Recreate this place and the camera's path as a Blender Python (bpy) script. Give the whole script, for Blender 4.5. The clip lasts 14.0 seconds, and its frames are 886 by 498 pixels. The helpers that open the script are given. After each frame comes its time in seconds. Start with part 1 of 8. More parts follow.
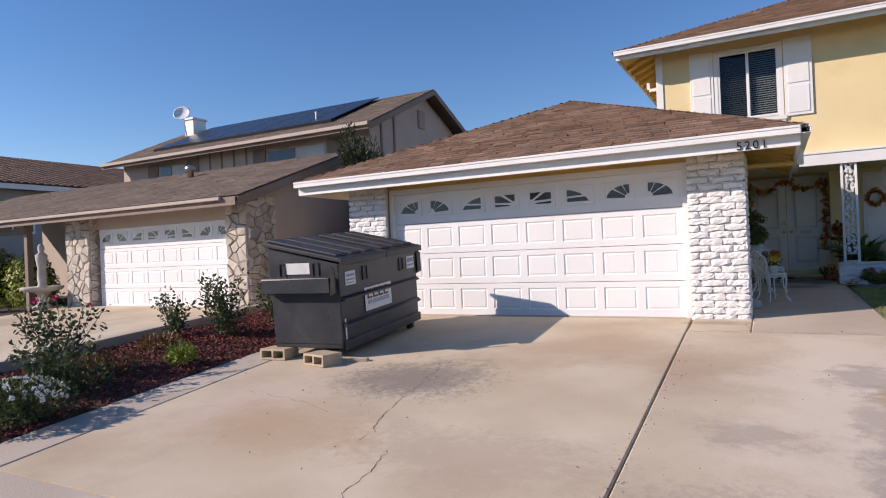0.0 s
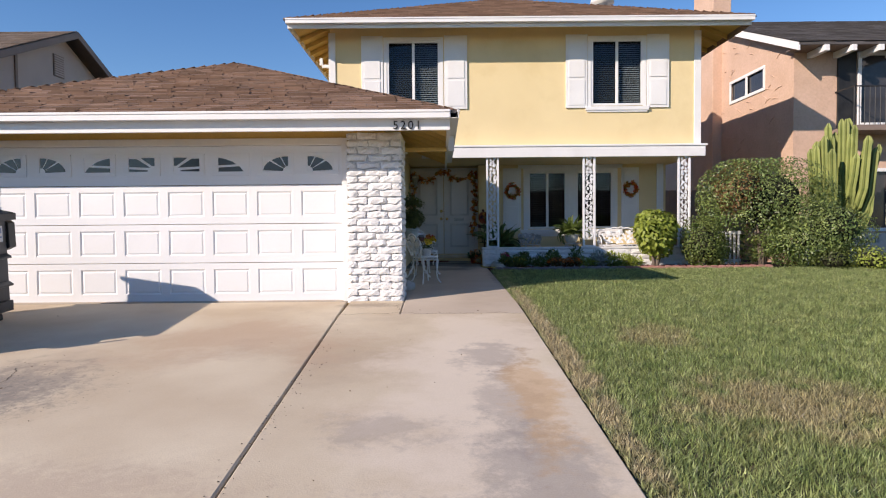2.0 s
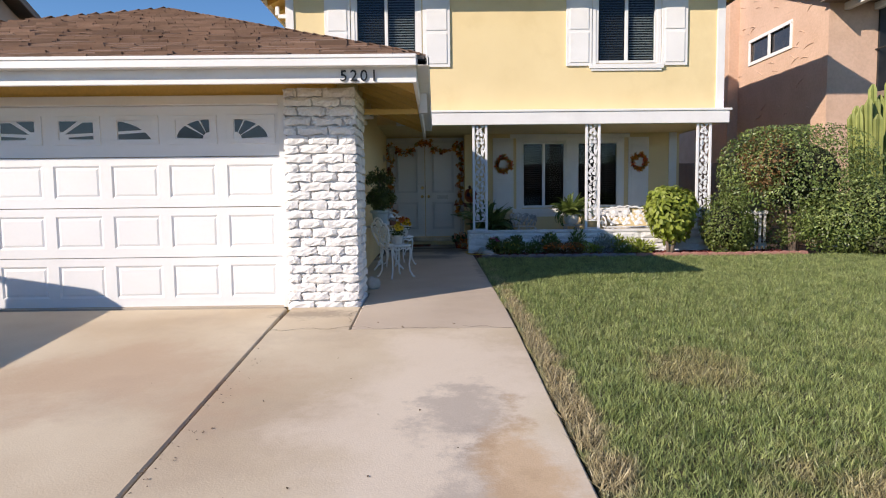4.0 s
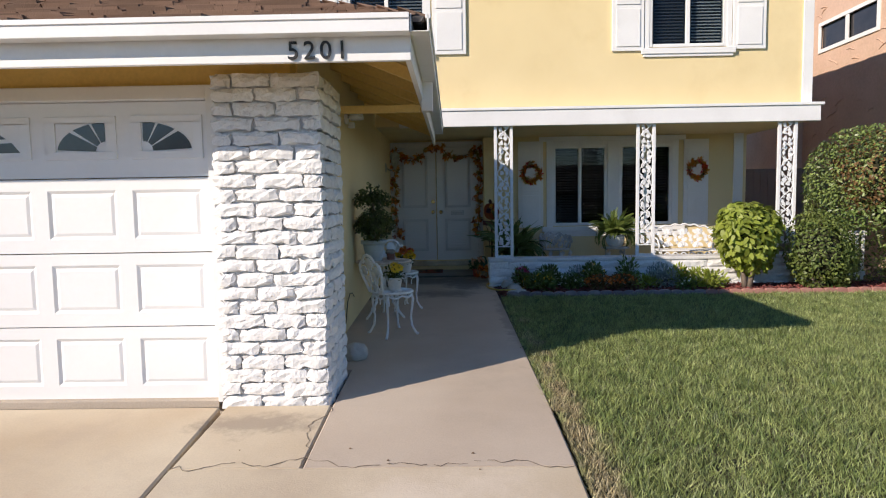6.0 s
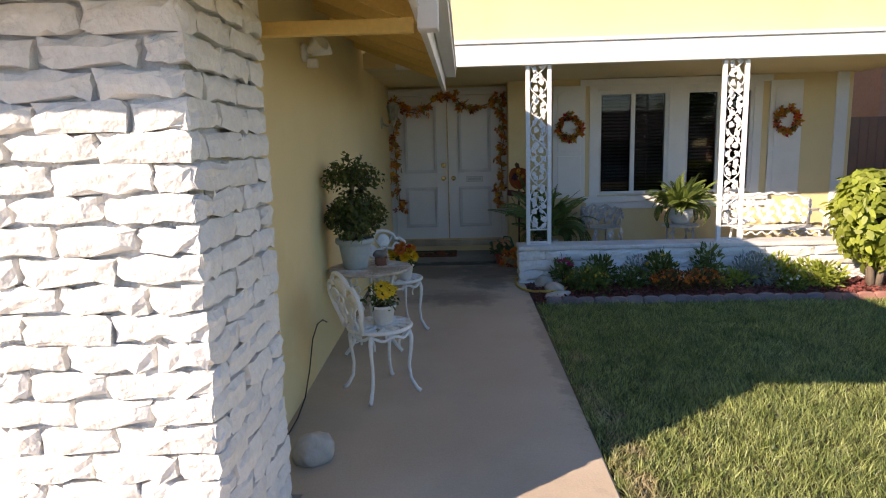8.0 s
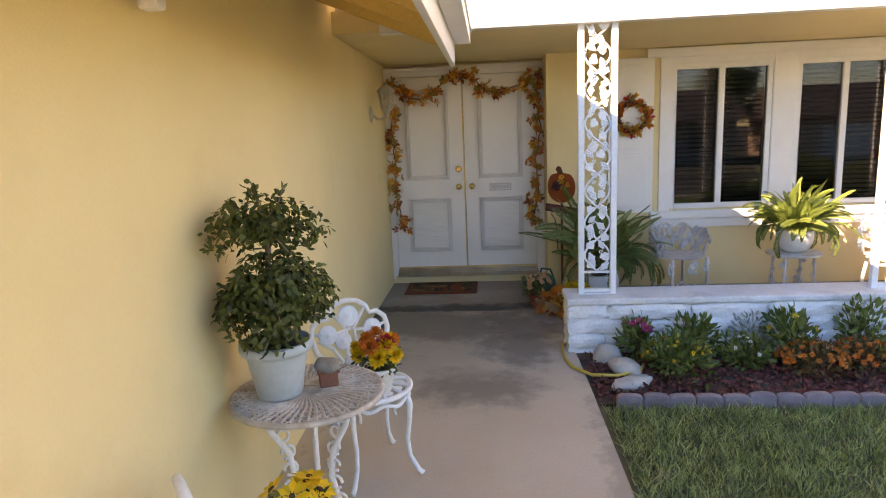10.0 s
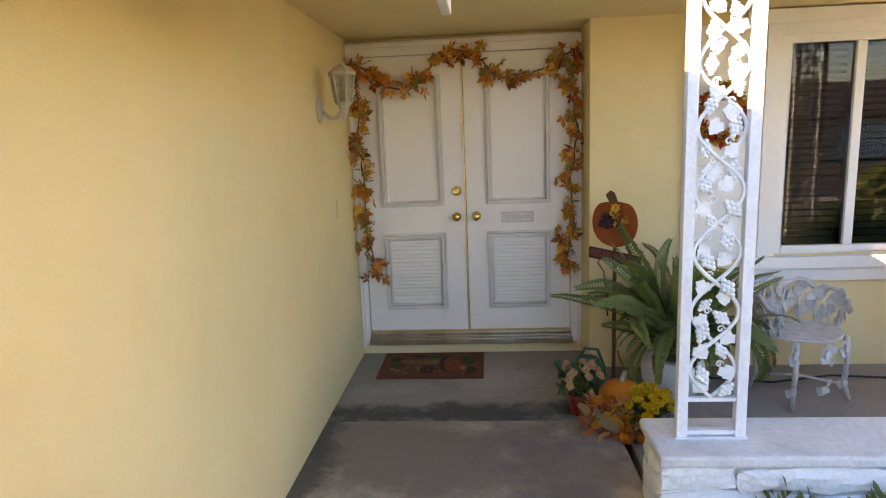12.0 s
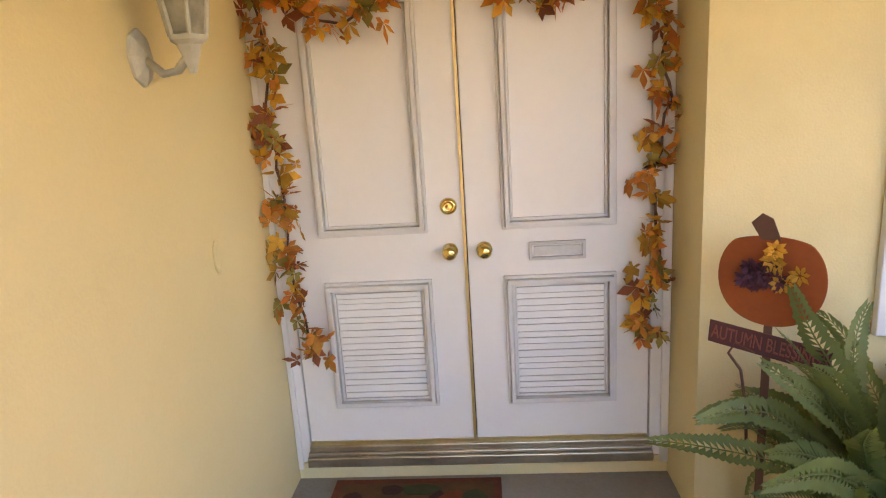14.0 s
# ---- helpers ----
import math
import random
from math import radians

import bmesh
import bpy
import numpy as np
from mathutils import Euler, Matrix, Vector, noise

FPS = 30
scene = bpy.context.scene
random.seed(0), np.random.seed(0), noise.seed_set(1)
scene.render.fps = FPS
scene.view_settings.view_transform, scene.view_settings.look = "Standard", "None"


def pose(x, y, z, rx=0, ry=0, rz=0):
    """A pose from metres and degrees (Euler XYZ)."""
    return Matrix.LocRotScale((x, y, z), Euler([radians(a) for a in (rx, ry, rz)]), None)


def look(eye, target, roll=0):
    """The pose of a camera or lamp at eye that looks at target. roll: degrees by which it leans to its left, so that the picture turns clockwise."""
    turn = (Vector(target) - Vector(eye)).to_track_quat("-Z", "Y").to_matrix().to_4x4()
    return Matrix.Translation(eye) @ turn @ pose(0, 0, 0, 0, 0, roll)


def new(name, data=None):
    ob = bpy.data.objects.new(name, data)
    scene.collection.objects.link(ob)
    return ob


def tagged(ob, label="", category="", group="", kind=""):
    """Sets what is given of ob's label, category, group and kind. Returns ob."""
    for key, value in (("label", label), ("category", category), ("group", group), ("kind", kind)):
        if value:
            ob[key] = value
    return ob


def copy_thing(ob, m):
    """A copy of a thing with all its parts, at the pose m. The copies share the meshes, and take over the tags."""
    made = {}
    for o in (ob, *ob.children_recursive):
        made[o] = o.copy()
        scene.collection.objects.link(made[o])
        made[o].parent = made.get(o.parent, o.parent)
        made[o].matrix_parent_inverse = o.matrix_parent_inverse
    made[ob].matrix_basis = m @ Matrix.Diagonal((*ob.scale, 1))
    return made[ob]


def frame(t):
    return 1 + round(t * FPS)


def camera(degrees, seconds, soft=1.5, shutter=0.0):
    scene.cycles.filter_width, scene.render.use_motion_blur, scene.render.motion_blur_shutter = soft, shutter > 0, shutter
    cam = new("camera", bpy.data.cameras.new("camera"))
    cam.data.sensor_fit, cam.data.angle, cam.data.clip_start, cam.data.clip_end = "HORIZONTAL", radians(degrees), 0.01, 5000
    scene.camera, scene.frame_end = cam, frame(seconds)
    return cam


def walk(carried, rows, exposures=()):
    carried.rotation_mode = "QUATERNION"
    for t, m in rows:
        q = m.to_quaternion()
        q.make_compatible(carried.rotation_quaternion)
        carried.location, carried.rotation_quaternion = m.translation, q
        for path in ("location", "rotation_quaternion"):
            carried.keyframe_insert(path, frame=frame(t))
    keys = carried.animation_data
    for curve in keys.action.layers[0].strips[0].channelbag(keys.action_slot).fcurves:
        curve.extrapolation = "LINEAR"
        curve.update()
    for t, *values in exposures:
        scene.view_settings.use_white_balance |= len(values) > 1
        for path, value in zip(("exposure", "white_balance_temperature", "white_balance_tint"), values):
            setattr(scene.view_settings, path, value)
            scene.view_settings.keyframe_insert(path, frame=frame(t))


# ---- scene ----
cam = camera(71.0, 14.0, 1.1)
PATH = [
    (0, (0.388, 0.39, 1.088), (-0.553, 2.155, 1.094), -2.4),
    (0.5, (0.485, 0.525, 1.038), (-0.158, 2.419, 1.023), -2.3),
    (1, (0.561, 0.682, 1.029), (0.298, 2.664, 0.994), -1.7),
    (1.5, (0.545, 0.994, 1.026), (0.495, 2.993, 0.979), -1.1),
    (2, (0.605, 1.341, 0.976), (0.609, 3.34, 0.907), -0.5),
    (2.5, (0.67, 1.714, 0.955), (0.685, 3.711, 0.852), -0.0),
    (5, (0.951, 4.384, 1.233), (0.97, 6.377, 1.076), -1.2),
    (5.5, (0.947, 4.932, 1.306), (0.951, 6.928, 1.171), -1.2),
    (6, (0.942, 5.49, 1.381), (0.911, 7.483, 1.228), -0.9),
    (6.5, (0.966, 6.1, 1.409), (0.906, 8.089, 1.214), -1.0),
    (7, (0.893, 6.669, 1.466), (0.832, 8.653, 1.222), -1.2),
    (9.5, (0.924, 9.475, 1.728), (0.792, 11.438, 1.368), -2.2),
    (10, (0.936, 10.038, 1.737), (0.778, 11.999, 1.376), -2.4),
    (10.5, (0.917, 10.585, 1.743), (0.751, 12.548, 1.393), -2.7),
    (11, (0.879, 11.107, 1.789), (0.713, 13.07, 1.44), -2.6),
    (11.5, (0.898, 11.635, 1.783), (0.733, 13.598, 1.442), -2.5),
    (12, (0.828, 12.151, 1.791), (0.68, 14.111, 1.425), -2.3),
    (12.5, (0.823, 12.633, 1.763), (0.685, 14.592, 1.383), -2.1),
    (13, (0.81, 13.142, 1.77), (0.677, 15.097, 1.368), -2.4),
    (13.5, (0.777, 13.621, 1.757), (0.626, 15.574, 1.355), -2.7),
    (14, (0.754, 14.15, 1.776), (0.612, 16.094, 1.328), -3.6),
]
LIGHT = [
    (0.0, 0.32, 7050, 22), (2.5, 0.44, 7050, 18), (5.0, 0.46, 7050, 16), (6.5, 0.42, 7100, 15), (7.2, 0.68, 7500, 17), (8.2, 1.25, 8600, 22), (9.4, 2.42, 10400, 31), (10.0, 2.66, 10900, 32),
    (11.0, 3.10, 11700, 32), (12.0, 3.10, 11500, 31), (12.5, 3.20, 11700, 32), (13.0, 3.36, 12200, 34), (13.5, 3.62, 13700, 41), (14.0, 3.80, 13000, 41),
]
walk(cam, [(t, look(eye, target, roll)) for t, eye, target, roll in PATH], LIGHT)
def gz(y):
    """Height of the paved ground along the walk: a driveway that climbs to the garage, then a flatter path to the porch."""
    if y < 9.66:
        return 0.065 * (y - 9.66) if y > -2 else 0.065 * -11.66
    return min(0.0345 * (y - 9.66), 0.15)


# ---- world and sun ----
SUN_AZ = Vector((-0.81, -0.586, 0)).normalized()
SUN_EL = radians(26.5)
world = bpy.data.worlds.new("world")
scene.world = world
world.use_nodes = True
wn = world.node_tree.nodes
sky = wn.new("ShaderNodeTexSky")
sky.sky_type = "NISHITA"
sky.sun_disc = False
sky.sun_elevation = SUN_EL
sky.sun_rotation = math.atan2(SUN_AZ.x, SUN_AZ.y)
sky.air_density, sky.dust_density, sky.ozone_density = 1.0, 0.0, 4.0
sky_tone = wn.new("ShaderNodeHueSaturation")
sky_tone.inputs["Hue"].default_value, sky_tone.inputs["Saturation"].default_value = 0.504, 1.2
world.node_tree.links.new(sky.outputs[0], sky_tone.inputs["Color"])
world.node_tree.links.new(sky_tone.outputs[0], wn["Background"].inputs[0])
wn["Background"].inputs[1].default_value = 0.115
sun_data = bpy.data.lights.new("sun", "SUN")
sun_data.energy, sun_data.angle, sun_data.color = 4.2, radians(0.5), (1.0, 0.93, 0.83)
sun = new("sun", sun_data)
sun_dir = Vector((SUN_AZ.x * math.cos(SUN_EL), SUN_AZ.y * math.cos(SUN_EL), math.sin(SUN_EL)))
sun.matrix_world = look(sun_dir * 60, (0, 0, 0))


# ---- materials ----
def mat(name, a, b, scale=3.0, rough=0.8, bump=0.3, fine=60.0, metal=0.0, detail=6.0, vary=0.0, island=0.0, stretch=(1, 1, 1), dirt=None, dirt_scale=0.6, dirt_amount=0.5, spec=0.4, sheer=0.0, stains=(), grain=0.14):
    """Two tones mixed by large noise, a fine grain, bump from both; vary: tone by object; island: tone by loose piece; dirt: a third tone in patches."""
    m = bpy.data.materials.new(name)
    m.use_nodes = True
    nt = m.node_tree
    n, l = nt.nodes, nt.links
    bsdf = n["Principled BSDF"]
    geo = n.new("ShaderNodeNewGeometry")
    mapping = n.new("ShaderNodeMapping")
    mapping.inputs["Scale"].default_value = stretch
    l.new(geo.outputs["Position"], mapping.inputs[0])
    big = n.new("ShaderNodeTexNoise")
    big.inputs["Scale"].default_value, big.inputs["Detail"].default_value = scale, detail
    small = n.new("ShaderNodeTexNoise")
    small.inputs["Scale"].default_value, small.inputs["Detail"].default_value = fine, 3
    l.new(mapping.outputs[0], big.inputs[0])
    l.new(mapping.outputs[0], small.inputs[0])
    ramp = n.new("ShaderNodeValToRGB")
    ramp.color_ramp.elements[0].position, ramp.color_ramp.elements[1].position = 0.32, 0.68
    ramp.color_ramp.elements[0].color, ramp.color_ramp.elements[1].color = (*a, 1), (*b, 1)
    l.new(big.outputs[0], ramp.inputs[0])
    out = ramp.outputs[0]
    if dirt:
        d = n.new("ShaderNodeTexNoise")
        d.inputs["Scale"].default_value, d.inputs["Detail"].default_value, d.inputs["Roughness"].default_value = dirt_scale, 8, 0.65
        l.new(mapping.outputs[0], d.inputs[0])
        dr = n.new("ShaderNodeValToRGB")
        dr.color_ramp.elements[0].position, dr.color_ramp.elements[1].position = 0.52, 0.72
        dr.color_ramp.elements[0].color, dr.color_ramp.elements[1].color = (0, 0, 0, 1), (dirt_amount,) * 3 + (1,)
        l.new(d.outputs[0], dr.inputs[0])
        mx = n.new("ShaderNodeMix")
        mx.data_type = "RGBA"
        l.new(dr.outputs[0], mx.inputs[0])
        l.new(out, mx.inputs[6])
        mx.inputs[7].default_value = (*dirt, 1)
        out = mx.outputs[2]
    for cx, cy, rx, ry, tone, amount, size in stains:
        # a ragged stain round one place of the ground
        sp = n.new("ShaderNodeMapping")
        sp.inputs["Location"].default_value, sp.inputs["Scale"].default_value = (-cx / rx, -cy / ry, 0), (1 / rx, 1 / ry, 0)
        l.new(geo.outputs["Position"], sp.inputs[0])
        ln = n.new("ShaderNodeVectorMath")
        ln.operation = "LENGTH"
        l.new(sp.outputs[0], ln.inputs[0])
        sn = n.new("ShaderNodeTexNoise")
        sn.inputs["Scale"].default_value, sn.inputs["Detail"].default_value, sn.inputs["Roughness"].default_value = size, 8, 0.7
        l.new(geo.outputs["Position"], sn.inputs[0])
        ad = n.new("ShaderNodeMath")
        ad.operation = "MULTIPLY_ADD"
        ad.inputs[1].default_value = -3.2
        l.new(sn.outputs[0], ad.inputs[0])
        l.new(ln.outputs["Value"], ad.inputs[2])
        sr = n.new("ShaderNodeMapRange")
        sr.interpolation_type = "SMOOTHSTEP"
        sr.inputs["From Min"].default_value, sr.inputs["From Max"].default_value = -0.45, -1.25
        sr.inputs["To Min"].default_value, sr.inputs["To Max"].default_value = 0.0, amount
        l.new(ad.outputs[0], sr.inputs[0])
        sm = n.new("ShaderNodeMix")
        sm.data_type = "RGBA"
        l.new(sr.outputs[0], sm.inputs[0])
        l.new(out, sm.inputs[6])
        sm.inputs[7].default_value = (*tone, 1)
        out = sm.outputs[2]
    hsv = n.new("ShaderNodeHueSaturation")
    l.new(out, hsv.inputs["Color"])
    speck = n.new("ShaderNodeMapRange")
    speck.inputs["To Min"].default_value, speck.inputs["To Max"].default_value = 1 - grain, 1 + grain
    l.new(small.outputs[0], speck.inputs[0])
    value = speck.outputs[0]
    if vary or island:
        if vary:
            src = n.new("ShaderNodeObjectInfo").outputs["Random"]
        else:
            src = geo.outputs["Random Per Island"]
        r = n.new("ShaderNodeMapRange")
        k = vary or island
        r.inputs["To Min"].default_value, r.inputs["To Max"].default_value = 1 - k, 1 + k
        l.new(src, r.inputs[0])
        mul = n.new("ShaderNodeMath")
        mul.operation = "MULTIPLY"
        l.new(r.outputs[0], mul.inputs[0])
        l.new(value, mul.inputs[1])
        value = mul.outputs[0]
    l.new(value, hsv.inputs["Value"])
    l.new(hsv.outputs[0], bsdf.inputs["Base Color"])
    rr = n.new("ShaderNodeMapRange")
    rr.inputs["To Min"].default_value, rr.inputs["To Max"].default_value = max(rough - 0.1, 0.02), min(rough + 0.1, 1)
    l.new(big.outputs[0], rr.inputs[0])
    l.new(rr.outputs[0], bsdf.inputs["Roughness"])
    bsdf.inputs["Metallic"].default_value = metal
    bsdf.inputs["Specular IOR Level"].default_value = spec
    if sheer:
        bsdf.inputs["Subsurface Weight"].default_value = 0.0
        tr = n.new("ShaderNodeBsdfTranslucent")
        l.new(hsv.outputs[0], tr.inputs[0])
        ms = n.new("ShaderNodeMixShader")
        ms.inputs[0].default_value = sheer
        l.new(bsdf.outputs[0], ms.inputs[1])
        l.new(tr.outputs[0], ms.inputs[2])
        l.new(ms.outputs[0], n["Material Output"].inputs[0])
    if bump:
        bp = n.new("ShaderNodeBump")
        bp.inputs["Strength"].default_value, bp.inputs["Distance"].default_value = bump, 0.01
        l.new(small.outputs[0], bp.inputs["Height"])
        l.new(bp.outputs[0], bsdf.inputs["Normal"])
    return m


STUCCO = mat("yellow_stucco", (0.74, 0.597, 0.336), (0.79, 0.647, 0.376), 1.2, 0.9, 0.16, 110, dirt=(0.645, 0.50, 0.255), dirt_scale=0.9, dirt_amount=0.5, grain=0.035)
YELLOW_WOOD = mat("yellow_painted_wood", (0.66, 0.46, 0.15), (0.72, 0.51, 0.18), 2.0, 0.7, 0.15, 40)
WHITE = mat("white_paint", (0.76, 0.76, 0.75), (0.81, 0.81, 0.80), 2.0, 0.5, 0.05, 40, grain=0.03, dirt=(0.6, 0.59, 0.56), dirt_scale=1.6, dirt_amount=0.3)
DOOR_WHITE = mat("garage_door_white", (0.78, 0.79, 0.80), (0.82, 0.83, 0.84), 1.0, 0.45, 0.03, 30, grain=0.02)
FRONT_WHITE = mat("front_door_white", (0.77, 0.75, 0.73), (0.80, 0.78, 0.76), 1.5, 0.4, 0.02, 40, grain=0.015, dirt=(0.66, 0.63, 0.59), dirt_scale=1.4, dirt_amount=0.3)
BRICK_WHITE = mat("white_painted_block", (0.73, 0.73, 0.73), (0.80, 0.80, 0.79), 6, 0.8, 0.8, 45, vary=0.05)
MORTAR_WHITE = mat("white_painted_mortar", (0.62, 0.62, 0.63), (0.72, 0.72, 0.71), 8, 0.9, 0.8, 60)
SHINGLE = mat("brown_asphalt_shingle", (0.205, 0.125, 0.085), (0.275, 0.18, 0.13), 1.5, 0.95, 0.6, 130, island=0.25)
SHINGLE_P = mat("brown_shingle_piece", (0.205, 0.125, 0.085), (0.275, 0.18, 0.13), 1.5, 0.95, 0.6, 130, vary=0.25)
SHINGLE_GREY = mat("grey_brown_shingle", (0.15, 0.115, 0.09), (0.20, 0.155, 0.125), 1.5, 0.95, 0.6, 120, island=0.2)
SHINGLE_DARK = mat("dark_grey_shingle", (0.075, 0.07, 0.068), (0.11, 0.10, 0.10), 1.5, 0.95, 0.6, 120, island=0.2)
CONCRETE = mat("driveway_concrete", (0.49, 0.388, 0.272), (0.63, 0.54, 0.405), 0.8, 0.9, 0.14, 90, grain=0.10, dirt=(0.39, 0.305, 0.235), dirt_scale=0.55, dirt_amount=0.7, vary=0.03, stains=[(0.9, 6.0, 0.95, 3.2, (0.68, 0.585, 0.475), 0.8, 0.7), (1.05, 6.9, 0.35, 0.6, (0.27, 0.235, 0.215), 0.5, 5), (1.1, 5.6, 0.28, 1.0, (0.27, 0.235, 0.215), 0.45, 5.0), (1.15, 4.5, 0.38, 1.0, (0.25, 0.225, 0.21), 0.55, 4.0), (1.3, 5.8, 0.22, 1.2, (0.52, 0.33, 0.16), 0.6, 2.5), (-2.9, 6.1, 0.8, 0.75, (0.27, 0.23, 0.19), 0.7, 5.0), (-3.1, 5.9, 0.9, 0.6, (0.24, 0.21, 0.18), 0.75, 16.0), (-1.6, 4.3, 1.3, 0.5, (0.44, 0.34, 0.26), 0.5, 9.0), (0.3, 4.0, 0.8, 0.35, (0.36, 0.30, 0.25), 0.5, 14.0), (-4.2, 4.9, 0.7, 1.2, (0.62, 0.52, 0.42), 0.5, 2.0), (-1.4, 7.6, 1.2, 1.0, (0.46, 0.31, 0.21), 0.5, 1.0), (-3.4, 4.4, 1.0, 0.7, (0.44, 0.29, 0.17), 0.5, 1.6), (0.2, 5.2, 0.45, 0.3, (0.33, 0.28, 0.24), 0.5, 5.0), (-0.35, 9.35, 0.5, 0.18, (0.25, 0.2, 0.16), 0.6, 3.0)])
CONCRETE_GREY = mat("path_concrete", (0.44, 0.375, 0.305), (0.51, 0.44, 0.365), 0.9, 0.9, 0.35, 70, dirt=(0.31, 0.265, 0.225), dirt_scale=0.8, dirt_amount=0.6, vary=0.03, stains=[(0.55, 15.2, 1.3, 0.7, (0.14, 0.125, 0.11), 0.75, 1.6), (0.8, 13.75, 0.5, 0.35, (0.20, 0.175, 0.15), 0.8, 1.5), (-0.12, 14.8, 0.14, 1.4, (0.09, 0.08, 0.075), 0.85, 4.0), (1.15, 14.9, 0.4, 0.9, (0.16, 0.14, 0.125), 0.7, 2.2)])
PATH_CONCRETE = mat("front_path_concrete", (0.45, 0.365, 0.285), (0.56, 0.475, 0.385), 0.8, 0.9, 0.14, 90, grain=0.10, dirt=(0.36, 0.295, 0.24), dirt_scale=0.55, dirt_amount=0.6, stains=[(0.55, 15.2, 1.3, 0.7, (0.14, 0.125, 0.11), 0.75, 1.6), (0.8, 13.75, 0.5, 0.35, (0.20, 0.175, 0.15), 0.8, 1.5), (-0.12, 14.8, 0.14, 1.4, (0.09, 0.08, 0.075), 0.85, 4.0), (1.15, 14.9, 0.4, 0.9, (0.16, 0.14, 0.125), 0.7, 2.2), (1.55, 12.4, 0.12, 1.6, (0.22, 0.19, 0.16), 0.5, 6.0)])
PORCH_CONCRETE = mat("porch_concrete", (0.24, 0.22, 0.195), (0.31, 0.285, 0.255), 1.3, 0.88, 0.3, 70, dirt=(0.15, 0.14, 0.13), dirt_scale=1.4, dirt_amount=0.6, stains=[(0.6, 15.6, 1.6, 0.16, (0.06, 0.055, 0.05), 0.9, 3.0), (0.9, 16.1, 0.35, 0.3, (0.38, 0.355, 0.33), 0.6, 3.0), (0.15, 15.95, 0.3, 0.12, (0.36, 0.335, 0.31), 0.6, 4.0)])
ASPHALT = mat("asphalt", (0.05, 0.05, 0.05), (0.065, 0.064, 0.062), 2, 0.95, 0.6, 150)
SOIL = mat("dark_soil", (0.05, 0.035, 0.028), (0.085, 0.06, 0.045), 6, 1.0, 0.9, 50)
MULCH = mat("red_bark_mulch", (0.15, 0.042, 0.038), (0.24, 0.070, 0.058), 9, 0.95, 0.8, 60, island=0.45)
LAWN_SOIL = mat("lawn_thatch", (0.075, 0.07, 0.035), (0.13, 0.115, 0.06), 2.2, 1.0, 0.8, 80, dirt=(0.15, 0.12, 0.06), dirt_scale=1.1, dirt_amount=0.6)
TAUPE = mat("taupe_stucco", (0.47, 0.395, 0.345), (0.52, 0.44, 0.385), 1.5, 0.92, 0.4, 80)
TAUPE_TRIM = mat("taupe_trim", (0.22, 0.165, 0.135), (0.26, 0.20, 0.165), 2.0, 0.75, 0.15, 40)
PEACH = mat("peach_stucco", (0.55, 0.375, 0.275), (0.62, 0.435, 0.33), 2.0, 0.95, 0.7, 18)
BLACK_METAL = mat("black_metal", (0.015, 0.015, 0.016), (0.03, 0.03, 0.03), 5, 0.5, 0.05, 60)
STEEL = mat("dumpster_steel", (0.026, 0.029, 0.036), (0.042, 0.046, 0.054), 2.5, 0.42, 0.12, 30, dirt=(0.09, 0.085, 0.08), dirt_scale=2.2, dirt_amount=0.5)
LID = mat("black_plastic_lid", (0.03, 0.03, 0.032), (0.05, 0.05, 0.052), 3, 0.5, 0.15, 40)
RUBBER = mat("rubber", (0.015, 0.015, 0.015), (0.03, 0.03, 0.03), 8, 0.8, 0.2, 60)
BRASS = mat("polished_brass", (0.72, 0.5, 0.2), (0.8, 0.58, 0.26), 4, 0.18, 0.02, 60, metal=1.0)
ALUMINIUM = mat("brushed_aluminium", (0.45, 0.42, 0.38), (0.55, 0.52, 0.48), 4, 0.35, 0.05, 60, metal=1.0)
IRON_WHITE = mat("white_cast_metal", (0.74, 0.75, 0.76), (0.80, 0.81, 0.82), 12, 0.5, 0.25, 60)
IRON_GREY = mat("weathered_white_cast_metal", (0.46, 0.43, 0.42), (0.62, 0.60, 0.59), 14, 0.75, 0.6, 50, dirt=(0.30, 0.27, 0.25), dirt_scale=9, dirt_amount=0.6)
BLIND = mat("dark_blind", (0.09, 0.083, 0.075), (0.12, 0.11, 0.10), 3, 0.6, 0.05, 40)
BLIND_LIGHT = mat("pale_blind", (0.5, 0.52, 0.52), (0.56, 0.58, 0.58), 3, 0.6, 0.05, 40)
# Near-black surfaces: the rooms' lack of light is put into the colour.
ROOM_SHADE = mat("unlit_room", (0.03, 0.028, 0.026), (0.045, 0.042, 0.04), 2, 0.9, 0.05, 20)
LEAF_RUST = mat("autumn_leaf", (0.50, 0.115, 0.028), (0.58, 0.25, 0.05), 14, 0.7, 0.1, 60, island=0.55, sheer=0.2)
TWIG = mat("brown_twig", (0.10, 0.05, 0.03), (0.15, 0.08, 0.05), 12, 0.85, 0.3, 60)
PLASTIC_WHITE = mat("white_plastic", (0.75, 0.76, 0.76), (0.8, 0.8, 0.8), 3, 0.35, 0.03, 40)


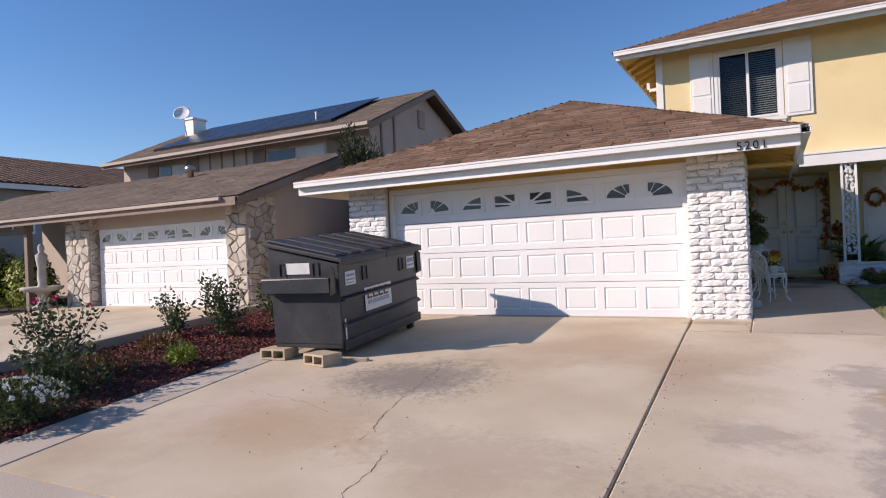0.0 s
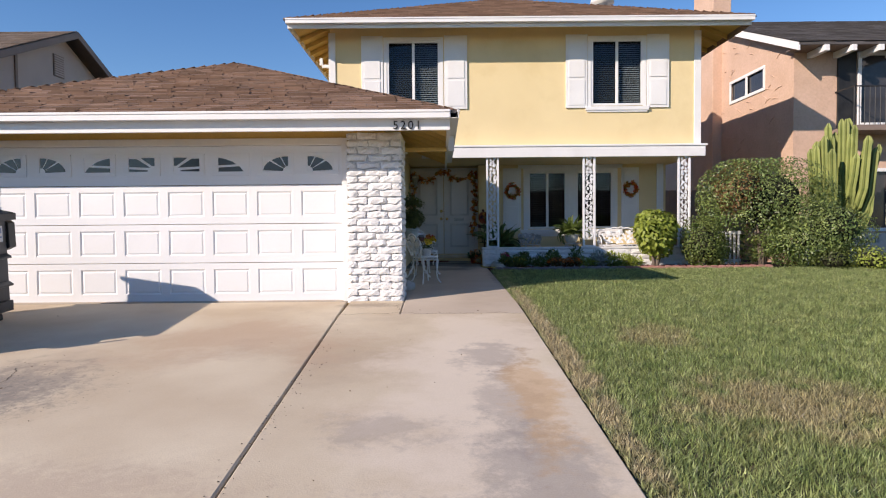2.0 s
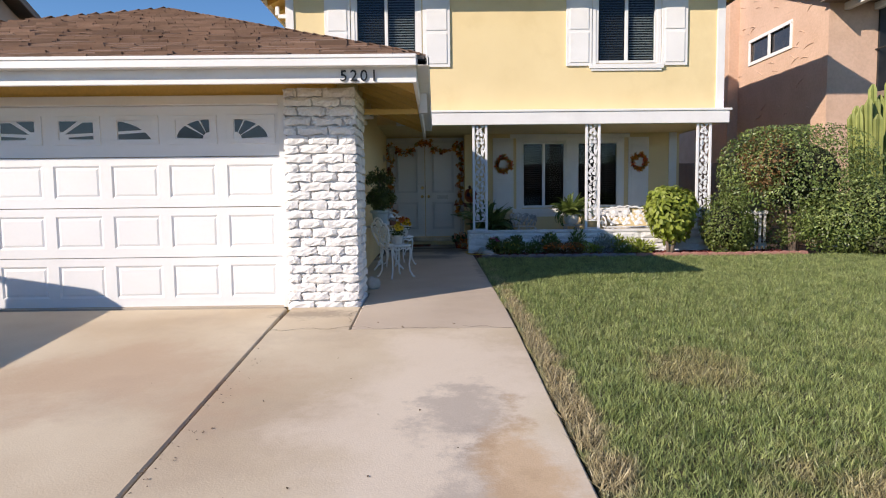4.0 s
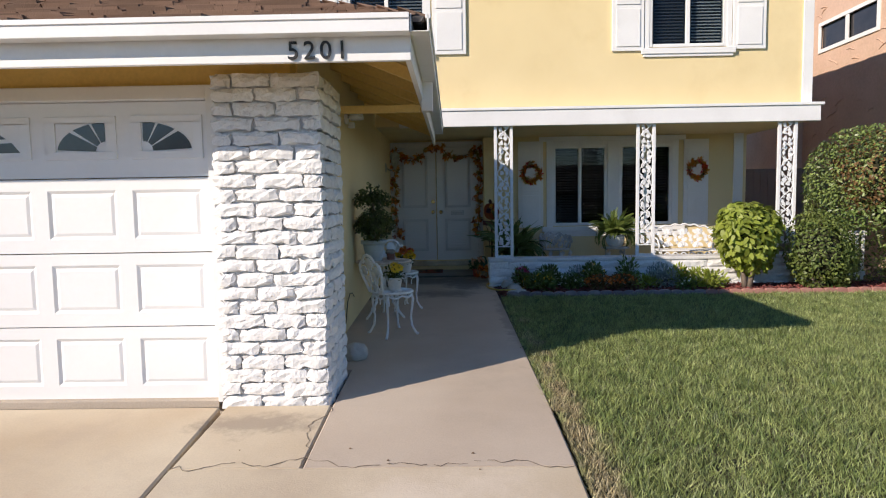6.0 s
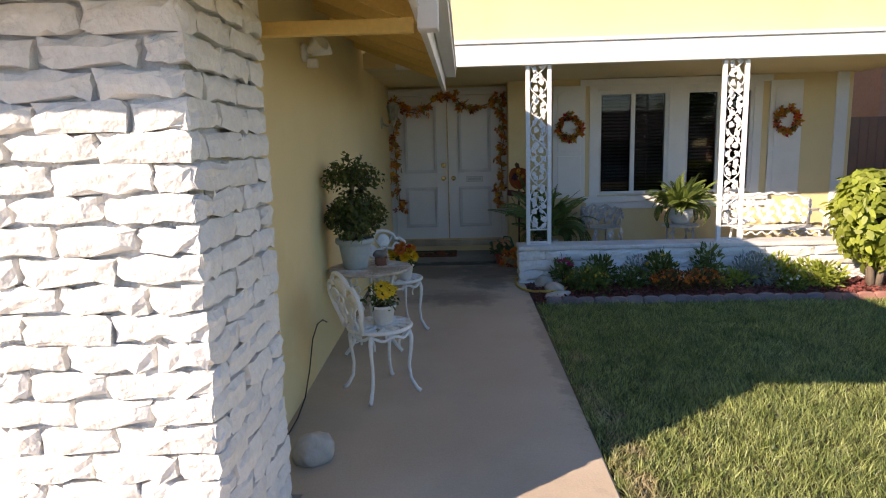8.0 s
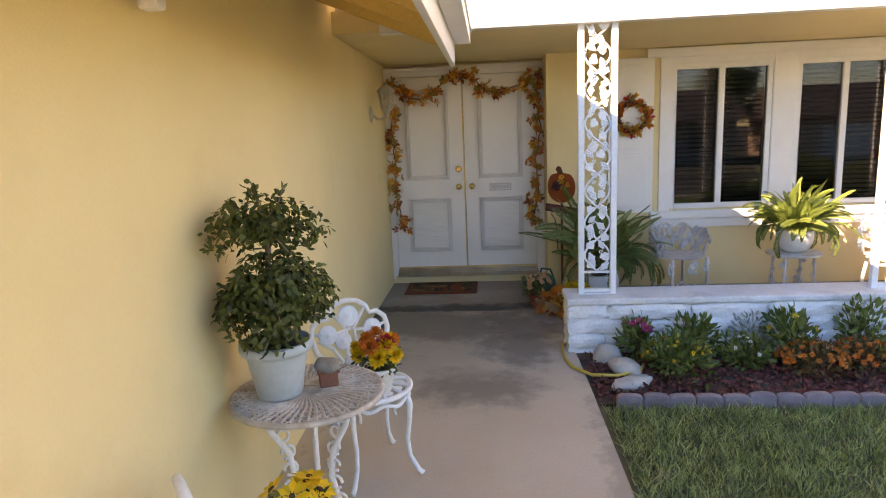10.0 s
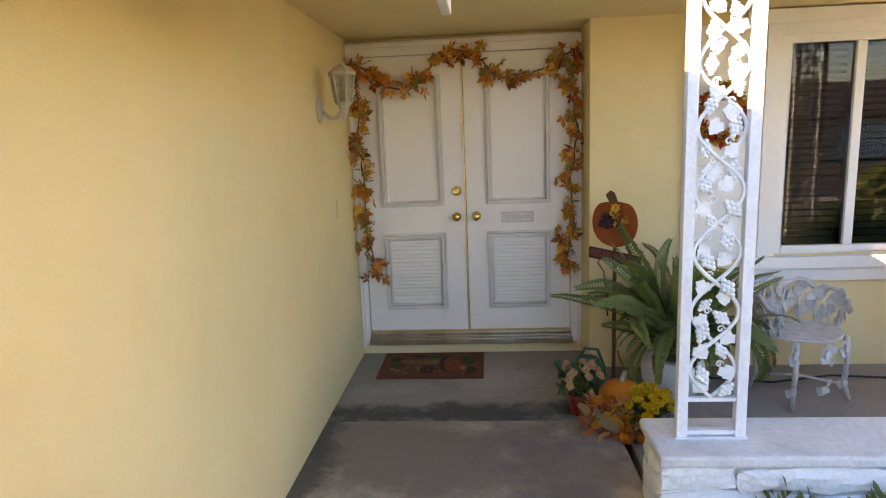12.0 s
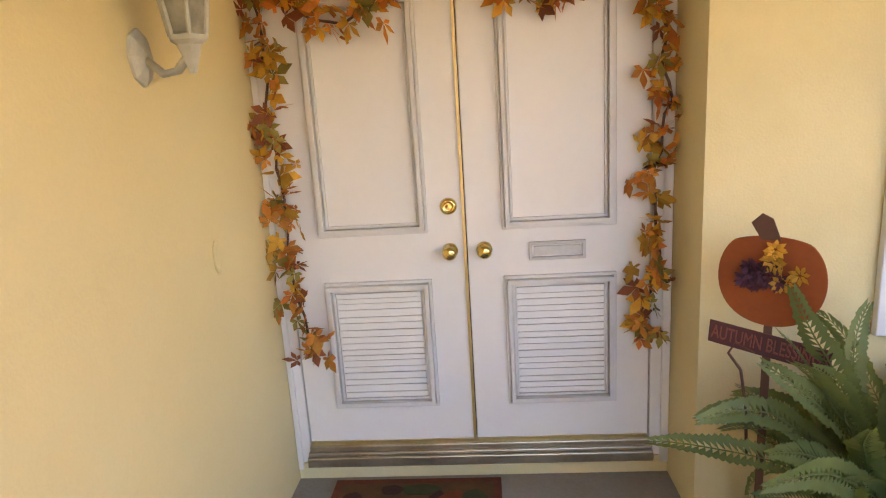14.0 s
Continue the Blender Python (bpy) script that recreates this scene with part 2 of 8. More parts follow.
def glass(name, tint=(0.9, 0.95, 0.95), rough=0.0):
    m = bpy.data.materials.new(name)
    m.use_nodes = True
    n, l = m.node_tree.nodes, m.node_tree.links
    tr, gl, mx, fr = n.new("ShaderNodeBsdfTransparent"), n.new("ShaderNodeBsdfGlossy"), n.new("ShaderNodeMixShader"), n.new("ShaderNodeFresnel")
    tr.inputs[0].default_value = (*tint, 1)
    gl.inputs["Roughness"].default_value = rough
    fr.inputs["IOR"].default_value = 1.42
    l.new(fr.outputs[0], mx.inputs[0])
    l.new(tr.outputs[0], mx.inputs[1])
    l.new(gl.outputs[0], mx.inputs[2])
    l.new(mx.outputs[0], n["Material Output"].inputs[0])
    return m


GLASS = glass("window_glass", (0.58, 0.62, 0.64))


# ---- building helpers ----
class Shape:
    """Collects vertices and faces of one mesh."""

    def __init__(self):
        self.v, self.f, self.m = [], [], Matrix()

    def add(self, pts, faces):
        k = len(self.v)
        self.v += [tuple(self.m @ Vector(p)) for p in pts]
        self.f += [tuple(k + i for i in f) for f in faces]
        return self

    def box(self, x0, x1, y0, y1, z0, z1):
        p = [(x0, y0, z0), (x1, y0, z0), (x1, y1, z0), (x0, y1, z0), (x0, y0, z1), (x1, y0, z1), (x1, y1, z1), (x0, y1, z1)]
        return self.add(p, [(0, 3, 2, 1), (4, 5, 6, 7), (0, 1, 5, 4), (1, 2, 6, 5), (2, 3, 7, 6), (3, 0, 4, 7)])

    def prism(self, pts, d):
        """A flat outline pushed along the vector d."""
        n, d = len(pts), Vector(d)
        q = [tuple(Vector(p) + d) for p in pts]
        return self.add(list(pts) + q, [tuple(range(n - 1, -1, -1)), tuple(range(n, 2 * n))] + [(i, (i + 1) % n, n + (i + 1) % n, n + i) for i in range(n)])

    def tube(self, pts, r, sides=8, radii=None, caps=True):
        """A round bar along points; radii: one for each point."""
        pts = [Vector(p) for p in pts]
        rings, up = [], None
        for i, p in enumerate(pts):
            d = (pts[min(i + 1, len(pts) - 1)] - pts[max(i - 1, 0)]).normalized()
            if up is None:
                up = d.orthogonal().normalized()
            up = (up - d * up.dot(d))
            up = up.normalized() if up.length > 1e-6 else d.orthogonal().normalized()
            side, rr = d.cross(up), (radii[i] if radii else r)
            rings.append([p + (up * math.cos(a) + side * math.sin(a)) * rr for a in [2 * math.pi * k / sides for k in range(sides)]])
        v = [q for ring in rings for q in ring]
        f = [(i * sides + k, i * sides + (k + 1) % sides, (i + 1) * sides + (k + 1) % sides, (i + 1) * sides + k) for i in range(len(rings) - 1) for k in range(sides)]
        if caps:
            f += [tuple(range(sides - 1, -1, -1)), tuple((len(rings) - 1) * sides + k for k in range(sides))]
        return self.add(v, f)

    def lathe(self, prof, sides=24, wave=0.0, lobes=0):
        """A profile of (radius, height) turned about z."""
        v = []
        for r, z in prof:
            for k in range(sides):
                a = 2 * math.pi * k / sides
                rr = r * (1 + wave * abs(math.sin(lobes * a / 2)) - wave) if lobes else r
                v.append((rr * math.cos(a), rr * math.sin(a), z))
        f = [(i * sides + k, i * sides + (k + 1) % sides, (i + 1) * sides + (k + 1) % sides, (i + 1) * sides + k) for i in range(len(prof) - 1) for k in range(sides)]
        if prof[0][0] > 1e-4:
            f.append(tuple(range(sides - 1, -1, -1)))
        if prof[-1][0] > 1e-4:
            f.append(tuple((len(prof) - 1) * sides + k for k in range(sides)))
        return self.add(v, f)

    def mesh(self, name, material, smooth=False, bevel=0.0):
        me = bpy.data.meshes.new(name)
        me.from_pydata(self.v, [], self.f)
        if bevel:
            bm = bmesh.new()
            bm.from_mesh(me)
            bmesh.ops.remove_doubles(bm, verts=bm.verts, dist=1e-5)
            bmesh.ops.bevel(bm, geom=[e for e in bm.edges if len(e.link_faces) == 2 and e.calc_face_angle(0) > 0.6], offset=bevel, segments=2, affect="EDGES", profile=0.5, clamp_overlap=True)
            bm.to_mesh(me)
            bm.free()
        if smooth:
            me.polygons.foreach_set("use_smooth", [True] * len(me.polygons))
        me.materials.append(material)
        me.update()
        return me


def part(name, shape, material, parent=None, label="", smooth=False, bevel=0.0):
    """One mesh object out of a shape (or of a finished mesh) under its thing or part."""
    me = shape if isinstance(shape, bpy.types.Mesh) else shape.mesh(name, material, smooth, bevel)
    ob = new(name, me)
    ob.parent = parent
    return tagged(ob, label)


def thing(name, label, category, m=None, group="", kind=""):
    """An Empty that parents the parts of one thing."""
    ob = tagged(new(name), label, category, group, kind)
    ob.empty_display_size = 0.1
    if m is not None:
        ob.matrix_basis = m
    return ob


def solid(name, shape, material, label, category="", kind="structure", smooth=False, bevel=0.0, group=""):
    return tagged(part(name, shape, material, None, "", smooth, bevel), label, category, group, kind)


def quads(name, v, material, sizes=4):
    """A mesh out of an array of corner points, sizes corners to a face."""
    v = np.asarray(v, dtype=np.float32).reshape(-1, 3)
    n = len(v)
    me = bpy.data.meshes.new(name)
    me.vertices.add(n)
    me.vertices.foreach_set("co", v.ravel())
    me.loops.add(n)
    me.loops.foreach_set("vertex_index", np.arange(n, dtype=np.int32))
    me.polygons.add(n // sizes)
    me.polygons.foreach_set("loop_start", np.arange(0, n, sizes, dtype=np.int32))
    me.materials.append(material)
    me.update(calc_edges=True)
    return me


# ---- ground ----
def slab(name, x0, x1, y0, y1, lift, material, label, category, thick=0.12, skew=0.0, parent=None, skew_right=None):
    """A paved slab that follows the slope, with softened edges; skew: how far its far end is shifted in x; skew_right: that of its right edge alone."""
    s = Shape()
    n = max(2, int((y1 - y0) / 0.4))
    c = 0.012
    for i in range(n + 1):
        y = y0 + (y1 - y0) * i / n
        z = gz(y) + lift
        dx = skew * i / n
        ex = dx if skew_right is None else skew_right * i / n
        s.v += [(x0 + dx, y, z - thick), (x0 + dx, y, z - c), (x0 + dx + c, y, z), (x1 + ex - c, y, z), (x1 + ex, y, z - c), (x1 + ex, y, z - thick)]
    for i in range(n):
        a, b = i * 6, i * 6 + 6
        s.f += [(a + k, a + k + 1, b + k + 1, b + k)[::-1] for k in range(5)]
    s.f += [(0, 1, 2, 3, 4, 5), tuple(n * 6 + k for k in (5, 4, 3, 2, 1, 0))]
    ob = part(name, s, material, parent)
    return tagged(ob, label, category, "", "structure") if parent is None else ob


g = Shape()
XS = [-400, -60, -30, 9.0, 30, 60, 400]
YS = [-400, -60, -6, -2, 0, 2, 4, 6, 8, 9.66, 11, 12, 13, 14, 16, 20, 30, 60, 400]
for y in YS:
    for x in XS:
        g.v.append((x, y, gz(y) - 0.13))
for j in range(len(YS) - 1):
    for i in range(len(XS) - 1):
        k = j * len(XS) + i
        g.f.append((k, k + 1, k + len(XS) + 1, k + len(XS)))
solid("ground", g, SOIL, "dark bare earth under lawns, beds and paving", "ground")

driveway = thing("driveway", "sun-bleached beige concrete driveway with expansion joints and stains", "driveway", kind="structure")
slab("slab", -4.94, -0.50, 2.95, 9.62, 0, CONCRETE, "", "", parent=driveway, skew=-0.76, skew_right=-0.165)
slab("slab", -0.486, 1.60, 2.95, 8.76, 0, CONCRETE, "", "", parent=driveway, skew=-0.147, skew_right=0.0)
slab("slab", -5.56, -4.956, 2.95, 9.62, 0, CONCRETE_GREY, "", "", parent=driveway, skew=-0.66, skew_right=-0.76)
path = thing("front_path", "grey-beige concrete path from driveway to front door", "path", kind="structure")
slab("slab", -0.628, 0.097, 8.768, 9.64, 0, CONCRETE, "", "", parent=path)
slab("slab", 0.102, 1.60, 8.768, 10.44, 0, PATH_CONCRETE, "", "", parent=path, skew=0.0, skew_right=-0.022)
slab("slab", -0.16, 1.578, 10.44, 15.5, 0, PATH_CONCRETE, "", "", parent=path, skew=0.0, skew_right=-0.068)
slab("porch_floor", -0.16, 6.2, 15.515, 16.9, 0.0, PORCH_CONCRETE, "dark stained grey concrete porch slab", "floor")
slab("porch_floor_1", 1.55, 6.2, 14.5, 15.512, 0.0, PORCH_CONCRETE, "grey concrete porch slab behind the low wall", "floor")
slab("pavement", -60, 60, 1.25, 2.93, 0.0, CONCRETE_GREY, "pale concrete pavement along the street", "pavement")
slab("kerb", -60, 60, 1.08, 1.24, 0.0, CONCRETE_GREY, "concrete kerb at the street", "kerb", thick=0.3)
slab("road", -60, 60, -9.0, 1.075, -0.11, ASPHALT, "dark asphalt street", "road")
slab("lawn", 1.622, 9.3, 2.95, 13.52, -0.02, LAWN_SOIL, "thin green lawn with dry straw-coloured patches", "lawn")
slab("lawn_2", 1.40, 1.622, 11.0, 13.56, -0.024, LAWN_SOIL, "narrow strip of lawn along the path", "lawn")
slab("lawn_1", 9.3, 40, 2.95, 15.0, -0.02, LAWN_SOIL, "neighbouring green lawn", "lawn")


# ---- house: walls ----
def roof_tiles(a, b, c, d, row, tab, thick, rng):
    """Tabs of shingle on the plane with the eave a-b and the ridge d-c: eight corners for each tab, and the middle of each."""
    a, b, c, d = (Vector(p) for p in (a, b, c, d))
    u = (b - a).normalized()
    w = d - a
    w = w - u * w.dot(u)
    length, w = w.length, w.normalized()
    nrm = u.cross(w).normalized()
    if nrm.z < 0:
        nrm = -nrm
    width = (b - a).length
    l1, r1 = (d - a).dot(u), (c - a).dot(u)
    out = []
    rows = int(length / row)
    for j in range(rows):
        v0, v1 = j * row, (j + 1) * row + 0.02
        k = (j + 0.5) * row / length
        left, right = l1 * k, width + (r1 - width) * k
        x = left - rng.random() * tab
        while x < right:
            wd = tab * rng.uniform(0.7, 1.35)
            x0, x1 = max(x, left - 0.02), min(x + wd - 0.006, right + 0.02)
            x += wd
            if x1 - x0 < 0.03:
                continue
            t = thick * rng.uniform(0.6, 1.5)
            dip = rng.uniform(-0.012, 0.008)
            p = [a + u * xx + w * vv + nrm * tt for xx, vv, tt in
                 ((x0, v0 + dip, 0.004), (x1, v0 + dip, 0.004), (x1, v1, 0.0), (x0, v1, 0.0), (x0, v0 + dip, t + 0.004), (x1, v0 + dip, t + 0.004), (x1, v1, 0.003), (x0, v1, 0.003))]
            out.append(p)
    return out


BOX_F = [(0, 3, 2, 1), (4, 5, 6, 7), (0, 1, 5, 4), (1, 2, 6, 5), (2, 3, 7, 6), (3, 0, 4, 7)]


def roof_cover(parent, planes, material, row=0.145, tab=0.25, thick=0.022, seed=3, near=None):
    """The deck of each plane is a part; its tabs are joined into one covering per plane."""
    rng = random.Random(seed)
    for a, b, c, d in planes:
        s = Shape()
        n = (Vector(b) - Vector(a)).cross(Vector(d) - Vector(a)).normalized()
        n = n if n.z > 0 else -n
        pts = [a, b, c, d] if (Vector(c) - Vector(d)).length > 0.01 else [a, b, c]
        s.prism([tuple(Vector(p) - n * 0.004) for p in pts], -n * 0.03)
        part("roof_deck", s, SHINGLE_DARK, parent)
        t = Shape()
        pieces = []
        for p in roof_tiles(a, b, c, d, row, tab, thick, rng):
            mid = p[0].lerp(p[6], 0.5)
            if near and len(pieces) < 300 and near[0] < mid.x < near[1] and near[2] < mid.y < near[3]:
                pieces.append(p)
            else:
                t.add([tuple(q) for q in p], BOX_F)
        tagged(part("shingles", t, material, parent), kind="stuff")
        for p in pieces:
            part("shingle", Shape().add([tuple(q) for q in p], BOX_F), SHINGLE_P, parent)


def wall(name, x0, x1, y0, y1, z0, z1, material, label, holes=(), axis="x"):
    """A straight wall with thickness; holes (a0, a1, z0, z1) go through it along the given axis."""
    s = Shape()
    lo, hi = (x0, x1) if axis == "x" else (y0, y1)
    cuts = sorted({lo, hi, *[h for q in holes for h in q[:2]]})
    for a, b in zip(cuts, cuts[1:]):
        mid = (a + b) / 2
        spans, z = [], z0
        for q in sorted([q for q in holes if q[0] < mid < q[1]], key=lambda q: q[2]):
            spans.append((z, q[2]))
            z = q[3]
        spans.append((z, z1))
        for za, zb in spans:
            if zb - za > 1e-4:
                if axis == "x":
                    s.box(a, b, y0, y1, za, zb)
                else:
                    s.box(x0, x1, a, b, za, zb)
    return solid(name, s, material, label, "wall")


# garage
wall("wall_garage_front", -6.45, -0.16, 9.84, 10.0, -0.1, 2.62, YELLOW_WOOD, "yellow painted wall round the garage door", [(-5.62, -0.72, -0.2, 2.12)])
wall("wall_garage_side", -0.35, -0.15, 10.0, 16.9, -0.1, 2.75, STUCCO, "pale yellow stucco side wall of the garage beside the path")
wall("wall_garage_left", -6.45, -6.25, 10.0, 16.5, -0.3, 2.75, STUCCO, "pale yellow stucco wall of the garage")
wall("wall_garage_back", -6.45, -0.16, 16.5, 16.7, -0.3, 2.75, STUCCO, "pale yellow stucco wall of the garage")
solid("garage_floor", Shape().box(-6.4, -0.3, 9.85, 16.6, -0.14, -0.005), CONCRETE_GREY, "grey concrete garage floor", "floor")
# house, ground floor
wall("wall_porch", 1.5, 5.80, 16.31, 16.5, 0.0, 2.60, STUCCO, "pale yellow stucco wall behind the porch", [(2.68, 4.74, 0.93, 2.30)])
wall("wall_reveal", 1.5, 1.7, 16.5, 16.85, 0.0, 2.60, STUCCO, "pale yellow stucco side of the door recess")
wall("wall_door", -0.15, 1.5, 16.72, 16.9, 0.0, 2.60, STUCCO, "pale yellow stucco wall round the front door", [(-0.12, 1.45, 0.2, 2.36)])
wall("wall_house_right", 5.80, 6.0, 16.31, 23.0, 0.0, 5.3, STUCCO, "pale yellow stucco end wall of the house")
wall("wall_house_back", -1.74, 6.0, 23.0, 23.2, 0.0, 5.3, STUCCO, "pale yellow stucco back wall of the house")
wall("wall_upper_left", -1.74, -1.54, 14.86, 23.0, 2.4, 5.3, STUCCO, "pale yellow stucco end wall of the upper storey")
wall("wall_upper_right", 5.94, 6.14, 14.86, 16.31, 2.6, 5.3, STUCCO, "pale yellow stucco end wall of the upper storey")
wall("wall_upper_front", -1.74, 6.14, 14.70, 14.86, 2.62, 5.3, STUCCO, "pale yellow stucco front of the upper storey", [(-0.53, 0.60, 3.55, 4.95), (3.82, 4.93, 3.55, 4.95)])
solid("ceiling_porch", Shape().box(-0.16, 6.14, 14.56, 16.72, 2.465, 2.62), STUCCO, "pale yellow porch ceiling", "ceiling")
solid("floor_upper", Shape().box(-1.7, 6.0, 14.86, 23.0, 2.63, 2.75), ROOM_SHADE, "floor of the upper storey, near-black for an unlit room", "floor")
solid("wall_inner", Shape().box(-1.5, 5.9, 17.2, 17.3, 0.0, 5.3), ROOM_SHADE, "near-black inner wall standing for the unlit rooms behind the windows", "wall")

# belt board under the upper storey and corner boards
solid("trim_belt", Shape().box(0.2, 6.18, 14.47, 14.565, 2.44, 2.66).box(0.2, 6.22, 14.45, 14.70, 2.66, 2.70), WHITE, "white painted belt board over the porch", "trim", bevel=0.006)
solid("trim_corner", Shape().box(6.02, 6.165, 14.675, 14.70, 2.70, 5.12), WHITE, "white painted corner board", "trim", bevel=0.004)
solid("trim_corner_1", Shape().box(-1.765, -1.62, 14.675, 14.70, 2.70, 5.12), WHITE, "white painted corner board", "trim", bevel=0.004)
solid("trim_corner_2", Shape().box(5.78, 5.94, 16.285, 16.31, 0.15, 2.465), WHITE, "white painted corner board on the porch", "trim", bevel=0.004)

# roofs
EZ, EY = 2.42, 9.05
garage_roof = thing("garage_roof", "hipped garage roof with brown asphalt shingles", "roof", kind="structure")
AP = (-3.22, 13.08, 4.08)
roof_cover(garage_roof, [((-7.25, EY, EZ), (0.80, EY, EZ), AP, AP),
                         ((0.80, EY, EZ), (0.80, 14.45, EZ), (-1.3, 14.7, 3.28), AP),
                         ((-1.74, 14.7, 3.02), (-1.74, 17.2, 3.02), (-3.22, 17.2, 4.08), AP),
                         ((-7.25, 17.2, EZ), (-7.25, EY, EZ), AP, (-3.22, 17.2, 4.08))], SHINGLE, near=(-3.6, 0.9, 9.0, 10.9))
house_roof = thing("house_roof", "hipped house roof with brown asphalt shingles", "roof", kind="structure")
HZ = 5.20
R0, R1 = (1.95, 18.5, 7.15), (2.55, 18.5, 7.15)
roof_cover(house_roof, [((-2.55, 14.0, HZ), (7.0, 14.0, HZ), R1, R0), ((7.0, 14.0, HZ), (7.0, 23.0, HZ), R1, R1),
                        ((7.0, 23.0, HZ), (-2.55, 23.0, HZ), R0, R1), ((-2.55, 23.0, HZ), (-2.55, 14.0, HZ), R0, R0)], SHINGLE, 0.14, 0.26)

# ---- eaves, fascia, gutters ----
def gutter(parent, p, q, out):
    """A white box gutter with a lip, from p to q; out: the way that it faces."""
    p, q, o = Vector(p), Vector(q), Vector(out)
    s = Shape()
    for d0, d1, z0, z1 in ((0, 0.10, -0.10, -0.095), (0.095, 0.105, -0.10, -0.005), (0.085, 0.115, -0.03, 0.0), (0, 0.006, -0.10, 0.0)):
        a, b = p + o * d0, q + o * d1
        s.box(min(a.x, b.x), max(a.x, b.x), min(a.y, b.y), max(a.y, b.y), p.z + z0, p.z + z1)
    return part("gutter", s, WHITE, parent, "white metal gutter", bevel=0.003)


def rafters(parent, p0, p1, n, run, rise, zlow, drop=0.09, wide=0.045):
    """Sloping rafter tails between p0 and p1; run: the way in towards the wall."""
    for i in range(n):
        k = (i + 0.5) / n
        a = Vector(p0).lerp(Vector(p1), k)
        r = Vector(run)
        side = Vector((0, 0, 1)).cross(r).normalized() * wide / 2
        a.z = zlow
        b = a + r
        b.z = zlow + rise
        s = Shape().prism([tuple(a - side), tuple(a - side - Vector((0, 0, drop))), tuple(b - side - Vector((0, 0, drop))), tuple(b - side)], side * 2)
        part("rafter", s, YELLOW_WOOD, parent)


def soffit(parent, pts, name="soffit"):
    n = Vector((0, 0, -0.012))
    part(name, Shape().prism(pts, n), YELLOW_WOOD, parent)


P = 0.411
eaves = thing("garage_eaves", "white fascia and yellow boarded eaves of the garage roof", "eaves", kind="structure")
part("fascia", Shape().box(-7.18, 0.72, 9.115, 9.15, 2.19, 2.40), WHITE, eaves, bevel=0.004)
part("fascia", Shape().box(0.685, 0.72, 9.15, 14.4, 2.19, 2.40), WHITE, eaves, bevel=0.004)
part("fascia", Shape().box(-7.18, -7.145, 9.15, 17.1, 2.19, 2.40), WHITE, eaves, bevel=0.004)
gutter(eaves, (-7.20, 9.11, 2.425), (0.72, 9.11, 2.425), (0, -1, 0))
gutter(eaves, (0.724, 9.02, 2.425), (0.724, 14.35, 2.425), (1, 0, 0))
soffit(eaves, [(-7.15, 9.15, 2.37), (0.69, 9.15, 2.37), (-0.1, 9.94, 2.37 + P * 0.79), (-6.36, 9.94, 2.37 + P * 0.79)])
soffit(eaves, [(0.69, 9.15, 2.37), (0.69, 14.45, 2.37), (-0.2, 14.45, 2.37 + P * 0.89), (-0.2, 10.04, 2.37 + P * 0.89)])
rafters(eaves, (0.68, 9.9, 0), (0.68, 14.3, 0), 8, (-0.85, 0, 0), 0.35, 2.35)
rafters(eaves, (-6.3, 9.15, 0), (-0.2, 9.15, 0), 11, (0, 0.7, 0), 0.288, 2.35)
# a rafter tail board and the small downspout elbow at the corner
part("brace", Shape().box(-0.1, 0.69, 10.55, 10.60, 2.10, 2.16), YELLOW_WOOD, eaves, "yellow painted tie bar", bevel=0.004)
part("downspout", Shape().box(0.71, 0.80, 10.50, 10.60, 2.10, 2.34), WHITE, eaves, "white downspout elbow", bevel=0.006)

upper_eaves = thing("house_eaves", "white gutter and yellow boarded eaves of the house roof", "eaves", kind="structure")
part("fascia", Shape().box(-2.48, 6.93, 14.07, 14.10, 5.03, 5.18), WHITE, upper_eaves, bevel=0.004)
part("fascia", Shape().box(-2.48, -2.45, 14.10, 22.9, 5.03, 5.18), WHITE, upper_eaves, bevel=0.004)
part("fascia", Shape().box(6.90, 6.93, 14.10, 22.9, 5.03, 5.18), TAUPE_TRIM, upper_eaves, bevel=0.004)
gutter(upper_eaves, (-2.5, 14.066, 5.205), (6.95, 14.066, 5.205), (0, -1, 0))
PU = 0.433
soffit(upper_eaves, [(-2.45, 14.10, 5.15), (6.9, 14.10, 5.15), (6.2, 14.80, 5.15 + PU * 0.7), (-1.75, 14.80, 5.15 + PU * 0.7)])
soffit(upper_eaves, [(-2.45, 14.10, 5.15), (-1.75, 14.80, 5.15 + PU * 0.7), (-1.75, 22.0, 5.15 + PU * 0.7), (-2.45, 22.6, 5.15)])
soffit(upper_eaves, [(6.9, 14.10, 5.15), (6.9, 22.6, 5.15), (6.15, 22.0, 5.15 + PU * 0.75), (6.15, 14.80, 5.15 + PU * 0.75)])
rafters(upper_eaves, (-2.44, 14.8, 0), (-2.44, 19.5, 0), 9, (0.7, 0, 0), 0.30, 5.13)
rafters(upper_eaves, (6.88, 14.8, 0), (6.88, 19.5, 0), 9, (-0.74, 0, 0), 0.31, 5.13)
part("downspout", Shape().box(-1.95, -1.74, 14.9, 14.96, 4.45, 4.52).box(-2.0, -1.93, 14.9, 14.96, 4.50, 4.66), WHITE, upper_eaves, "white downspout elbow", bevel=0.008)

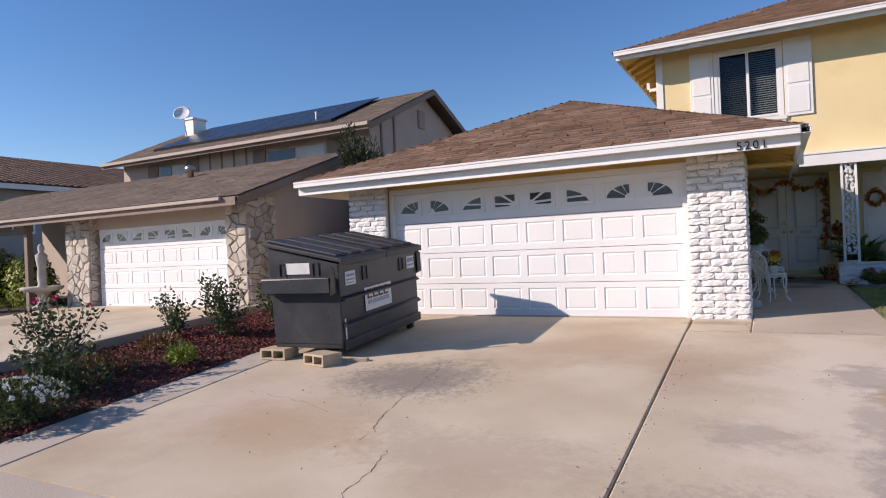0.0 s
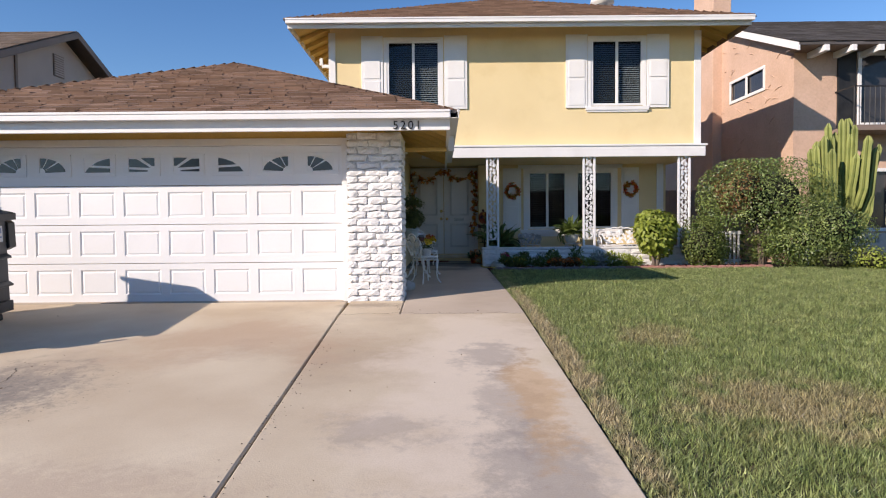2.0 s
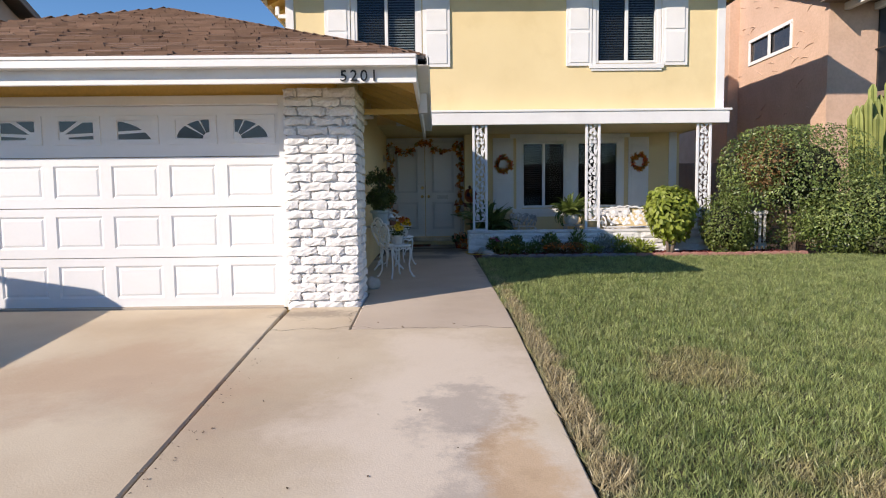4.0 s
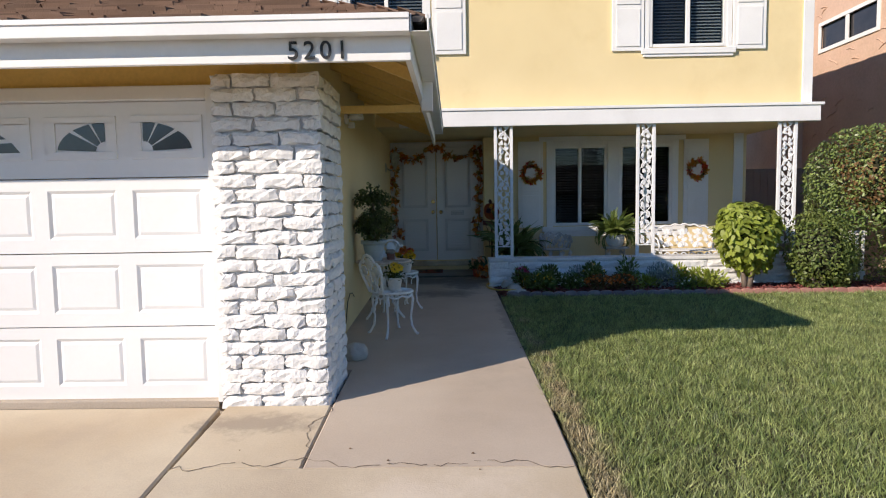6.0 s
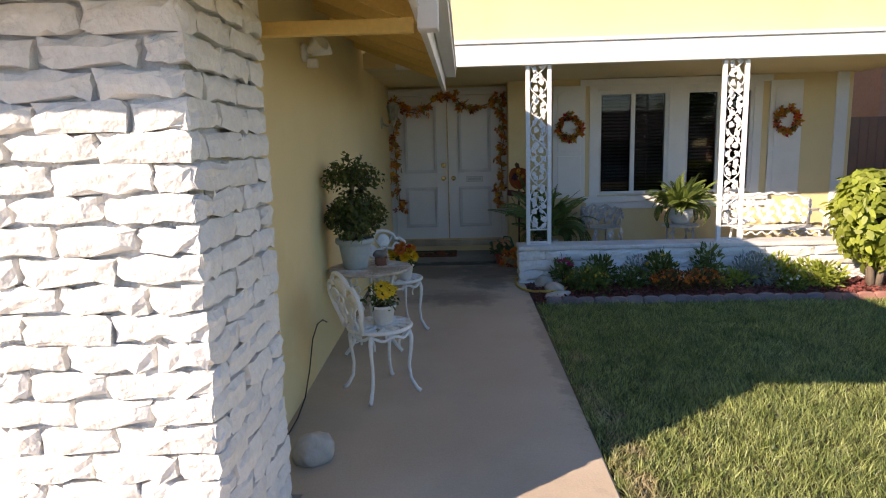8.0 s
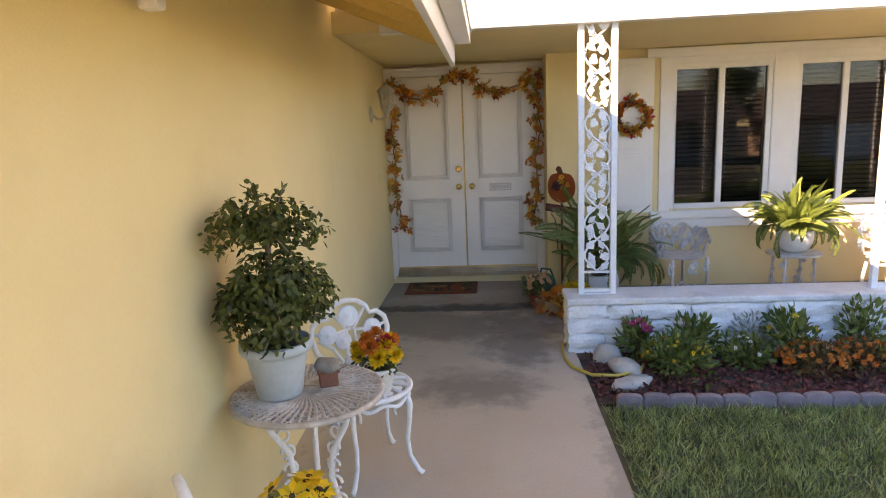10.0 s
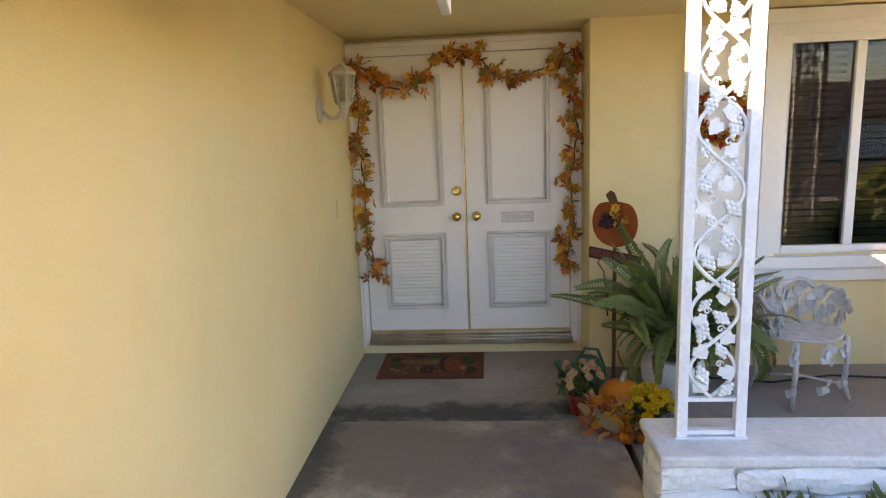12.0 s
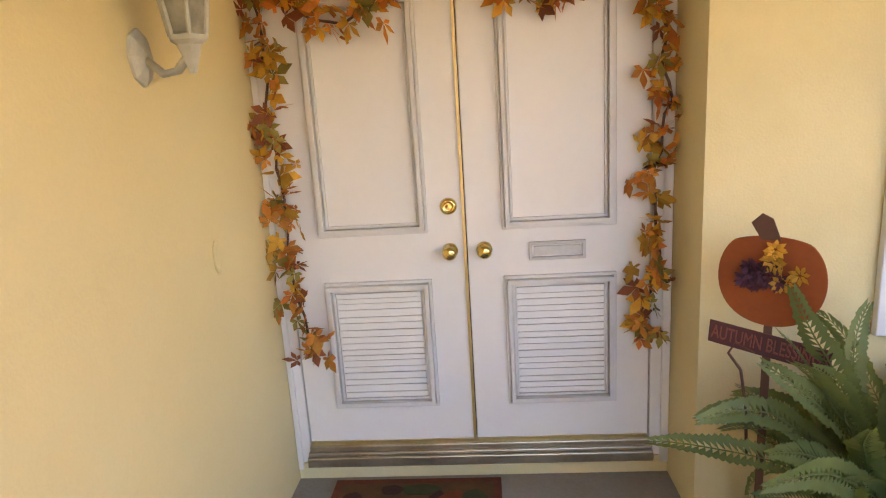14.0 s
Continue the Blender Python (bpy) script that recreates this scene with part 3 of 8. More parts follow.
number = thing("house_number", "dark house number 5201 on the white fascia", "house number", pose(0, 0, 0))
for i, ch in enumerate("5201"):
    cu = bpy.data.curves.new("digit", "FONT")
    cu.body, cu.size, cu.extrude, cu.align_x = ch, 0.145, 0.006, "CENTER"
    tmp = bpy.data.objects.new("digit", cu)
    me = bpy.data.meshes.new_from_object(tmp)
    bpy.data.objects.remove(tmp)
    me.materials.clear()
    me.materials.append(BLACK_METAL)
    d = part("digit", me, BLACK_METAL, number)
    d.matrix_basis = pose(0.045 + i * 0.094, 9.106, 2.205, 90, 0, 0)


# ---- garage door ----
def garage_door(name, x0, x1, y, z0, z1, label, material):
    """A sectional door of four rows with raised panels, and fan lights in the top row."""
    top = thing(name, label, "garage door", kind="structure")
    h, w = (z1 - z0) / 4, (x1 - x0) / 8
    for r in range(4):
        za, zb = z0 + r * h, z0 + (r + 1) * h
        part("section", Shape().box(x0, x1, y + (0.010 if r < 3 else 0.0), y + 0.045, za + 0.003, zb - 0.003), material, top, bevel=0.004)
        for c in range(8):
            cx = x0 + (c + 0.5) * w
            if r < 3:
                s = Shape()
                a, b, e, f = cx - 0.02 - w * 0.405, cx - 0.02 + w * 0.405, za + 0.10, zb - 0.085
                d = 0.022
                # a flat border, a sunk groove and a raised field
                ring = [(a, e), (b, e), (b, f), (a, f)]
                inner = [(a + d, e + d), (b - d, e + d), (b - d, f - d), (a + d, f - d)]
                inner2 = [(a + 2 * d, e + 2 * d), (b - 2 * d, e + 2 * d), (b - 2 * d, f - 2 * d), (a + 2 * d, f - 2 * d)]
                l, r2, lo, hi = cx - w / 2, cx + w / 2, za + 0.004, zb - 0.004
                cell = [(l, lo), (r2, lo), (r2, hi), (l, hi)]
                pts = [(p, y - 0.004, q) for p, q in ring] + [(p, y + 0.009, q) for p, q in inner] + [(p, y + 0.001, q) for p, q in inner2] + [(p, y - 0.004, q) for p, q in cell] + [(p, y + 0.012, q) for p, q in cell]
                fs = []
                for i in range(4):
                    j = (i + 1) % 4
                    fs += [(i, j, 4 + j, 4 + i), (4 + i, 4 + j, 8 + j, 8 + i), (12 + i, 12 + j, j, i), (16 + i, 16 + j, 12 + j, 12 + i)]
                fs.append((8, 9, 10, 11))
                s.add(pts, fs)
                part("panel", s, material, top)
            else:
                fan_light(top, cx, y, (za + zb) / 2 + 0.02, c, material)
    return top


def fan_light(top, cx, y, cz, c, material):
    """A framed opening whose dark panes are the rays of a rising sun."""
    hw, hh = 0.18, 0.10
    s = Shape()
    for a, b, e, f in ((-0.25, 0.25, hh, hh + 0.045), (-0.25, 0.25, -hh - 0.055, -hh), (-0.25, -hw, -hh, hh), (hw, 0.25, -hh, hh)):
        s.box(cx + a, cx + b, y - 0.014, y + 0.002, cz + e, cz + f)
    s.box(cx - hw, cx + hw, y - 0.004, y + 0.002, cz - hh, cz + hh)
    light = part("window", s, material, top, bevel=0.003)
    kind = {0: ("s", 1), 1: ("s", -1), 2: ("low", 1), 3: ("high", 1), 4: ("high", -1), 5: ("low", -1), 6: ("s", 1), 7: ("s", -1)}[c]
    shape, side = kind
    # the hub of the rays and the bow of the arch, in the half that rises to the right
    if shape == "s":
        hub, ax, az, cuts = (hw * 0.95, -hh), 2 * hw * 0.95, 2 * hh, (0, 31, 62, 92)
    else:
        low = [[(-0.95, -1), (-0.62, -0.28), (0.95, -0.45), (0.95, -1)], [(-0.42, -0.02), (-0.1, 0.35), (0.3, 0.63), (0.65, 0.8), (0.95, 0.88), (0.95, -0.15)]]
        high = [[(-0.07, 0.92), (0.95, 0.92), (0.95, -0.15), (0.75, -0.15)], [(-0.97, 0.8), (-0.4, 0.8), (0.65, -0.4), (-0.97, -0.27)], [(-0.97, -0.58), (0.45, -0.74), (0.45, -0.9), (-0.97, -0.95)]]
        for ring in (low if shape == "low" else high):
            part("pane", Shape().prism([(cx + side * px * hw, y - 0.0075, cz + pz * hh) for px, pz in ring], (0, 0.003, 0)), PANE_DARK, light)
        return
    for a0, a1 in zip(cuts, cuts[1:]):
        outer, inner = [], []
        for i in range(9):
            t = radians(a0 + 2.5 + (a1 - a0 - 5) * i / 8)
            dx, dz = -math.cos(t), math.sin(t)
            r = 1 / math.sqrt((dx / ax) ** 2 + (dz / az) ** 2)
            if dx < 0:
                r = min(r, (hub[0] + hw) / -dx)
            if dz > 0:
                r = min(r, (hh - hub[1]) / dz)
            r0 = 0.07
            if hub[0] > hw:
                r0 = max(r0, (hub[0] - hw) / max(-dx, 1e-3))
            if hub[1] < -hh:
                r0 = max(r0, (-hh - hub[1]) / max(dz, 1e-3))
            if r > r0 + 0.002:
                outer.append((hub[0] + dx * r, hub[1] + dz * r))
                inner.append((hub[0] + dx * r0, hub[1] + dz * r0))
        if len(outer) > 2:
            ring = outer + inner[::-1]
            part("pane", Shape().prism([(cx + side * px, y - 0.0075, cz + pz) for px, pz in ring], (0, 0.003, 0)), PANE_DARK, light)


PANE_DARK = mat("dark_tinted_pane", (0.035, 0.033, 0.036), (0.05, 0.047, 0.05), 3, 0.12, 0.0, 30, spec=0.6)
garage_door("garage_door", -5.60, -0.74, 9.86, -0.01, 2.11, "closed white sectional garage door with sunburst fan lights", DOOR_WHITE)
solid("trim_garage_door", Shape().box(-5.68, -5.60, 9.79, 9.90, -0.02, 2.20).box(-0.74, -0.665, 9.79, 9.90, -0.02, 2.20).box(-5.60, -0.74, 9.79, 9.90, 2.11, 2.20), WHITE, "white painted frame of the garage door", "trim", bevel=0.005)
solid("threshold_garage", Shape().box(-5.60, -0.74, 9.80, 9.90, -0.06, -0.012), CONCRETE_GREY, "grey concrete threshold under the garage door", "threshold")


# ---- painted slump block ----
def block_mesh(seed, w, h, d):
    """A hand-made looking block: sagging faces, soft uneven edges."""
    rng = random.Random(seed)
    s = Shape()
    nx, nz = max(4, min(9, round(w / 0.048))), 3
    pts = []
    for j in range(nz + 1):
        for i in range(nx + 1):
            u, v = i / nx, j / nz
            edge = min(u, 1 - u, v, 1 - v)
            out = rng.uniform(-0.006, 0.006) if edge < 0.01 else 0.012 + rng.uniform(-0.005, 0.007)
            if j == 0 and 0 < i < nx:
                out += 0.010
            x = (u - 0.5) * w + rng.uniform(-0.011, 0.011)
            z = (v - 0.5) * h + (rng.uniform(-0.016, 0.010) if j in (0, nz) else rng.uniform(-0.008, 0.008))
            pts.append((x, -out - 0.010, z))
    k = len(pts)
    back = [(-w / 2, d, -h / 2), (w / 2, d, -h / 2), (w / 2, d, h / 2), (-w / 2, d, h / 2)]
    f = [(j * (nx + 1) + i, j * (nx + 1) + i + 1, (j + 1) * (nx + 1) + i + 1, (j + 1) * (nx + 1) + i) for j in range(nz) for i in range(nx)]
    f.append(tuple([k, k + 1]) + tuple(range(nx, -1, -1)))
    f.append((k + 1, k + 2) + tuple(j * (nx + 1) + nx for j in range(nz, -1, -1)))
    f.append((k + 2, k + 3) + tuple(nz * (nx + 1) + i for i in range(nx + 1)))
    f.append((k + 3, k) + tuple(j * (nx + 1) for j in range(nz + 1)))
    s.add(pts + back, f)
    return s.mesh("block", BRICK_WHITE)


BLOCKS = {}


def block(parent, w, h, m, rng, name="block"):
    key = (round(w, 2), round(h, 2), rng.randrange(5))
    if key not in BLOCKS:
        BLOCKS[key] = block_mesh(hash(key[0] * 100) % 97 + key[2] * 7, w, h, 0.06)
    ob = part(name, BLOCKS[key], BRICK_WHITE, parent)
    ob.matrix_basis = m @ pose(0, rng.uniform(-0.006, 0.004), 0, rng.uniform(-1, 1), rng.uniform(-0.8, 0.8), rng.uniform(-1, 1))
    return ob


def block_face(parent, length, height, m, courses, unit, rng, joint=0.016):
    """Courses of blocks on a face that runs along the local x from 0, up the local z, facing -y."""
    h = height / courses
    for j in range(courses):
        x = 0.0
        first = unit * (0.5 if j % 2 else 1.0) * rng.uniform(0.85, 1.1)
        while x < length - 0.02:
            w = first if x == 0 else unit * rng.choice((0.9, 1.0, 1.0, 1.1))
            if length - (x + w) < 0.09:
                w = length - x
            w = round(w, 2)
            block(parent, w - joint, h - joint, m @ pose(x + w / 2, 0, (j + 0.5) * h), rng)
            x += w


def pier(name, x0, x1, y0, y1, z0, z1, faces, label):
    """A pier of painted block on a mortar core; faces: those of front, right and left that show."""
    top = thing(name, label, "pier", kind="structure")
    part("core", Shape().box(x0 + 0.034, x1 - 0.034, y0 + 0.034, y1 - 0.01, z0, z1), MORTAR_WHITE, top)
    rng = random.Random(int(x0 * 10) + 50)
    n = round((z1 - z0) / 0.095)
    if "front" in faces:
        block_face(top, x1 - x0, z1 - z0, pose(x0, y0 + 0.014, z0), n, 0.29, rng)
    if "right" in faces:
        block_face(top, y1 - y0, z1 - z0, pose(x1 - 0.014, y0, z0, 0, 0, 90), n, 0.29, rng)
    return top


# ---- low porch wall ----
def porch_wall():
    top = thing("porch_wall", "low white painted slump-block wall with a concrete cap round the porch", "low wall", kind="structure")
    x0, x1, y0, y1 = 1.47, 6.05, 14.39, 14.70
    z0, z1 = 0.08, 0.50
    part("core", Shape().box(x0 + 0.026, x1, y0 + 0.026, y1, z0, z1), MORTAR_WHITE, top)
    rng = random.Random(8)
    block_face(top, x1 - x0, z1 - z0, pose(x0, y0 + 0.014, z0), 4, 0.58, rng, 0.010)
    block_face(top, y1 - y0, z1 - z0, pose(x0 + 0.014, y1, z0, 0, 0, -90), 4, 0.30, rng, 0.014)
    part("cap", Shape().box(x0 - 0.012, x1 + 0.01, y0 - 0.012, y1 + 0.02, z1 - 0.002, z1 + 0.045), CAP, top, "rough white painted cap", bevel=0.012)


CAP = mat("worn_white_cap", (0.60, 0.60, 0.60), (0.72, 0.72, 0.71), 5, 0.85, 0.7, 40, dirt=(0.42, 0.40, 0.38), dirt_scale=4, dirt_amount=0.5)


# ---- wrought posts with vines ----
def leaf_outline(r, lobes=5, depth=0.42):
    pts = []
    for k in range(20):
        a = 2 * math.pi * k / 20
        pts.append((math.sin(a) * r * (1 - depth * (0.5 + 0.5 * math.cos(lobes * a + math.pi))), math.cos(a) * r * (1 - depth * (0.5 + 0.5 * math.cos(lobes * a)))))
    return pts


def iron_post(x0, x1, y, z0, z1):
    post = thing("porch_post", "white wrought-iron porch post with scrolling grape vines", "post", pose((x0 + x1) / 2, y, z0), "porch posts")
    w, h = x1 - x0, z1 - z0
    t = 0.042
    for sx in (-1, 1):
        part("upright", Shape().box(sx * w / 2 - (t if sx > 0 else 0), sx * w / 2 + (0 if sx > 0 else t), -0.02, 0.02, 0, h), IRON_WHITE, post, bevel=0.003)
    part("crossbar", Shape().box(-w / 2 + t, w / 2 - t, -0.014, 0.014, 0.015, 0.033), IRON_WHITE, post)
    part("crossbar", Shape().box(-w / 2 + t, w / 2 - t, -0.012, 0.012, 0.155, 0.170), IRON_WHITE, post)
    ih = h - 0.17
    a = w / 2 - t - 0.004
    turns = 3.7
    for ph in (0, math.pi):
        pts = [(a * math.sin(2 * math.pi * turns * k / 140 + ph), 0.004 * math.cos(ph), 0.17 + ih * k / 140) for k in range(141)]
        part("vine", Shape().tube(pts, 0.0078, 6), IRON_WHITE, post, smooth=True)
    rng = random.Random(5)
    n = 24
    lm, gm = Shape(), Shape()
    leaf = leaf_outline(0.037)
    lm.prism([(px, 0, pz) for px, pz in leaf], (0, 0.008, 0))
    leaf_me = lm.mesh("leaf", IRON_WHITE)
    for r, c in ((0, 0), (1, -0.5), (1, 0.5), (2, -1), (2, 0), (2, 1), (3, -0.5), (3, 0.5), (4, 0)):
        gm.m = pose(c * 0.016, 0, (2 - r) * -0.015 * -1)
        gm.lathe([(0.001, -0.010), (0.008, -0.007), (0.0105, 0), (0.008, 0.007), (0.001, 0.010)], 7)
    gm.m = Matrix()
    grape_me = gm.mesh("grape_bunch", IRON_WHITE, True)
    for k in range(n):
        z = 0.17 + ih * (k + 0.5) / n
        s = 1 if k % 2 else -1
        for kind, sx in ((leaf_me, s), (grape_me, -s)):
            ob = part("leaf" if kind is leaf_me else "grape_bunch", kind, IRON_WHITE, post)
            ob.matrix_basis = pose(sx * a * rng.uniform(0.25, 0.62), rng.uniform(-0.012, 0.002), z + rng.uniform(-0.02, 0.02), 0, rng.uniform(-50, 50), 0) @ Matrix.Scale(rng.uniform(0.85, 1.15), 4)
        sp = [(s * a * 0.3 + 0.016 * math.cos(t) * (1 - t / 9), 0, z + 0.03 + 0.016 * math.sin(t) * (1 - t / 9)) for t in [q * 0.5 for q in range(15)]]
        part("tendril", Shape().tube(sp, 0.004, 5), IRON_WHITE, post, smooth=True)
    part("foot", Shape().box(-w / 2 - 0.006, w / 2 + 0.006, -0.026, 0.026, 0.0, 0.008), IRON_WHITE, post)
    return post


p1 = iron_post(1.56, 1.83, 14.545, 0.545, 2.45)
copy_thing(p1, pose(3.74, 14.545, 0.545))
copy_thing(p1, pose(5.755, 14.545, 0.545))


# ---- windows ----
def louvres(parent, x0, x1, y, z0, z1, material, pitch=0.045, tilt=35):
    s = Shape()
    z = z0 + 0.02
    while z < z1 - 0.01:
        s.m = pose(0, y, z, tilt, 0, 0)
        s.box(x0, x1, -0.022, 0.022, -0.0012, 0.0012)
        z += pitch
    s.m = Matrix()
    part("blind", s, material, parent, "horizontal slat blind")


def slider(name, x0, x1, z0, z1, y, label, sill=True, blind=BLIND, casing=0.07, right_blind=None):
    """A white two-part sliding window with panes and blinds, set in its wall."""
    win = thing(name, label, "window", kind="structure")
    f = 0.045
    fr = Shape()
    for a, b, e, g2 in ((x0, x0 + f, z0, z1), (x1 - f, x1, z0, z1), (x0 + f, x1 - f, z1 - f, z1), (x0 + f, x1 - f, z0, z0 + f)):
        fr.box(a, b, y - 0.012, y + 0.06, e, g2)
    part("window_frame", fr, WHITE, win, bevel=0.004)
    mid = (x0 + x1) / 2
    part("meeting_rail", Shape().box(mid - 0.028, mid + 0.028, y - 0.006, y + 0.05, z0 + f, z1 - f), WHITE, win, bevel=0.004)
    for a, b in ((x0 + f, mid - 0.028), (mid + 0.028, x1 - f)):
        p = part("pane", Shape().box(a, b, y + 0.02, y + 0.024, z0 + f, z1 - f), GLASS, win)
        p.visible_shadow = False
        louvres(win, a + 0.005, b - 0.005, y + 0.095, z0 + f, z1 - f, right_blind if right_blind and a > mid else blind)
    cs = Shape()
    c = casing
    for a, b, e, g2 in ((x0 - c, x0, z0 - 0.02, z1 + c), (x1, x1 + c, z0 - 0.02, z1 + c), (x0, x1, z1, z1 + c)):
        cs.box(a, b, y - 0.022, y - 0.002, e, g2)
    part("casing", cs, WHITE, win, bevel=0.004)
    if sill:
        part("window_sill", Shape().box(x0 - c - 0.05, x1 + c + 0.05, y - 0.05, y - 0.003, z0 - 0.10, z0 - 0.02).box(x0 - c - 0.02, x1 + c + 0.02, y - 0.03, y - 0.003, z0 - 0.14, z0 - 0.10), WHITE, win, bevel=0.005)
    return win


slider("window_1", -0.53, 0.60, 3.55, 4.95, 14.70, "white-framed sliding upper window with half-drawn blinds", blind=BLIND, right_blind=BLIND_LIGHT)
slider("window_2", 3.82, 4.93, 3.55, 4.95, 14.70, "white-framed sliding upper window with half-drawn blinds", blind=BLIND, right_blind=BLIND_LIGHT)
solid("wall_upper_inner", Shape().box(-1.5, 5.9, 15.2, 15.3, 2.8, 5.2), ROOM_SHADE, "near-black sheet standing for the unlit room behind the upper windows", "wall")
slider("window_3", 2.69, 3.62, 0.93, 2.30, 16.31, "white-framed sliding porch window with dark blinds", sill=False, blind=BLIND, casing=0.11)
slider("window_4", 3.84, 4.73, 0.93, 2.30, 16.31, "white-framed sliding porch window with dark blinds", sill=False, blind=BLIND, casing=0.11)
solid("window_mullion", Shape().box(3.625, 3.835, 16.285, 16.50, 0.91, 2.41), WHITE, "white board between the porch windows", "trim", bevel=0.004)
solid("window_sill_porch", Shape().box(2.50, 4.95, 16.25, 16.305, 0.83, 0.91).box(2.54, 4.91, 16.28, 16.306, 0.74, 0.83), WHITE, "white painted sill board under the porch windows", "sill", bevel=0.006)
solid("trim_window_head", Shape().box(2.45, 4.95, 16.265, 16.285, 2.37, 2.455), WHITE, "white head board over the porch windows", "trim", bevel=0.004)
solid("room_porch", Shape().box(1.75, 5.75, 16.75, 16.8, 0.3, 2.6), ROOM_SHADE, "near-black sheet standing for the unlit room behind the porch windows", "wall")


def shutter(name, x0, x1, z0, z1, y, group, arch=True):
    """A panelled shutter with an arched upper field."""
    sh = thing(name, "white painted wooden shutter with two raised panels", "shutter", group=group)
    w, h = x1 - x0, z1 - z0
    part("board", Shape().box(x0, x1, y - 0.035, y - 0.003, z0, z1), WHITE, sh, bevel=0.005)
    split = z0 + h * 0.40
    m = 0.06
    for e, f, a in ((z0 + m, split - m / 2, False), (split + m / 2, z1 - m, arch)):
        xa, xb = x0 + m, x1 - m
        if a:
            cx, r = (xa + xb) / 2, (xb - xa) / 2
            pts = [(xa, e), (xb, e), (xb, f - r * 0.55)] + [(cx + r * math.cos(t), f - r * 0.55 + r * 0.55 * math.sin(t)) for t in [math.pi * k / 10 for k in range(1, 10)]] + [(xa, f - r * 0.55)]
        else:
            pts = [(xa, e), (xb, e), (xb, f), (xa, f)]
        s = Shape()
        s.prism([(px, y - 0.036, pz) for px, pz in pts], (0, -0.012, 0))
        part("panel", s, WHITE, sh, bevel=0.004)
    return sh


for x0, x1 in ((-1.07, -0.61), (0.69, 1.18), (3.28, 3.74), (5.01, 5.48)):
    shutter("shutter", x0, x1, 3.50, 5.05, 14.70, "upper window shutters")
for x0, x1 in ((2.09, 2.52), (4.93, 5.35)):
    shutter("porch_shutter", x0, x1, 0.90, 2.38, 16.31, "porch window shutters")


# ---- front door ----
def front_door():
    top = thing("front_door", "closed white panelled double front door with brass knobs", "door", kind="structure")
    y = 16.66
    for x0, x1, inner in ((-0.083, 0.660, 1), (0.672, 1.415, -1)):
        leaf = part("door_leaf", Shape().box(x0, x1, y, y + 0.045, 0.318, 2.335), FRONT_WHITE, top, bevel=0.004)
        off = 0.0
        a, b = (0.055, 0.515) if inner > 0 else (0.818, 1.278)
        for e, f, ribs in ((0.495, 1.072, True), (1.27, 2.20, False)):
            ring = Shape()
            for k, (d0, d1, t) in enumerate(((0.0, 0.012, 0.016), (0.014, 0.032, 0.038), (0.036, 0.046, 0.014))):
                for p, q, r, u in ((a + d0, b - d0, e + d0, e + d1), (a + d0, b - d0, f - d1, f - d0), (a + d0, a + d1, e + d1, f - d1), (b - d1, b - d0, e + d1, f - d1)):
                    ring.box(p, q, y - t, y + 0.002, r, u)
            part("moulding", ring, MOULDING, leaf, "white moulding greyed with grime and relief shade", bevel=0.002)
            if ribs:
                rng = random.Random(int(a * 100))
                s = Shape()
                z = e + 0.05
                while z < f - 0.06:
                    hgt = rng.uniform(0.016, 0.026)
                    s.box(a + 0.05, b - 0.05, y - rng.uniform(0.008, 0.014), y + 0.001, z, z + hgt)
                    z += hgt + rng.uniform(0.005, 0.010)
                part("louvre", s, FRONT_WHITE, leaf, "ribbed lower panel", bevel=0.001)
    def knob(x, z, r, name):
        s = Shape()
        s.m = pose(x, y, z, 90, 0, 0)
        if name == "doorknob":
            s.lathe([(0.033, 0.0), (0.033, 0.006), (0.014, 0.012), (0.012, 0.03), (0.024, 0.038), (0.030, 0.052), (0.024, 0.066), (0.012, 0.070), (0.0005, 0.071)], 20)
        else:
            s.lathe([(0.036, 0.0), (0.034, 0.012), (0.026, 0.018), (0.022, 0.019), (0.020, 0.014), (0.012, 0.015), (0.0005, 0.016)], 20)
        part(name, s, BRASS, top, "polished brass", smooth=True)
    knob(0.600, 1.189, 0.03, "doorknob")
    knob(0.742, 1.189, 0.03, "doorknob")
    knob(0.603, 1.376, 0.03, "deadbolt")
    s = Shape()
    for a, b, e, f in ((0.925, 1.155, 1.20, 1.212), (0.925, 1.155, 1.135, 1.147), (0.925, 0.937, 1.147, 1.20), (1.143, 1.155, 1.147, 1.20)):
        s.box(a, b, y - 0.016, y + 0.001, e, f)
    s.box(0.945, 1.135, y - 0.005, y + 0.001, 1.153, 1.192)
    part("letter_slot", s, SLOT_GREY, top, "grey painted letter slot", bevel=0.0015)
    part("astragal", Shape().box(0.657, 0.669, y - 0.012, y + 0.004, 0.318, 2.335), BRASS_DULL, top, "tarnished metal strip")
    jam = Shape()
    for a, b, e, f in ((-0.150, -0.088, 0.20, 2.40), (1.42, 1.495, 0.20, 2.40), (-0.088, 1.42, 2.340, 2.40)):
        jam.box(a, b, y - 0.005, y + 0.08, e, f)
    for a, b, e, f in ((-0.148, -0.125, 0.20, 2.43), (1.465, 1.498, 0.20, 2.43), (-0.125, 1.465, 2.398, 2.43)):
        jam.box(a, b, y - 0.022, y + 0.0, e, f)
    part("door_frame", jam, FRONT_WHITE, top, bevel=0.004)
    part("threshold", Shape().box(-0.088, 1.42, y - 0.02, y + 0.04, 0.285, 0.312).box(-0.095, 1.43, y - 0.05, y + 0.04, 0.225, 0.27).box(-0.093, 1.428, y - 0.035, y + 0.04, 0.27, 0.286), SILL_METAL, top, "dull metal threshold", bevel=0.004)
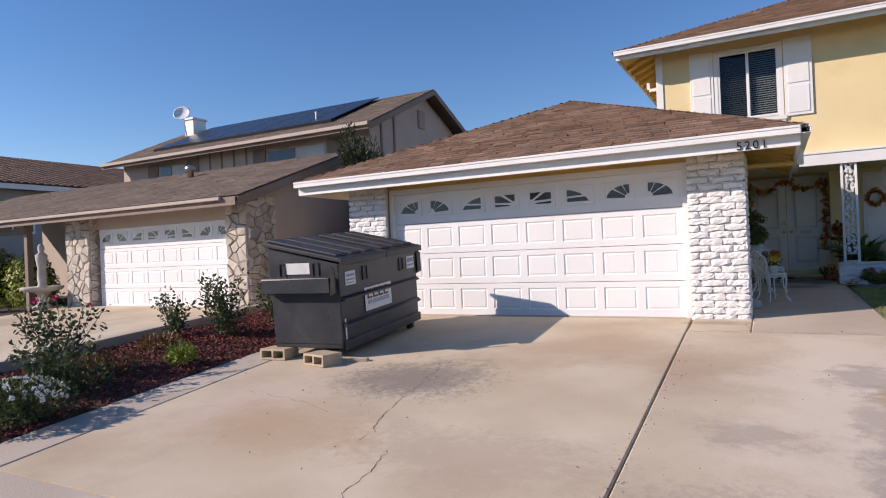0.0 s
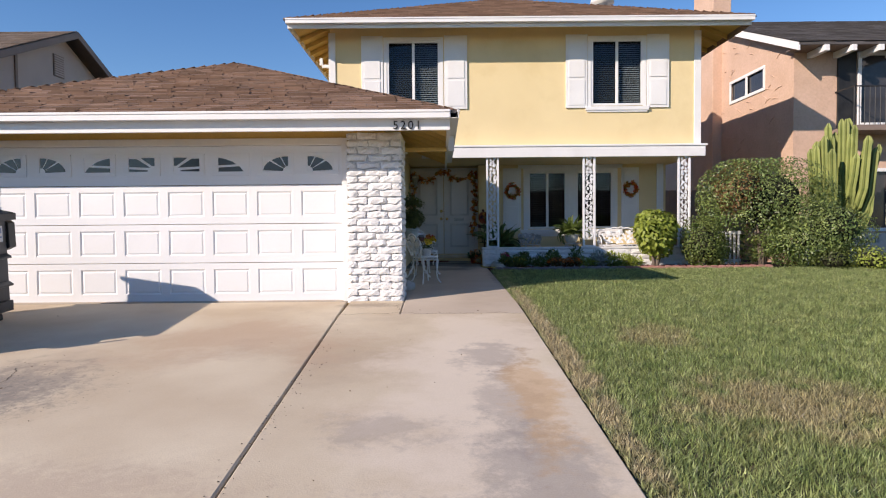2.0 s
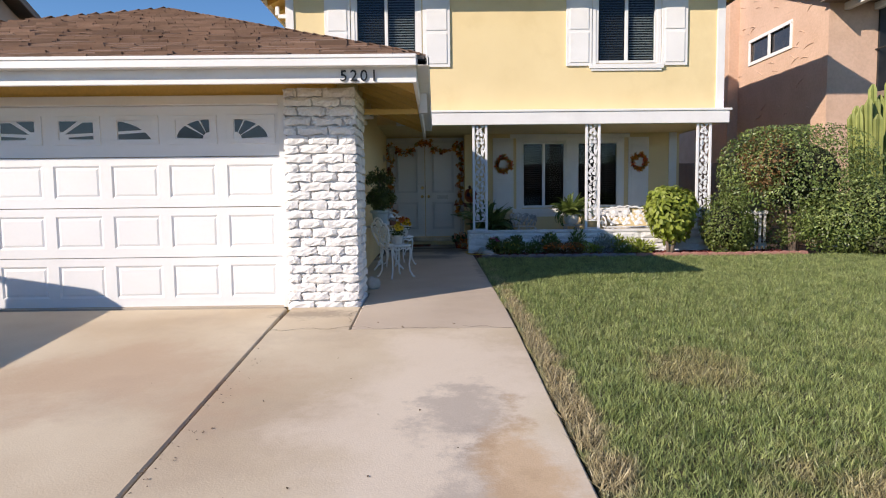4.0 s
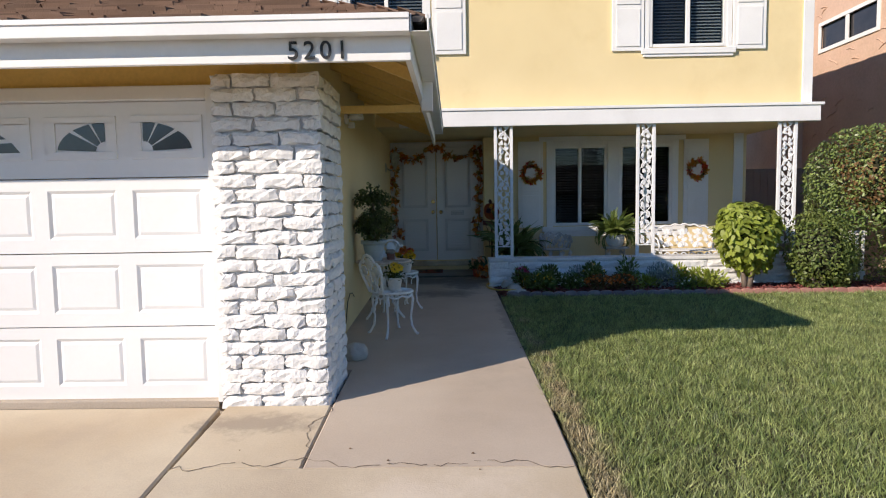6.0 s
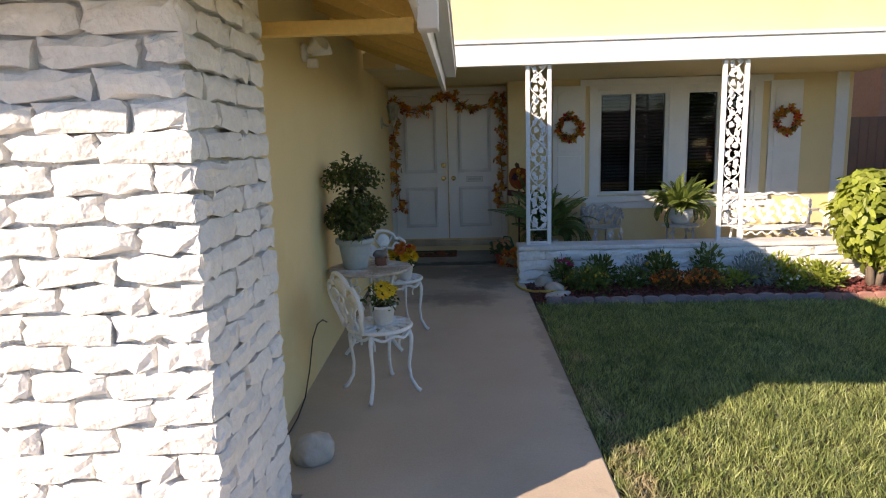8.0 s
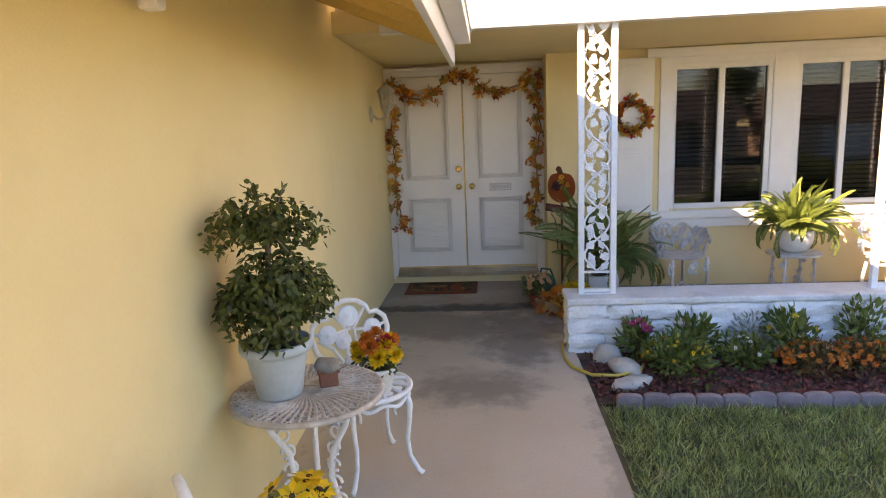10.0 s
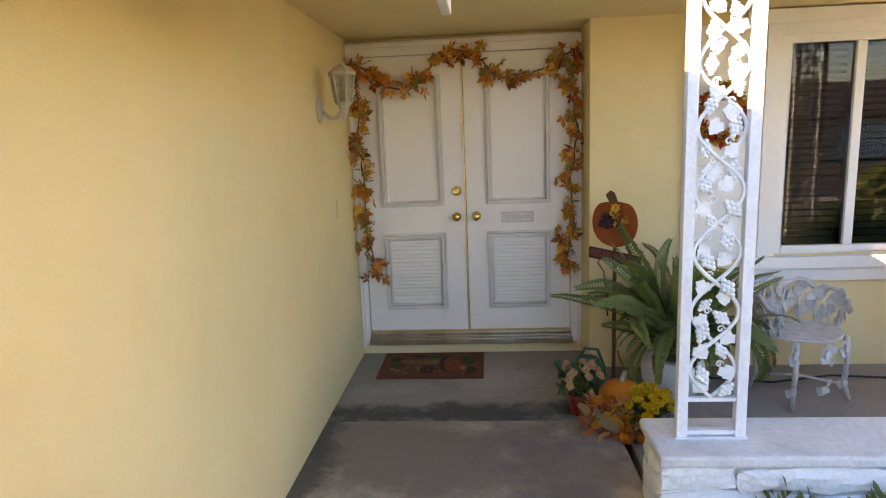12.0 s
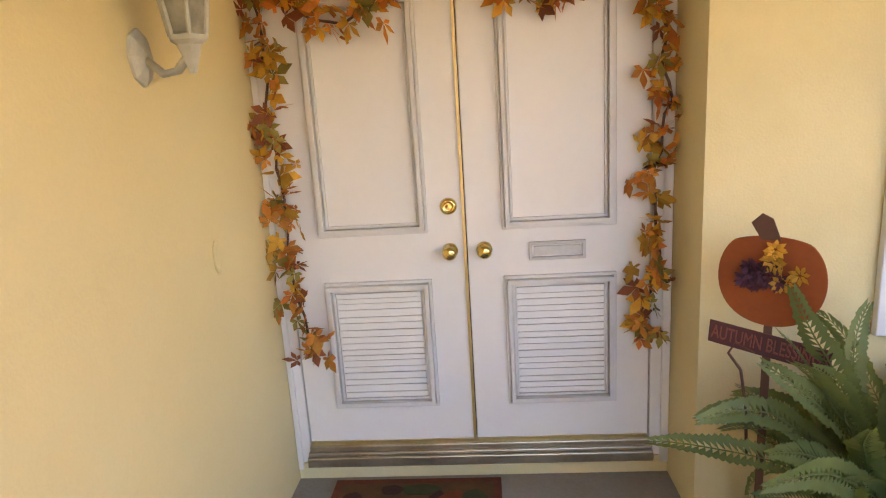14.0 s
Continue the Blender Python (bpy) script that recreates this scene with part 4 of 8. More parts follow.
    part("sweep", Shape().box(-0.08, 1.41, y - 0.008, y + 0.02, 0.312, 0.33), BRASS_DULL, top, "brass coloured sweep")
    part("riser", Shape().box(-0.148, 1.498, y - 0.012, y + 0.06, 0.14, 0.228), STUCCO, top)


# Greyer than the door: groove dirt, and relief shade put into the colour.
MOULDING = mat("grimy_shaded_moulding", (0.61, 0.595, 0.58), (0.71, 0.69, 0.675), 5, 0.5, 0.03, 40, grain=0.03)
SLOT_GREY = mat("grey_painted_metal", (0.50, 0.49, 0.47), (0.58, 0.57, 0.55), 5, 0.5, 0.05, 50)
BRASS_DULL = mat("tarnished_brass", (0.58, 0.42, 0.19), (0.68, 0.51, 0.27), 6, 0.35, 0.05, 50, metal=0.7)
SILL_METAL = mat("worn_threshold_metal", (0.40, 0.33, 0.25), (0.54, 0.46, 0.36), 6, 0.32, 0.05, 50, metal=0.8)
front_door()

# ---- foliage helpers ----
def leaves(points, dirs, length, width, rng, fold=0.25, jitter=0.35, facing=False):
    """Diamond leaves at points, growing along dirs (or lying across them, when facing): an array of corners, six for each leaf."""
    points, dirs = np.asarray(points, float), np.asarray(dirs, float)
    n = len(points)
    d = dirs + rng.normal(0, jitter, (n, 3))
    d /= np.linalg.norm(d, axis=1)[:, None] + 1e-9
    s = np.cross(d, rng.normal(0, 1, (n, 3)) + (0.0, 0.0, 0.6 if facing else 0.0))
    s /= np.linalg.norm(s, axis=1)[:, None] + 1e-9
    u = np.cross(s, d)
    if facing:
        d, u = -u * np.where(u[:, 2] > 0, 1, -1)[:, None], d
        s = np.cross(d, u)
    l = length * rng.uniform(0.65, 1.25, n)[:, None]
    w = width * rng.uniform(0.7, 1.2, n)[:, None]
    m1 = points + d * l * 0.3 + u * l * fold * 0.25
    m2 = points + d * l * 0.68 + u * l * fold * 0.15
    tip = points + d * l - u * l * fold * 0.3
    return np.stack([points, m1 + s * w * 0.46, m2 + s * w * 0.42, tip, m2 - s * w * 0.42, m1 - s * w * 0.46], 1)


def cloud(center, radii, n, rng, lump=0.18, lumps=14, inner=0.35):
    """Points and outward ways in an uneven ellipsoid, most of them near its skin."""
    v = rng.normal(0, 1, (n, 3))
    v /= np.linalg.norm(v, axis=1)[:, None]
    c = rng.normal(0, 1, (lumps, 3))
    c /= np.linalg.norm(c, axis=1)[:, None]
    h = rng.uniform(-lump, lump, lumps)
    k = np.exp(-(1 - v @ c.T) * 7) @ h
    r = (1 - inner * rng.random(n) ** 2) * (1 + k)
    p = v * r[:, None] * np.asarray(radii) + np.asarray(center)
    return p, v


FOLIAGE_BED = mat("bedding_foliage", (0.085, 0.13, 0.03), (0.18, 0.225, 0.06), 5, 0.5, 0.1, 40, island=0.4, sheer=0.3)
FOLIAGE = mat("box_foliage", (0.048, 0.072, 0.017), (0.115, 0.138, 0.036), 5, 0.5, 0.1, 40, island=0.45, sheer=0.25)
FOLIAGE_DARK = mat("dark_hedge_foliage", (0.10, 0.16, 0.04), (0.26, 0.32, 0.10), 1.6, 0.42, spec=0.6, bump=0.1, fine=40, island=0.55, sheer=0.3)
FOLIAGE_LIME = mat("lime_foliage", (0.22, 0.28, 0.04), (0.36, 0.42, 0.085), 5, 0.5, 0.1, 40, island=0.3, sheer=0.35)
FOLIAGE_RED = mat("reddish_dry_foliage", (0.13, 0.07, 0.025), (0.20, 0.11, 0.04), 5, 0.6, 0.1, 40, island=0.4, sheer=0.25)
ROSE_LEAF = mat("rose_foliage", (0.05, 0.075, 0.03), (0.09, 0.12, 0.045), 6, 0.55, 0.1, 40, island=0.45, sheer=0.25)
FERN = mat("fern_frond", (0.12, 0.18, 0.055), (0.215, 0.28, 0.095), 6, 0.5, 0.1, 40, vary=0.3, sheer=0.3)
FERN_LIGHT = mat("sunlit_fern_frond", (0.10, 0.155, 0.035), (0.19, 0.25, 0.065), 6, 0.5, 0.1, 40, vary=0.35, sheer=0.35)
BARK = mat("grey_bark", (0.17, 0.13, 0.10), (0.24, 0.19, 0.15), 9, 0.95, 0.8, 45)
PETAL_YELLOW = mat("yellow_petal", (0.72, 0.42, 0.015), (0.80, 0.52, 0.03), 9, 0.6, 0.05, 40, island=0.2, sheer=0.2)
PETAL_ORANGE = mat("orange_petal", (0.62, 0.13, 0.02), (0.72, 0.22, 0.03), 9, 0.6, 0.05, 40, island=0.25, sheer=0.2)
PETAL_RED = mat("red_petal", (0.50, 0.03, 0.03), (0.60, 0.06, 0.05), 9, 0.6, 0.05, 40, island=0.2, sheer=0.2)
PETAL_PINK = mat("magenta_petal", (0.48, 0.02, 0.12), (0.58, 0.05, 0.18), 9, 0.6, 0.05, 40, island=0.2, sheer=0.2)
PETAL_WHITE = mat("white_petal", (0.72, 0.72, 0.68), (0.8, 0.8, 0.76), 9, 0.6, 0.05, 40, island=0.1, sheer=0.2)
PETAL_PEACH = mat("peach_petal", (0.62, 0.32, 0.16), (0.72, 0.42, 0.24), 9, 0.6, 0.05, 40, island=0.2, sheer=0.2)
GREY_LEAF = mat("silver_foliage", (0.24, 0.28, 0.26), (0.32, 0.36, 0.34), 9, 0.7, 0.1, 40, island=0.3, sheer=0.2)
POT_BLUE = mat("pale_blue_grey_pot", (0.36, 0.43, 0.46), (0.43, 0.50, 0.53), 4, 0.55, 0.08, 40)
POT_WHITE = mat("white_glazed_pot", (0.72, 0.72, 0.70), (0.78, 0.78, 0.76), 4, 0.35, 0.05, 40)
CLAY_DARK = mat("red_brown_clay", (0.17, 0.065, 0.045), (0.23, 0.095, 0.065), 12, 0.85, 0.3, 50)
TERRACOTTA = mat("terracotta", (0.36, 0.14, 0.08), (0.44, 0.19, 0.11), 8, 0.85, 0.2, 50)
PUMPKIN = mat("pumpkin_skin", (0.60, 0.155, 0.014), (0.68, 0.20, 0.02), 6, 0.45, 0.1, 30)
STEM_DARK = mat("dark_flower_heart", (0.05, 0.025, 0.012), (0.08, 0.04, 0.02), 20, 0.9, 0.3, 60)
STEM = mat("dry_stem", (0.35, 0.27, 0.17), (0.45, 0.36, 0.24), 12, 0.85, 0.4, 50)
RUSTY = mat("rusty_orange_sheet_metal", (0.29, 0.052, 0.013), (0.35, 0.072, 0.018), 7, 0.55, 0.1, 50)
RUST_DARK = mat("dark_rusty_metal", (0.11, 0.045, 0.03), (0.16, 0.065, 0.045), 9, 0.6, 0.2, 50)
RED_PLASTIC = mat("red_plastic", (0.36, 0.02, 0.02), (0.42, 0.03, 0.03), 4, 0.4, 0.03, 40)
GREEN_PLASTIC = mat("green_plastic", (0.02, 0.09, 0.05), (0.03, 0.12, 0.07), 4, 0.4, 0.03, 40)
ROCK = mat("pale_rock", (0.42, 0.39, 0.35), (0.55, 0.52, 0.48), 7, 0.9, 0.9, 30)
HOSE = mat("yellow_hose", (0.55, 0.36, 0.06), (0.62, 0.42, 0.09), 6, 0.5, 0.1, 40)
EDGING = mat("purple_grey_concrete_edging", (0.18, 0.145, 0.16), (0.25, 0.205, 0.22), 8, 0.9, 0.5, 50, vary=0.08)
EDGING_RED = mat("red_concrete_edging", (0.34, 0.16, 0.13), (0.42, 0.21, 0.17), 8, 0.9, 0.5, 50, vary=0.08)
MAT_RED = mat("rust_red_coir_mat", (0.15, 0.034, 0.018), (0.20, 0.048, 0.024), 30, 0.95, 0.8, 200)
BLOCK_TAN = mat("tan_concrete_block", (0.44, 0.35, 0.24), (0.52, 0.42, 0.30), 8, 0.95, 0.6, 70)
LAMP_GREY = mat("chalky_white_metal", (0.40, 0.385, 0.32), (0.50, 0.485, 0.42), 10, 0.6, 0.2, 50)
SIGN_WHITE = mat("white_sign_sheet", (0.66, 0.66, 0.66), (0.74, 0.74, 0.73), 6, 0.5, 0.05, 50, dirt=(0.4, 0.38, 0.36), dirt_scale=6, dirt_amount=0.4)
SIGN_BLUE = mat("faded_blue_print", (0.22, 0.27, 0.42), (0.26, 0.31, 0.46), 6, 0.6, 0.05, 50)
SIGN_DARK = mat("dark_red_print", (0.10, 0.03, 0.04), (0.14, 0.05, 0.06), 6, 0.6, 0.05, 50)


# ---- dumpster on its blocks ----
def dumpster():
    d = thing("dumpster", "dark grey steel dumpster with black plastic lids and worn stickers", "dumpster", pose(-4.87, 6.53, -0.075, 4.0, 0, 4.2) @ Matrix.Scale(1.085, 4))
    w, l, hf, hb = 0.49, 1.97, 0.98, 1.21
    # shell that narrows a little to the floor, open at the top
    out = [(-w, 0.0), (w, 0.0), (w, hf), (-w, hb)]
    body = Shape()
    body.prism([(x * (0.97 if z == 0 else 1), 0.0, z) for x, z in out], (0, l, 0))
    part("body", body, STEEL, d, bevel=0.012)
    for z in (0.30, 0.60):
        part("rib", Shape().prism([(w, 0.02, z), (w + 0.045, 0.02, z - 0.03), (w + 0.045, 0.02, z - 0.05), (w, 0.02, z - 0.06)], (0, l - 0.04, 0)), STEEL, d, "folded steel rib", bevel=0.004)
    part("skid", Shape().box(w - 0.02, w + 0.03, 0.02, l - 0.02, -0.02, 0.09), STEEL, d, bevel=0.006)
    # fork pockets on both ends
    for y0, y1 in ((-0.12, 0.0), (l, l + 0.12)):
        s = Shape().box(-w - 0.03, w - 0.06, y0, y1, 0.66, 0.675).box(-w - 0.03, w - 0.06, y0, y1, 0.82, 0.835)
        s.box(-w - 0.03, w - 0.06, min(y0, y1 - 0.012) if y0 < 0 else y1 - 0.012, (y0 + 0.012) if y0 < 0 else y1, 0.675, 0.82)
        part("fork_pocket", s, STEEL, d, bevel=0.006)
        part("gusset", Shape().prism([(w - 0.06, y0, 0.62), (w + 0.02, y0, 0.66), (w + 0.02, y0, 0.92), (w - 0.02, y0, 0.95)], (0, 0.02 if y0 < 0 else 0.12, 0)), BLACK_METAL, d, bevel=0.004)
    part("bottom_rail", Shape().box(-w * 0.97, w * 0.97, -0.012, 0.0, 0.06, 0.075), STEEL, d)
    # two lids with ribs, hinged at the high side
    for y0, y1 in ((-0.05, l / 2 - 0.01), (l / 2 + 0.01, l + 0.05)):
        a, b = Vector((-w - 0.03, 0, hb + 0.01)), Vector((w + 0.06, 0, hf + 0.012))
        n = Vector((b.z - a.z, 0, -(b.x - a.x))).normalized() * -1
        lid = Shape().prism([(a.x, y0, a.z), (b.x, y0, b.z), (b.x, y0, b.z + 0.045), (a.x, y0, a.z + 0.045)], (0, y1 - y0, 0))
        lob = part("lid", lid, LID, d, "black ribbed plastic lid", bevel=0.008)
        for k in range(3):
            yy = y0 + (y1 - y0) * (0.08 + 0.31 * k)
            part("lid_rib", Shape().prism([(a.x + 0.03, yy, a.z + 0.043), (b.x - 0.09, yy, b.z + 0.062), (b.x - 0.09, yy, b.z + 0.088), (a.x + 0.03, yy, a.z + 0.07)], (0, (y1 - y0) * 0.22, 0)), LID, lob, bevel=0.01)
        part("lid_lip", Shape().box(b.x - 0.005, b.x + 0.02, y0, y1, b.z - 0.035, b.z + 0.04), LID, lob, bevel=0.006)
    # hand holes outlined on the long face, stickers, sign
    for yy in (0.50, 1.45):
        s = Shape()
        for p, q, r, u in ((yy, yy + 0.012, 0.73, 0.90), (yy + 0.10, yy + 0.112, 0.73, 0.90), (yy, yy + 0.112, 0.89, 0.90), (yy, yy + 0.112, 0.73, 0.74)):
            s.box(w + 0.001, w + 0.012, p, q, r, u)
        part("hand_hole", s, BLACK_METAL, d)
    for xx in (-0.33, 0.14):
        s = Shape()
        for p, q, r, u in ((xx, xx + 0.012, 0.85, 1.0), (xx + 0.08, xx + 0.092, 0.85, 1.0), (xx, xx + 0.092, 0.99, 1.0)):
            s.box(p, q, -0.012, -0.001, r, u)
        part("hand_hole", s, BLACK_METAL, d)
    part("sticker", Shape().box(w + 0.001, w + 0.004, 0.12, 0.34, 0.71, 0.87), SIGN_WHITE, d, "faded white and blue sticker")
    part("print", Shape().box(w + 0.004, w + 0.006, 0.14, 0.32, 0.81, 0.84).box(w + 0.004, w + 0.006, 0.14, 0.32, 0.765, 0.785).box(w + 0.004, w + 0.006, 0.14, 0.30, 0.73, 0.745), SIGN_BLUE, d)
    part("sticker", Shape().box(w + 0.001, w + 0.004, l - 0.30, l - 0.08, 0.73, 0.90), SIGN_WHITE, d, "faded white and blue sticker")
    part("print", Shape().box(w + 0.004, w + 0.006, l - 0.28, l - 0.10, 0.82, 0.875).box(w + 0.004, w + 0.006, l - 0.28, l - 0.10, 0.77, 0.79), SIGN_BLUE, d)
    part("sticker", Shape().box(-0.24, 0.10, -0.004, -0.001, 0.87, 1.0), SIGN_WHITE, d, "sun-bleached white sticker")
    part("sign", Shape().box(w + 0.003, w + 0.007, 0.52, 1.18, 0.345, 0.63), SIGN_WHITE, d, "white company sign with dark print", bevel=0.002)
    logo = Shape()
    for k in range(4):
        y0 = 0.57 + 0.135 * k
        logo.box(w + 0.007, w + 0.009, y0, y0 + 0.115, 0.583, 0.605).box(w + 0.007, w + 0.009, y0, y0 + 0.115, 0.487, 0.509).box(w + 0.007, w + 0.009, y0, y0 + 0.034, 0.509, 0.583)
    part("logo", logo, SIGN_DARK, d, "dark block logo")
    tel = Shape()
    for k in range(10):
        tel.box(w + 0.007, w + 0.009, 0.58 + 0.054 * k, 0.615 + 0.054 * k, 0.42, 0.47)
    part("print", tel, SIGN_BLUE, d)
    part("reflector", Shape().box(w + 0.001, w + 0.004, 0.05, 0.075, 0.10, 0.34), SIGN_WHITE, d)
    for x, y in ((-w + 0.1, l - 0.12), (w - 0.1, l - 0.12)):
        s = Shape()
        s.m = pose(x - 0.025, y, -0.10, 0, 90, 0)
        s.lathe([(0.02, 0.0), (0.07, 0.0), (0.078, 0.008), (0.078, 0.042), (0.07, 0.05), (0.02, 0.05)], 20)
        wh = part("wheel", s, RUBBER, d, "black rubber castor", smooth=False)
        part("fork", Shape().box(x - 0.04, x - 0.03, y - 0.03, y + 0.03, -0.11, 0.02).box(x + 0.03, x + 0.04, y - 0.03, y + 0.03, -0.11, 0.02), BLACK_METAL, wh)


dumpster()


def concrete_block(x, y, z, rot):
    b = thing("concrete_block", "tan hollow concrete block lying on its side under the dumpster", "block", pose(x, y, z, 0, 0, rot), "blocks under the dumpster")
    s = Shape()
    for a, c in ((-0.195, -0.165), (-0.015, 0.015), (0.165, 0.195)):
        s.box(a, c, -0.19, 0.10, 0.025, 0.115)
    s.box(-0.195, 0.195, -0.19, 0.10, 0.0, 0.025).box(-0.195, 0.195, -0.19, 0.10, 0.115, 0.14)
    part("shell", s, BLOCK_TAN, b, bevel=0.006)
    return b


concrete_block(-5.32, 6.52, gz(6.5) - 0.006, 4)
concrete_block(-4.47, 6.36, gz(6.35) - 0.006, -14)
solid("timber_offcut", Shape().prism([(-4.22, 6.42, gz(6.42)), (-3.98, 6.52, gz(6.5)), (-4.0, 6.60, gz(6.5)), (-4.24, 6.50, gz(6.42))], (0, 0, 0.04)), BLOCK_TAN, "weathered timber offcut lying by the blocks", "timber", "", bevel=0.004)
solid("broken_brick", Shape().box(-5.0, -4.8, 6.5, 6.62, gz(6.2) - 0.005, gz(6.2) + 0.05), BLOCK_TAN, "broken tan brick between the blocks", "brick", "", bevel=0.01)


# ---- cast garden chairs and table ----
def disc(s, c, r, n=14, t=0.012, axis="y"):
    s.prism([(c[0] + r * math.cos(2 * math.pi * k / n), c[1], c[2] + r * math.sin(2 * math.pi * k / n)) for k in range(n)], (0, t, 0))


def ring_path(cx, cz, rx, rz, y=0.0, n=22, a0=0, a1=360):
    return [(cx + rx * math.cos(radians(a0 + (a1 - a0) * k / n)), y, cz + rz * math.sin(radians(a0 + (a1 - a0) * k / n))) for k in range(n + 1)]


def bistro_chair(m, label):
    """Cast chair: faces -y in its own space, back on the +y side."""
    c = thing("garden_chair", label, "chair", m, "garden chairs by the wall")
    # seat: rim, woven rays, inner ring
    s = Shape()
    pts = [(0.20 * math.cos(a), 0.20 * math.sin(a), 0.43) for a in [2 * math.pi * k / 28 for k in range(29)]]
    s.tube(pts, 0.013, 8, caps=False)
    part("seat_rim", s, IRON_WHITE, c, smooth=True)
    s = Shape()
    for k in range(12):
        a = 2 * math.pi * k / 12
        s.tube([(0.05 * math.cos(a), 0.05 * math.sin(a), 0.432), (0.12 * math.cos(a + 0.22), 0.12 * math.sin(a + 0.22), 0.436), (0.195 * math.cos(a), 0.195 * math.sin(a), 0.432)], 0.012, 6)
        a2 = a + 0.26
        s.m = pose(0.145 * math.cos(a2), 0.145 * math.sin(a2), 0.428, 0, 0, math.degrees(a2))
        s.lathe([(0.001, 0.0), (0.026, 0.0), (0.026, 0.008), (0.001, 0.010)], 8)
        s.m = Matrix()
    s.m = pose(0, 0, 0.426)
    s.lathe([(0.001, 0.0), (0.06, 0.0), (0.06, 0.01), (0.001, 0.012)], 16)
    s.m = Matrix()
    part("seat", s, IRON_WHITE, c, "openwork cast seat")
    part("apron", Shape().tube([(0.19 * math.cos(a), 0.19 * math.sin(a), 0.39 + 0.012 * math.cos(8 * a)) for a in [2 * math.pi * k / 56 for k in range(57)]], 0.010, 6, caps=False), IRON_WHITE, c, smooth=True)
    for k, a in enumerate((45, 135, 225, 315)):
        a = radians(a)
        u = Vector((math.cos(a), math.sin(a), 0))
        prof = [(0.185, 0.42), (0.205, 0.36), (0.20, 0.28), (0.185, 0.18), (0.195, 0.09), (0.235, 0.02), (0.26, 0.004)]
        part("leg", Shape().tube([tuple(u * r + Vector((0, 0, z))) for r, z in prof], 0.012, 8, [0.017, 0.015, 0.012, 0.011, 0.011, 0.013, 0.014]), IRON_WHITE, c, smooth=True)
        part("leg_scroll", Shape().tube([tuple(u * (0.17 - 0.045 * math.sin(t)) + Vector((0, 0, 0.395 - 0.05 * t))) for t in [q * 0.4 for q in range(6)]], 0.007, 6), IRON_WHITE, c, smooth=True)
    # back: outline of lobes, roses, and scrolls
    tilt = pose(0, 0.185, 0.43, -14, 0, 0)
    o = Shape()
    o.m = tilt
    out = [(-0.12, 0, 0.0), (-0.15, 0, 0.08), (-0.19, 0, 0.15), (-0.205, 0, 0.22), (-0.195, 0, 0.275), (-0.155, 0, 0.31), (-0.115, 0, 0.305), (-0.10, 0, 0.345), (-0.055, 0, 0.378), (0, 0, 0.388)]
    out += [(-x, y, z) for x, y, z in out[-2::-1]]
    o.tube(out, 0.014, 8)
    part("back_frame", o, IRON_WHITE, c, smooth=True)
    for cx, cz, r in ((0, 0.305, 0.056), (-0.12, 0.225, 0.050), (0.12, 0.225, 0.050), (-0.045, 0.185, 0.045), (0.075, 0.135, 0.042), (-0.01, 0.075, 0.040)):
        q = Shape()
        q.m = tilt @ pose(cx, 0, cz, 90, 0, 0)
        q.lathe([(0.001, -0.006), (r, -0.006), (r * 1.02, 0.0), (r * 0.9, 0.008), (r * 0.75, 0.004), (r * 0.6, 0.010), (r * 0.4, 0.006), (r * 0.25, 0.012), (0.001, 0.014)], 14)
        part("rose", q, IRON_WHITE, c, smooth=True)
    v = Shape()
    v.m = tilt
    for sx in (-1, 1):
        v.tube([(sx * 0.11, 0, 0.0), (sx * 0.06, 0, 0.08), (sx * 0.10, 0, 0.15), (sx * 0.17, 0, 0.20)], 0.010, 6)
        v.tube([(0, 0, 0.0), (sx * 0.03, 0, 0.12), (sx * 0.02, 0, 0.24), (sx * 0.09, 0, 0.335)], 0.008, 6)
        v.tube([(sx * 0.19, 0, 0.24), (sx * 0.10, 0, 0.22), (0, 0, 0.24)], 0.008, 6)
    part("back_scroll", v, IRON_WHITE, c, smooth=True)
    return c


TABLE_WORN = mat("worn_tan_white_cast_metal", (0.43, 0.36, 0.30), (0.64, 0.59, 0.53), 16, 0.75, 0.6, 50, dirt=(0.34, 0.235, 0.16), dirt_scale=7, dirt_amount=0.65)


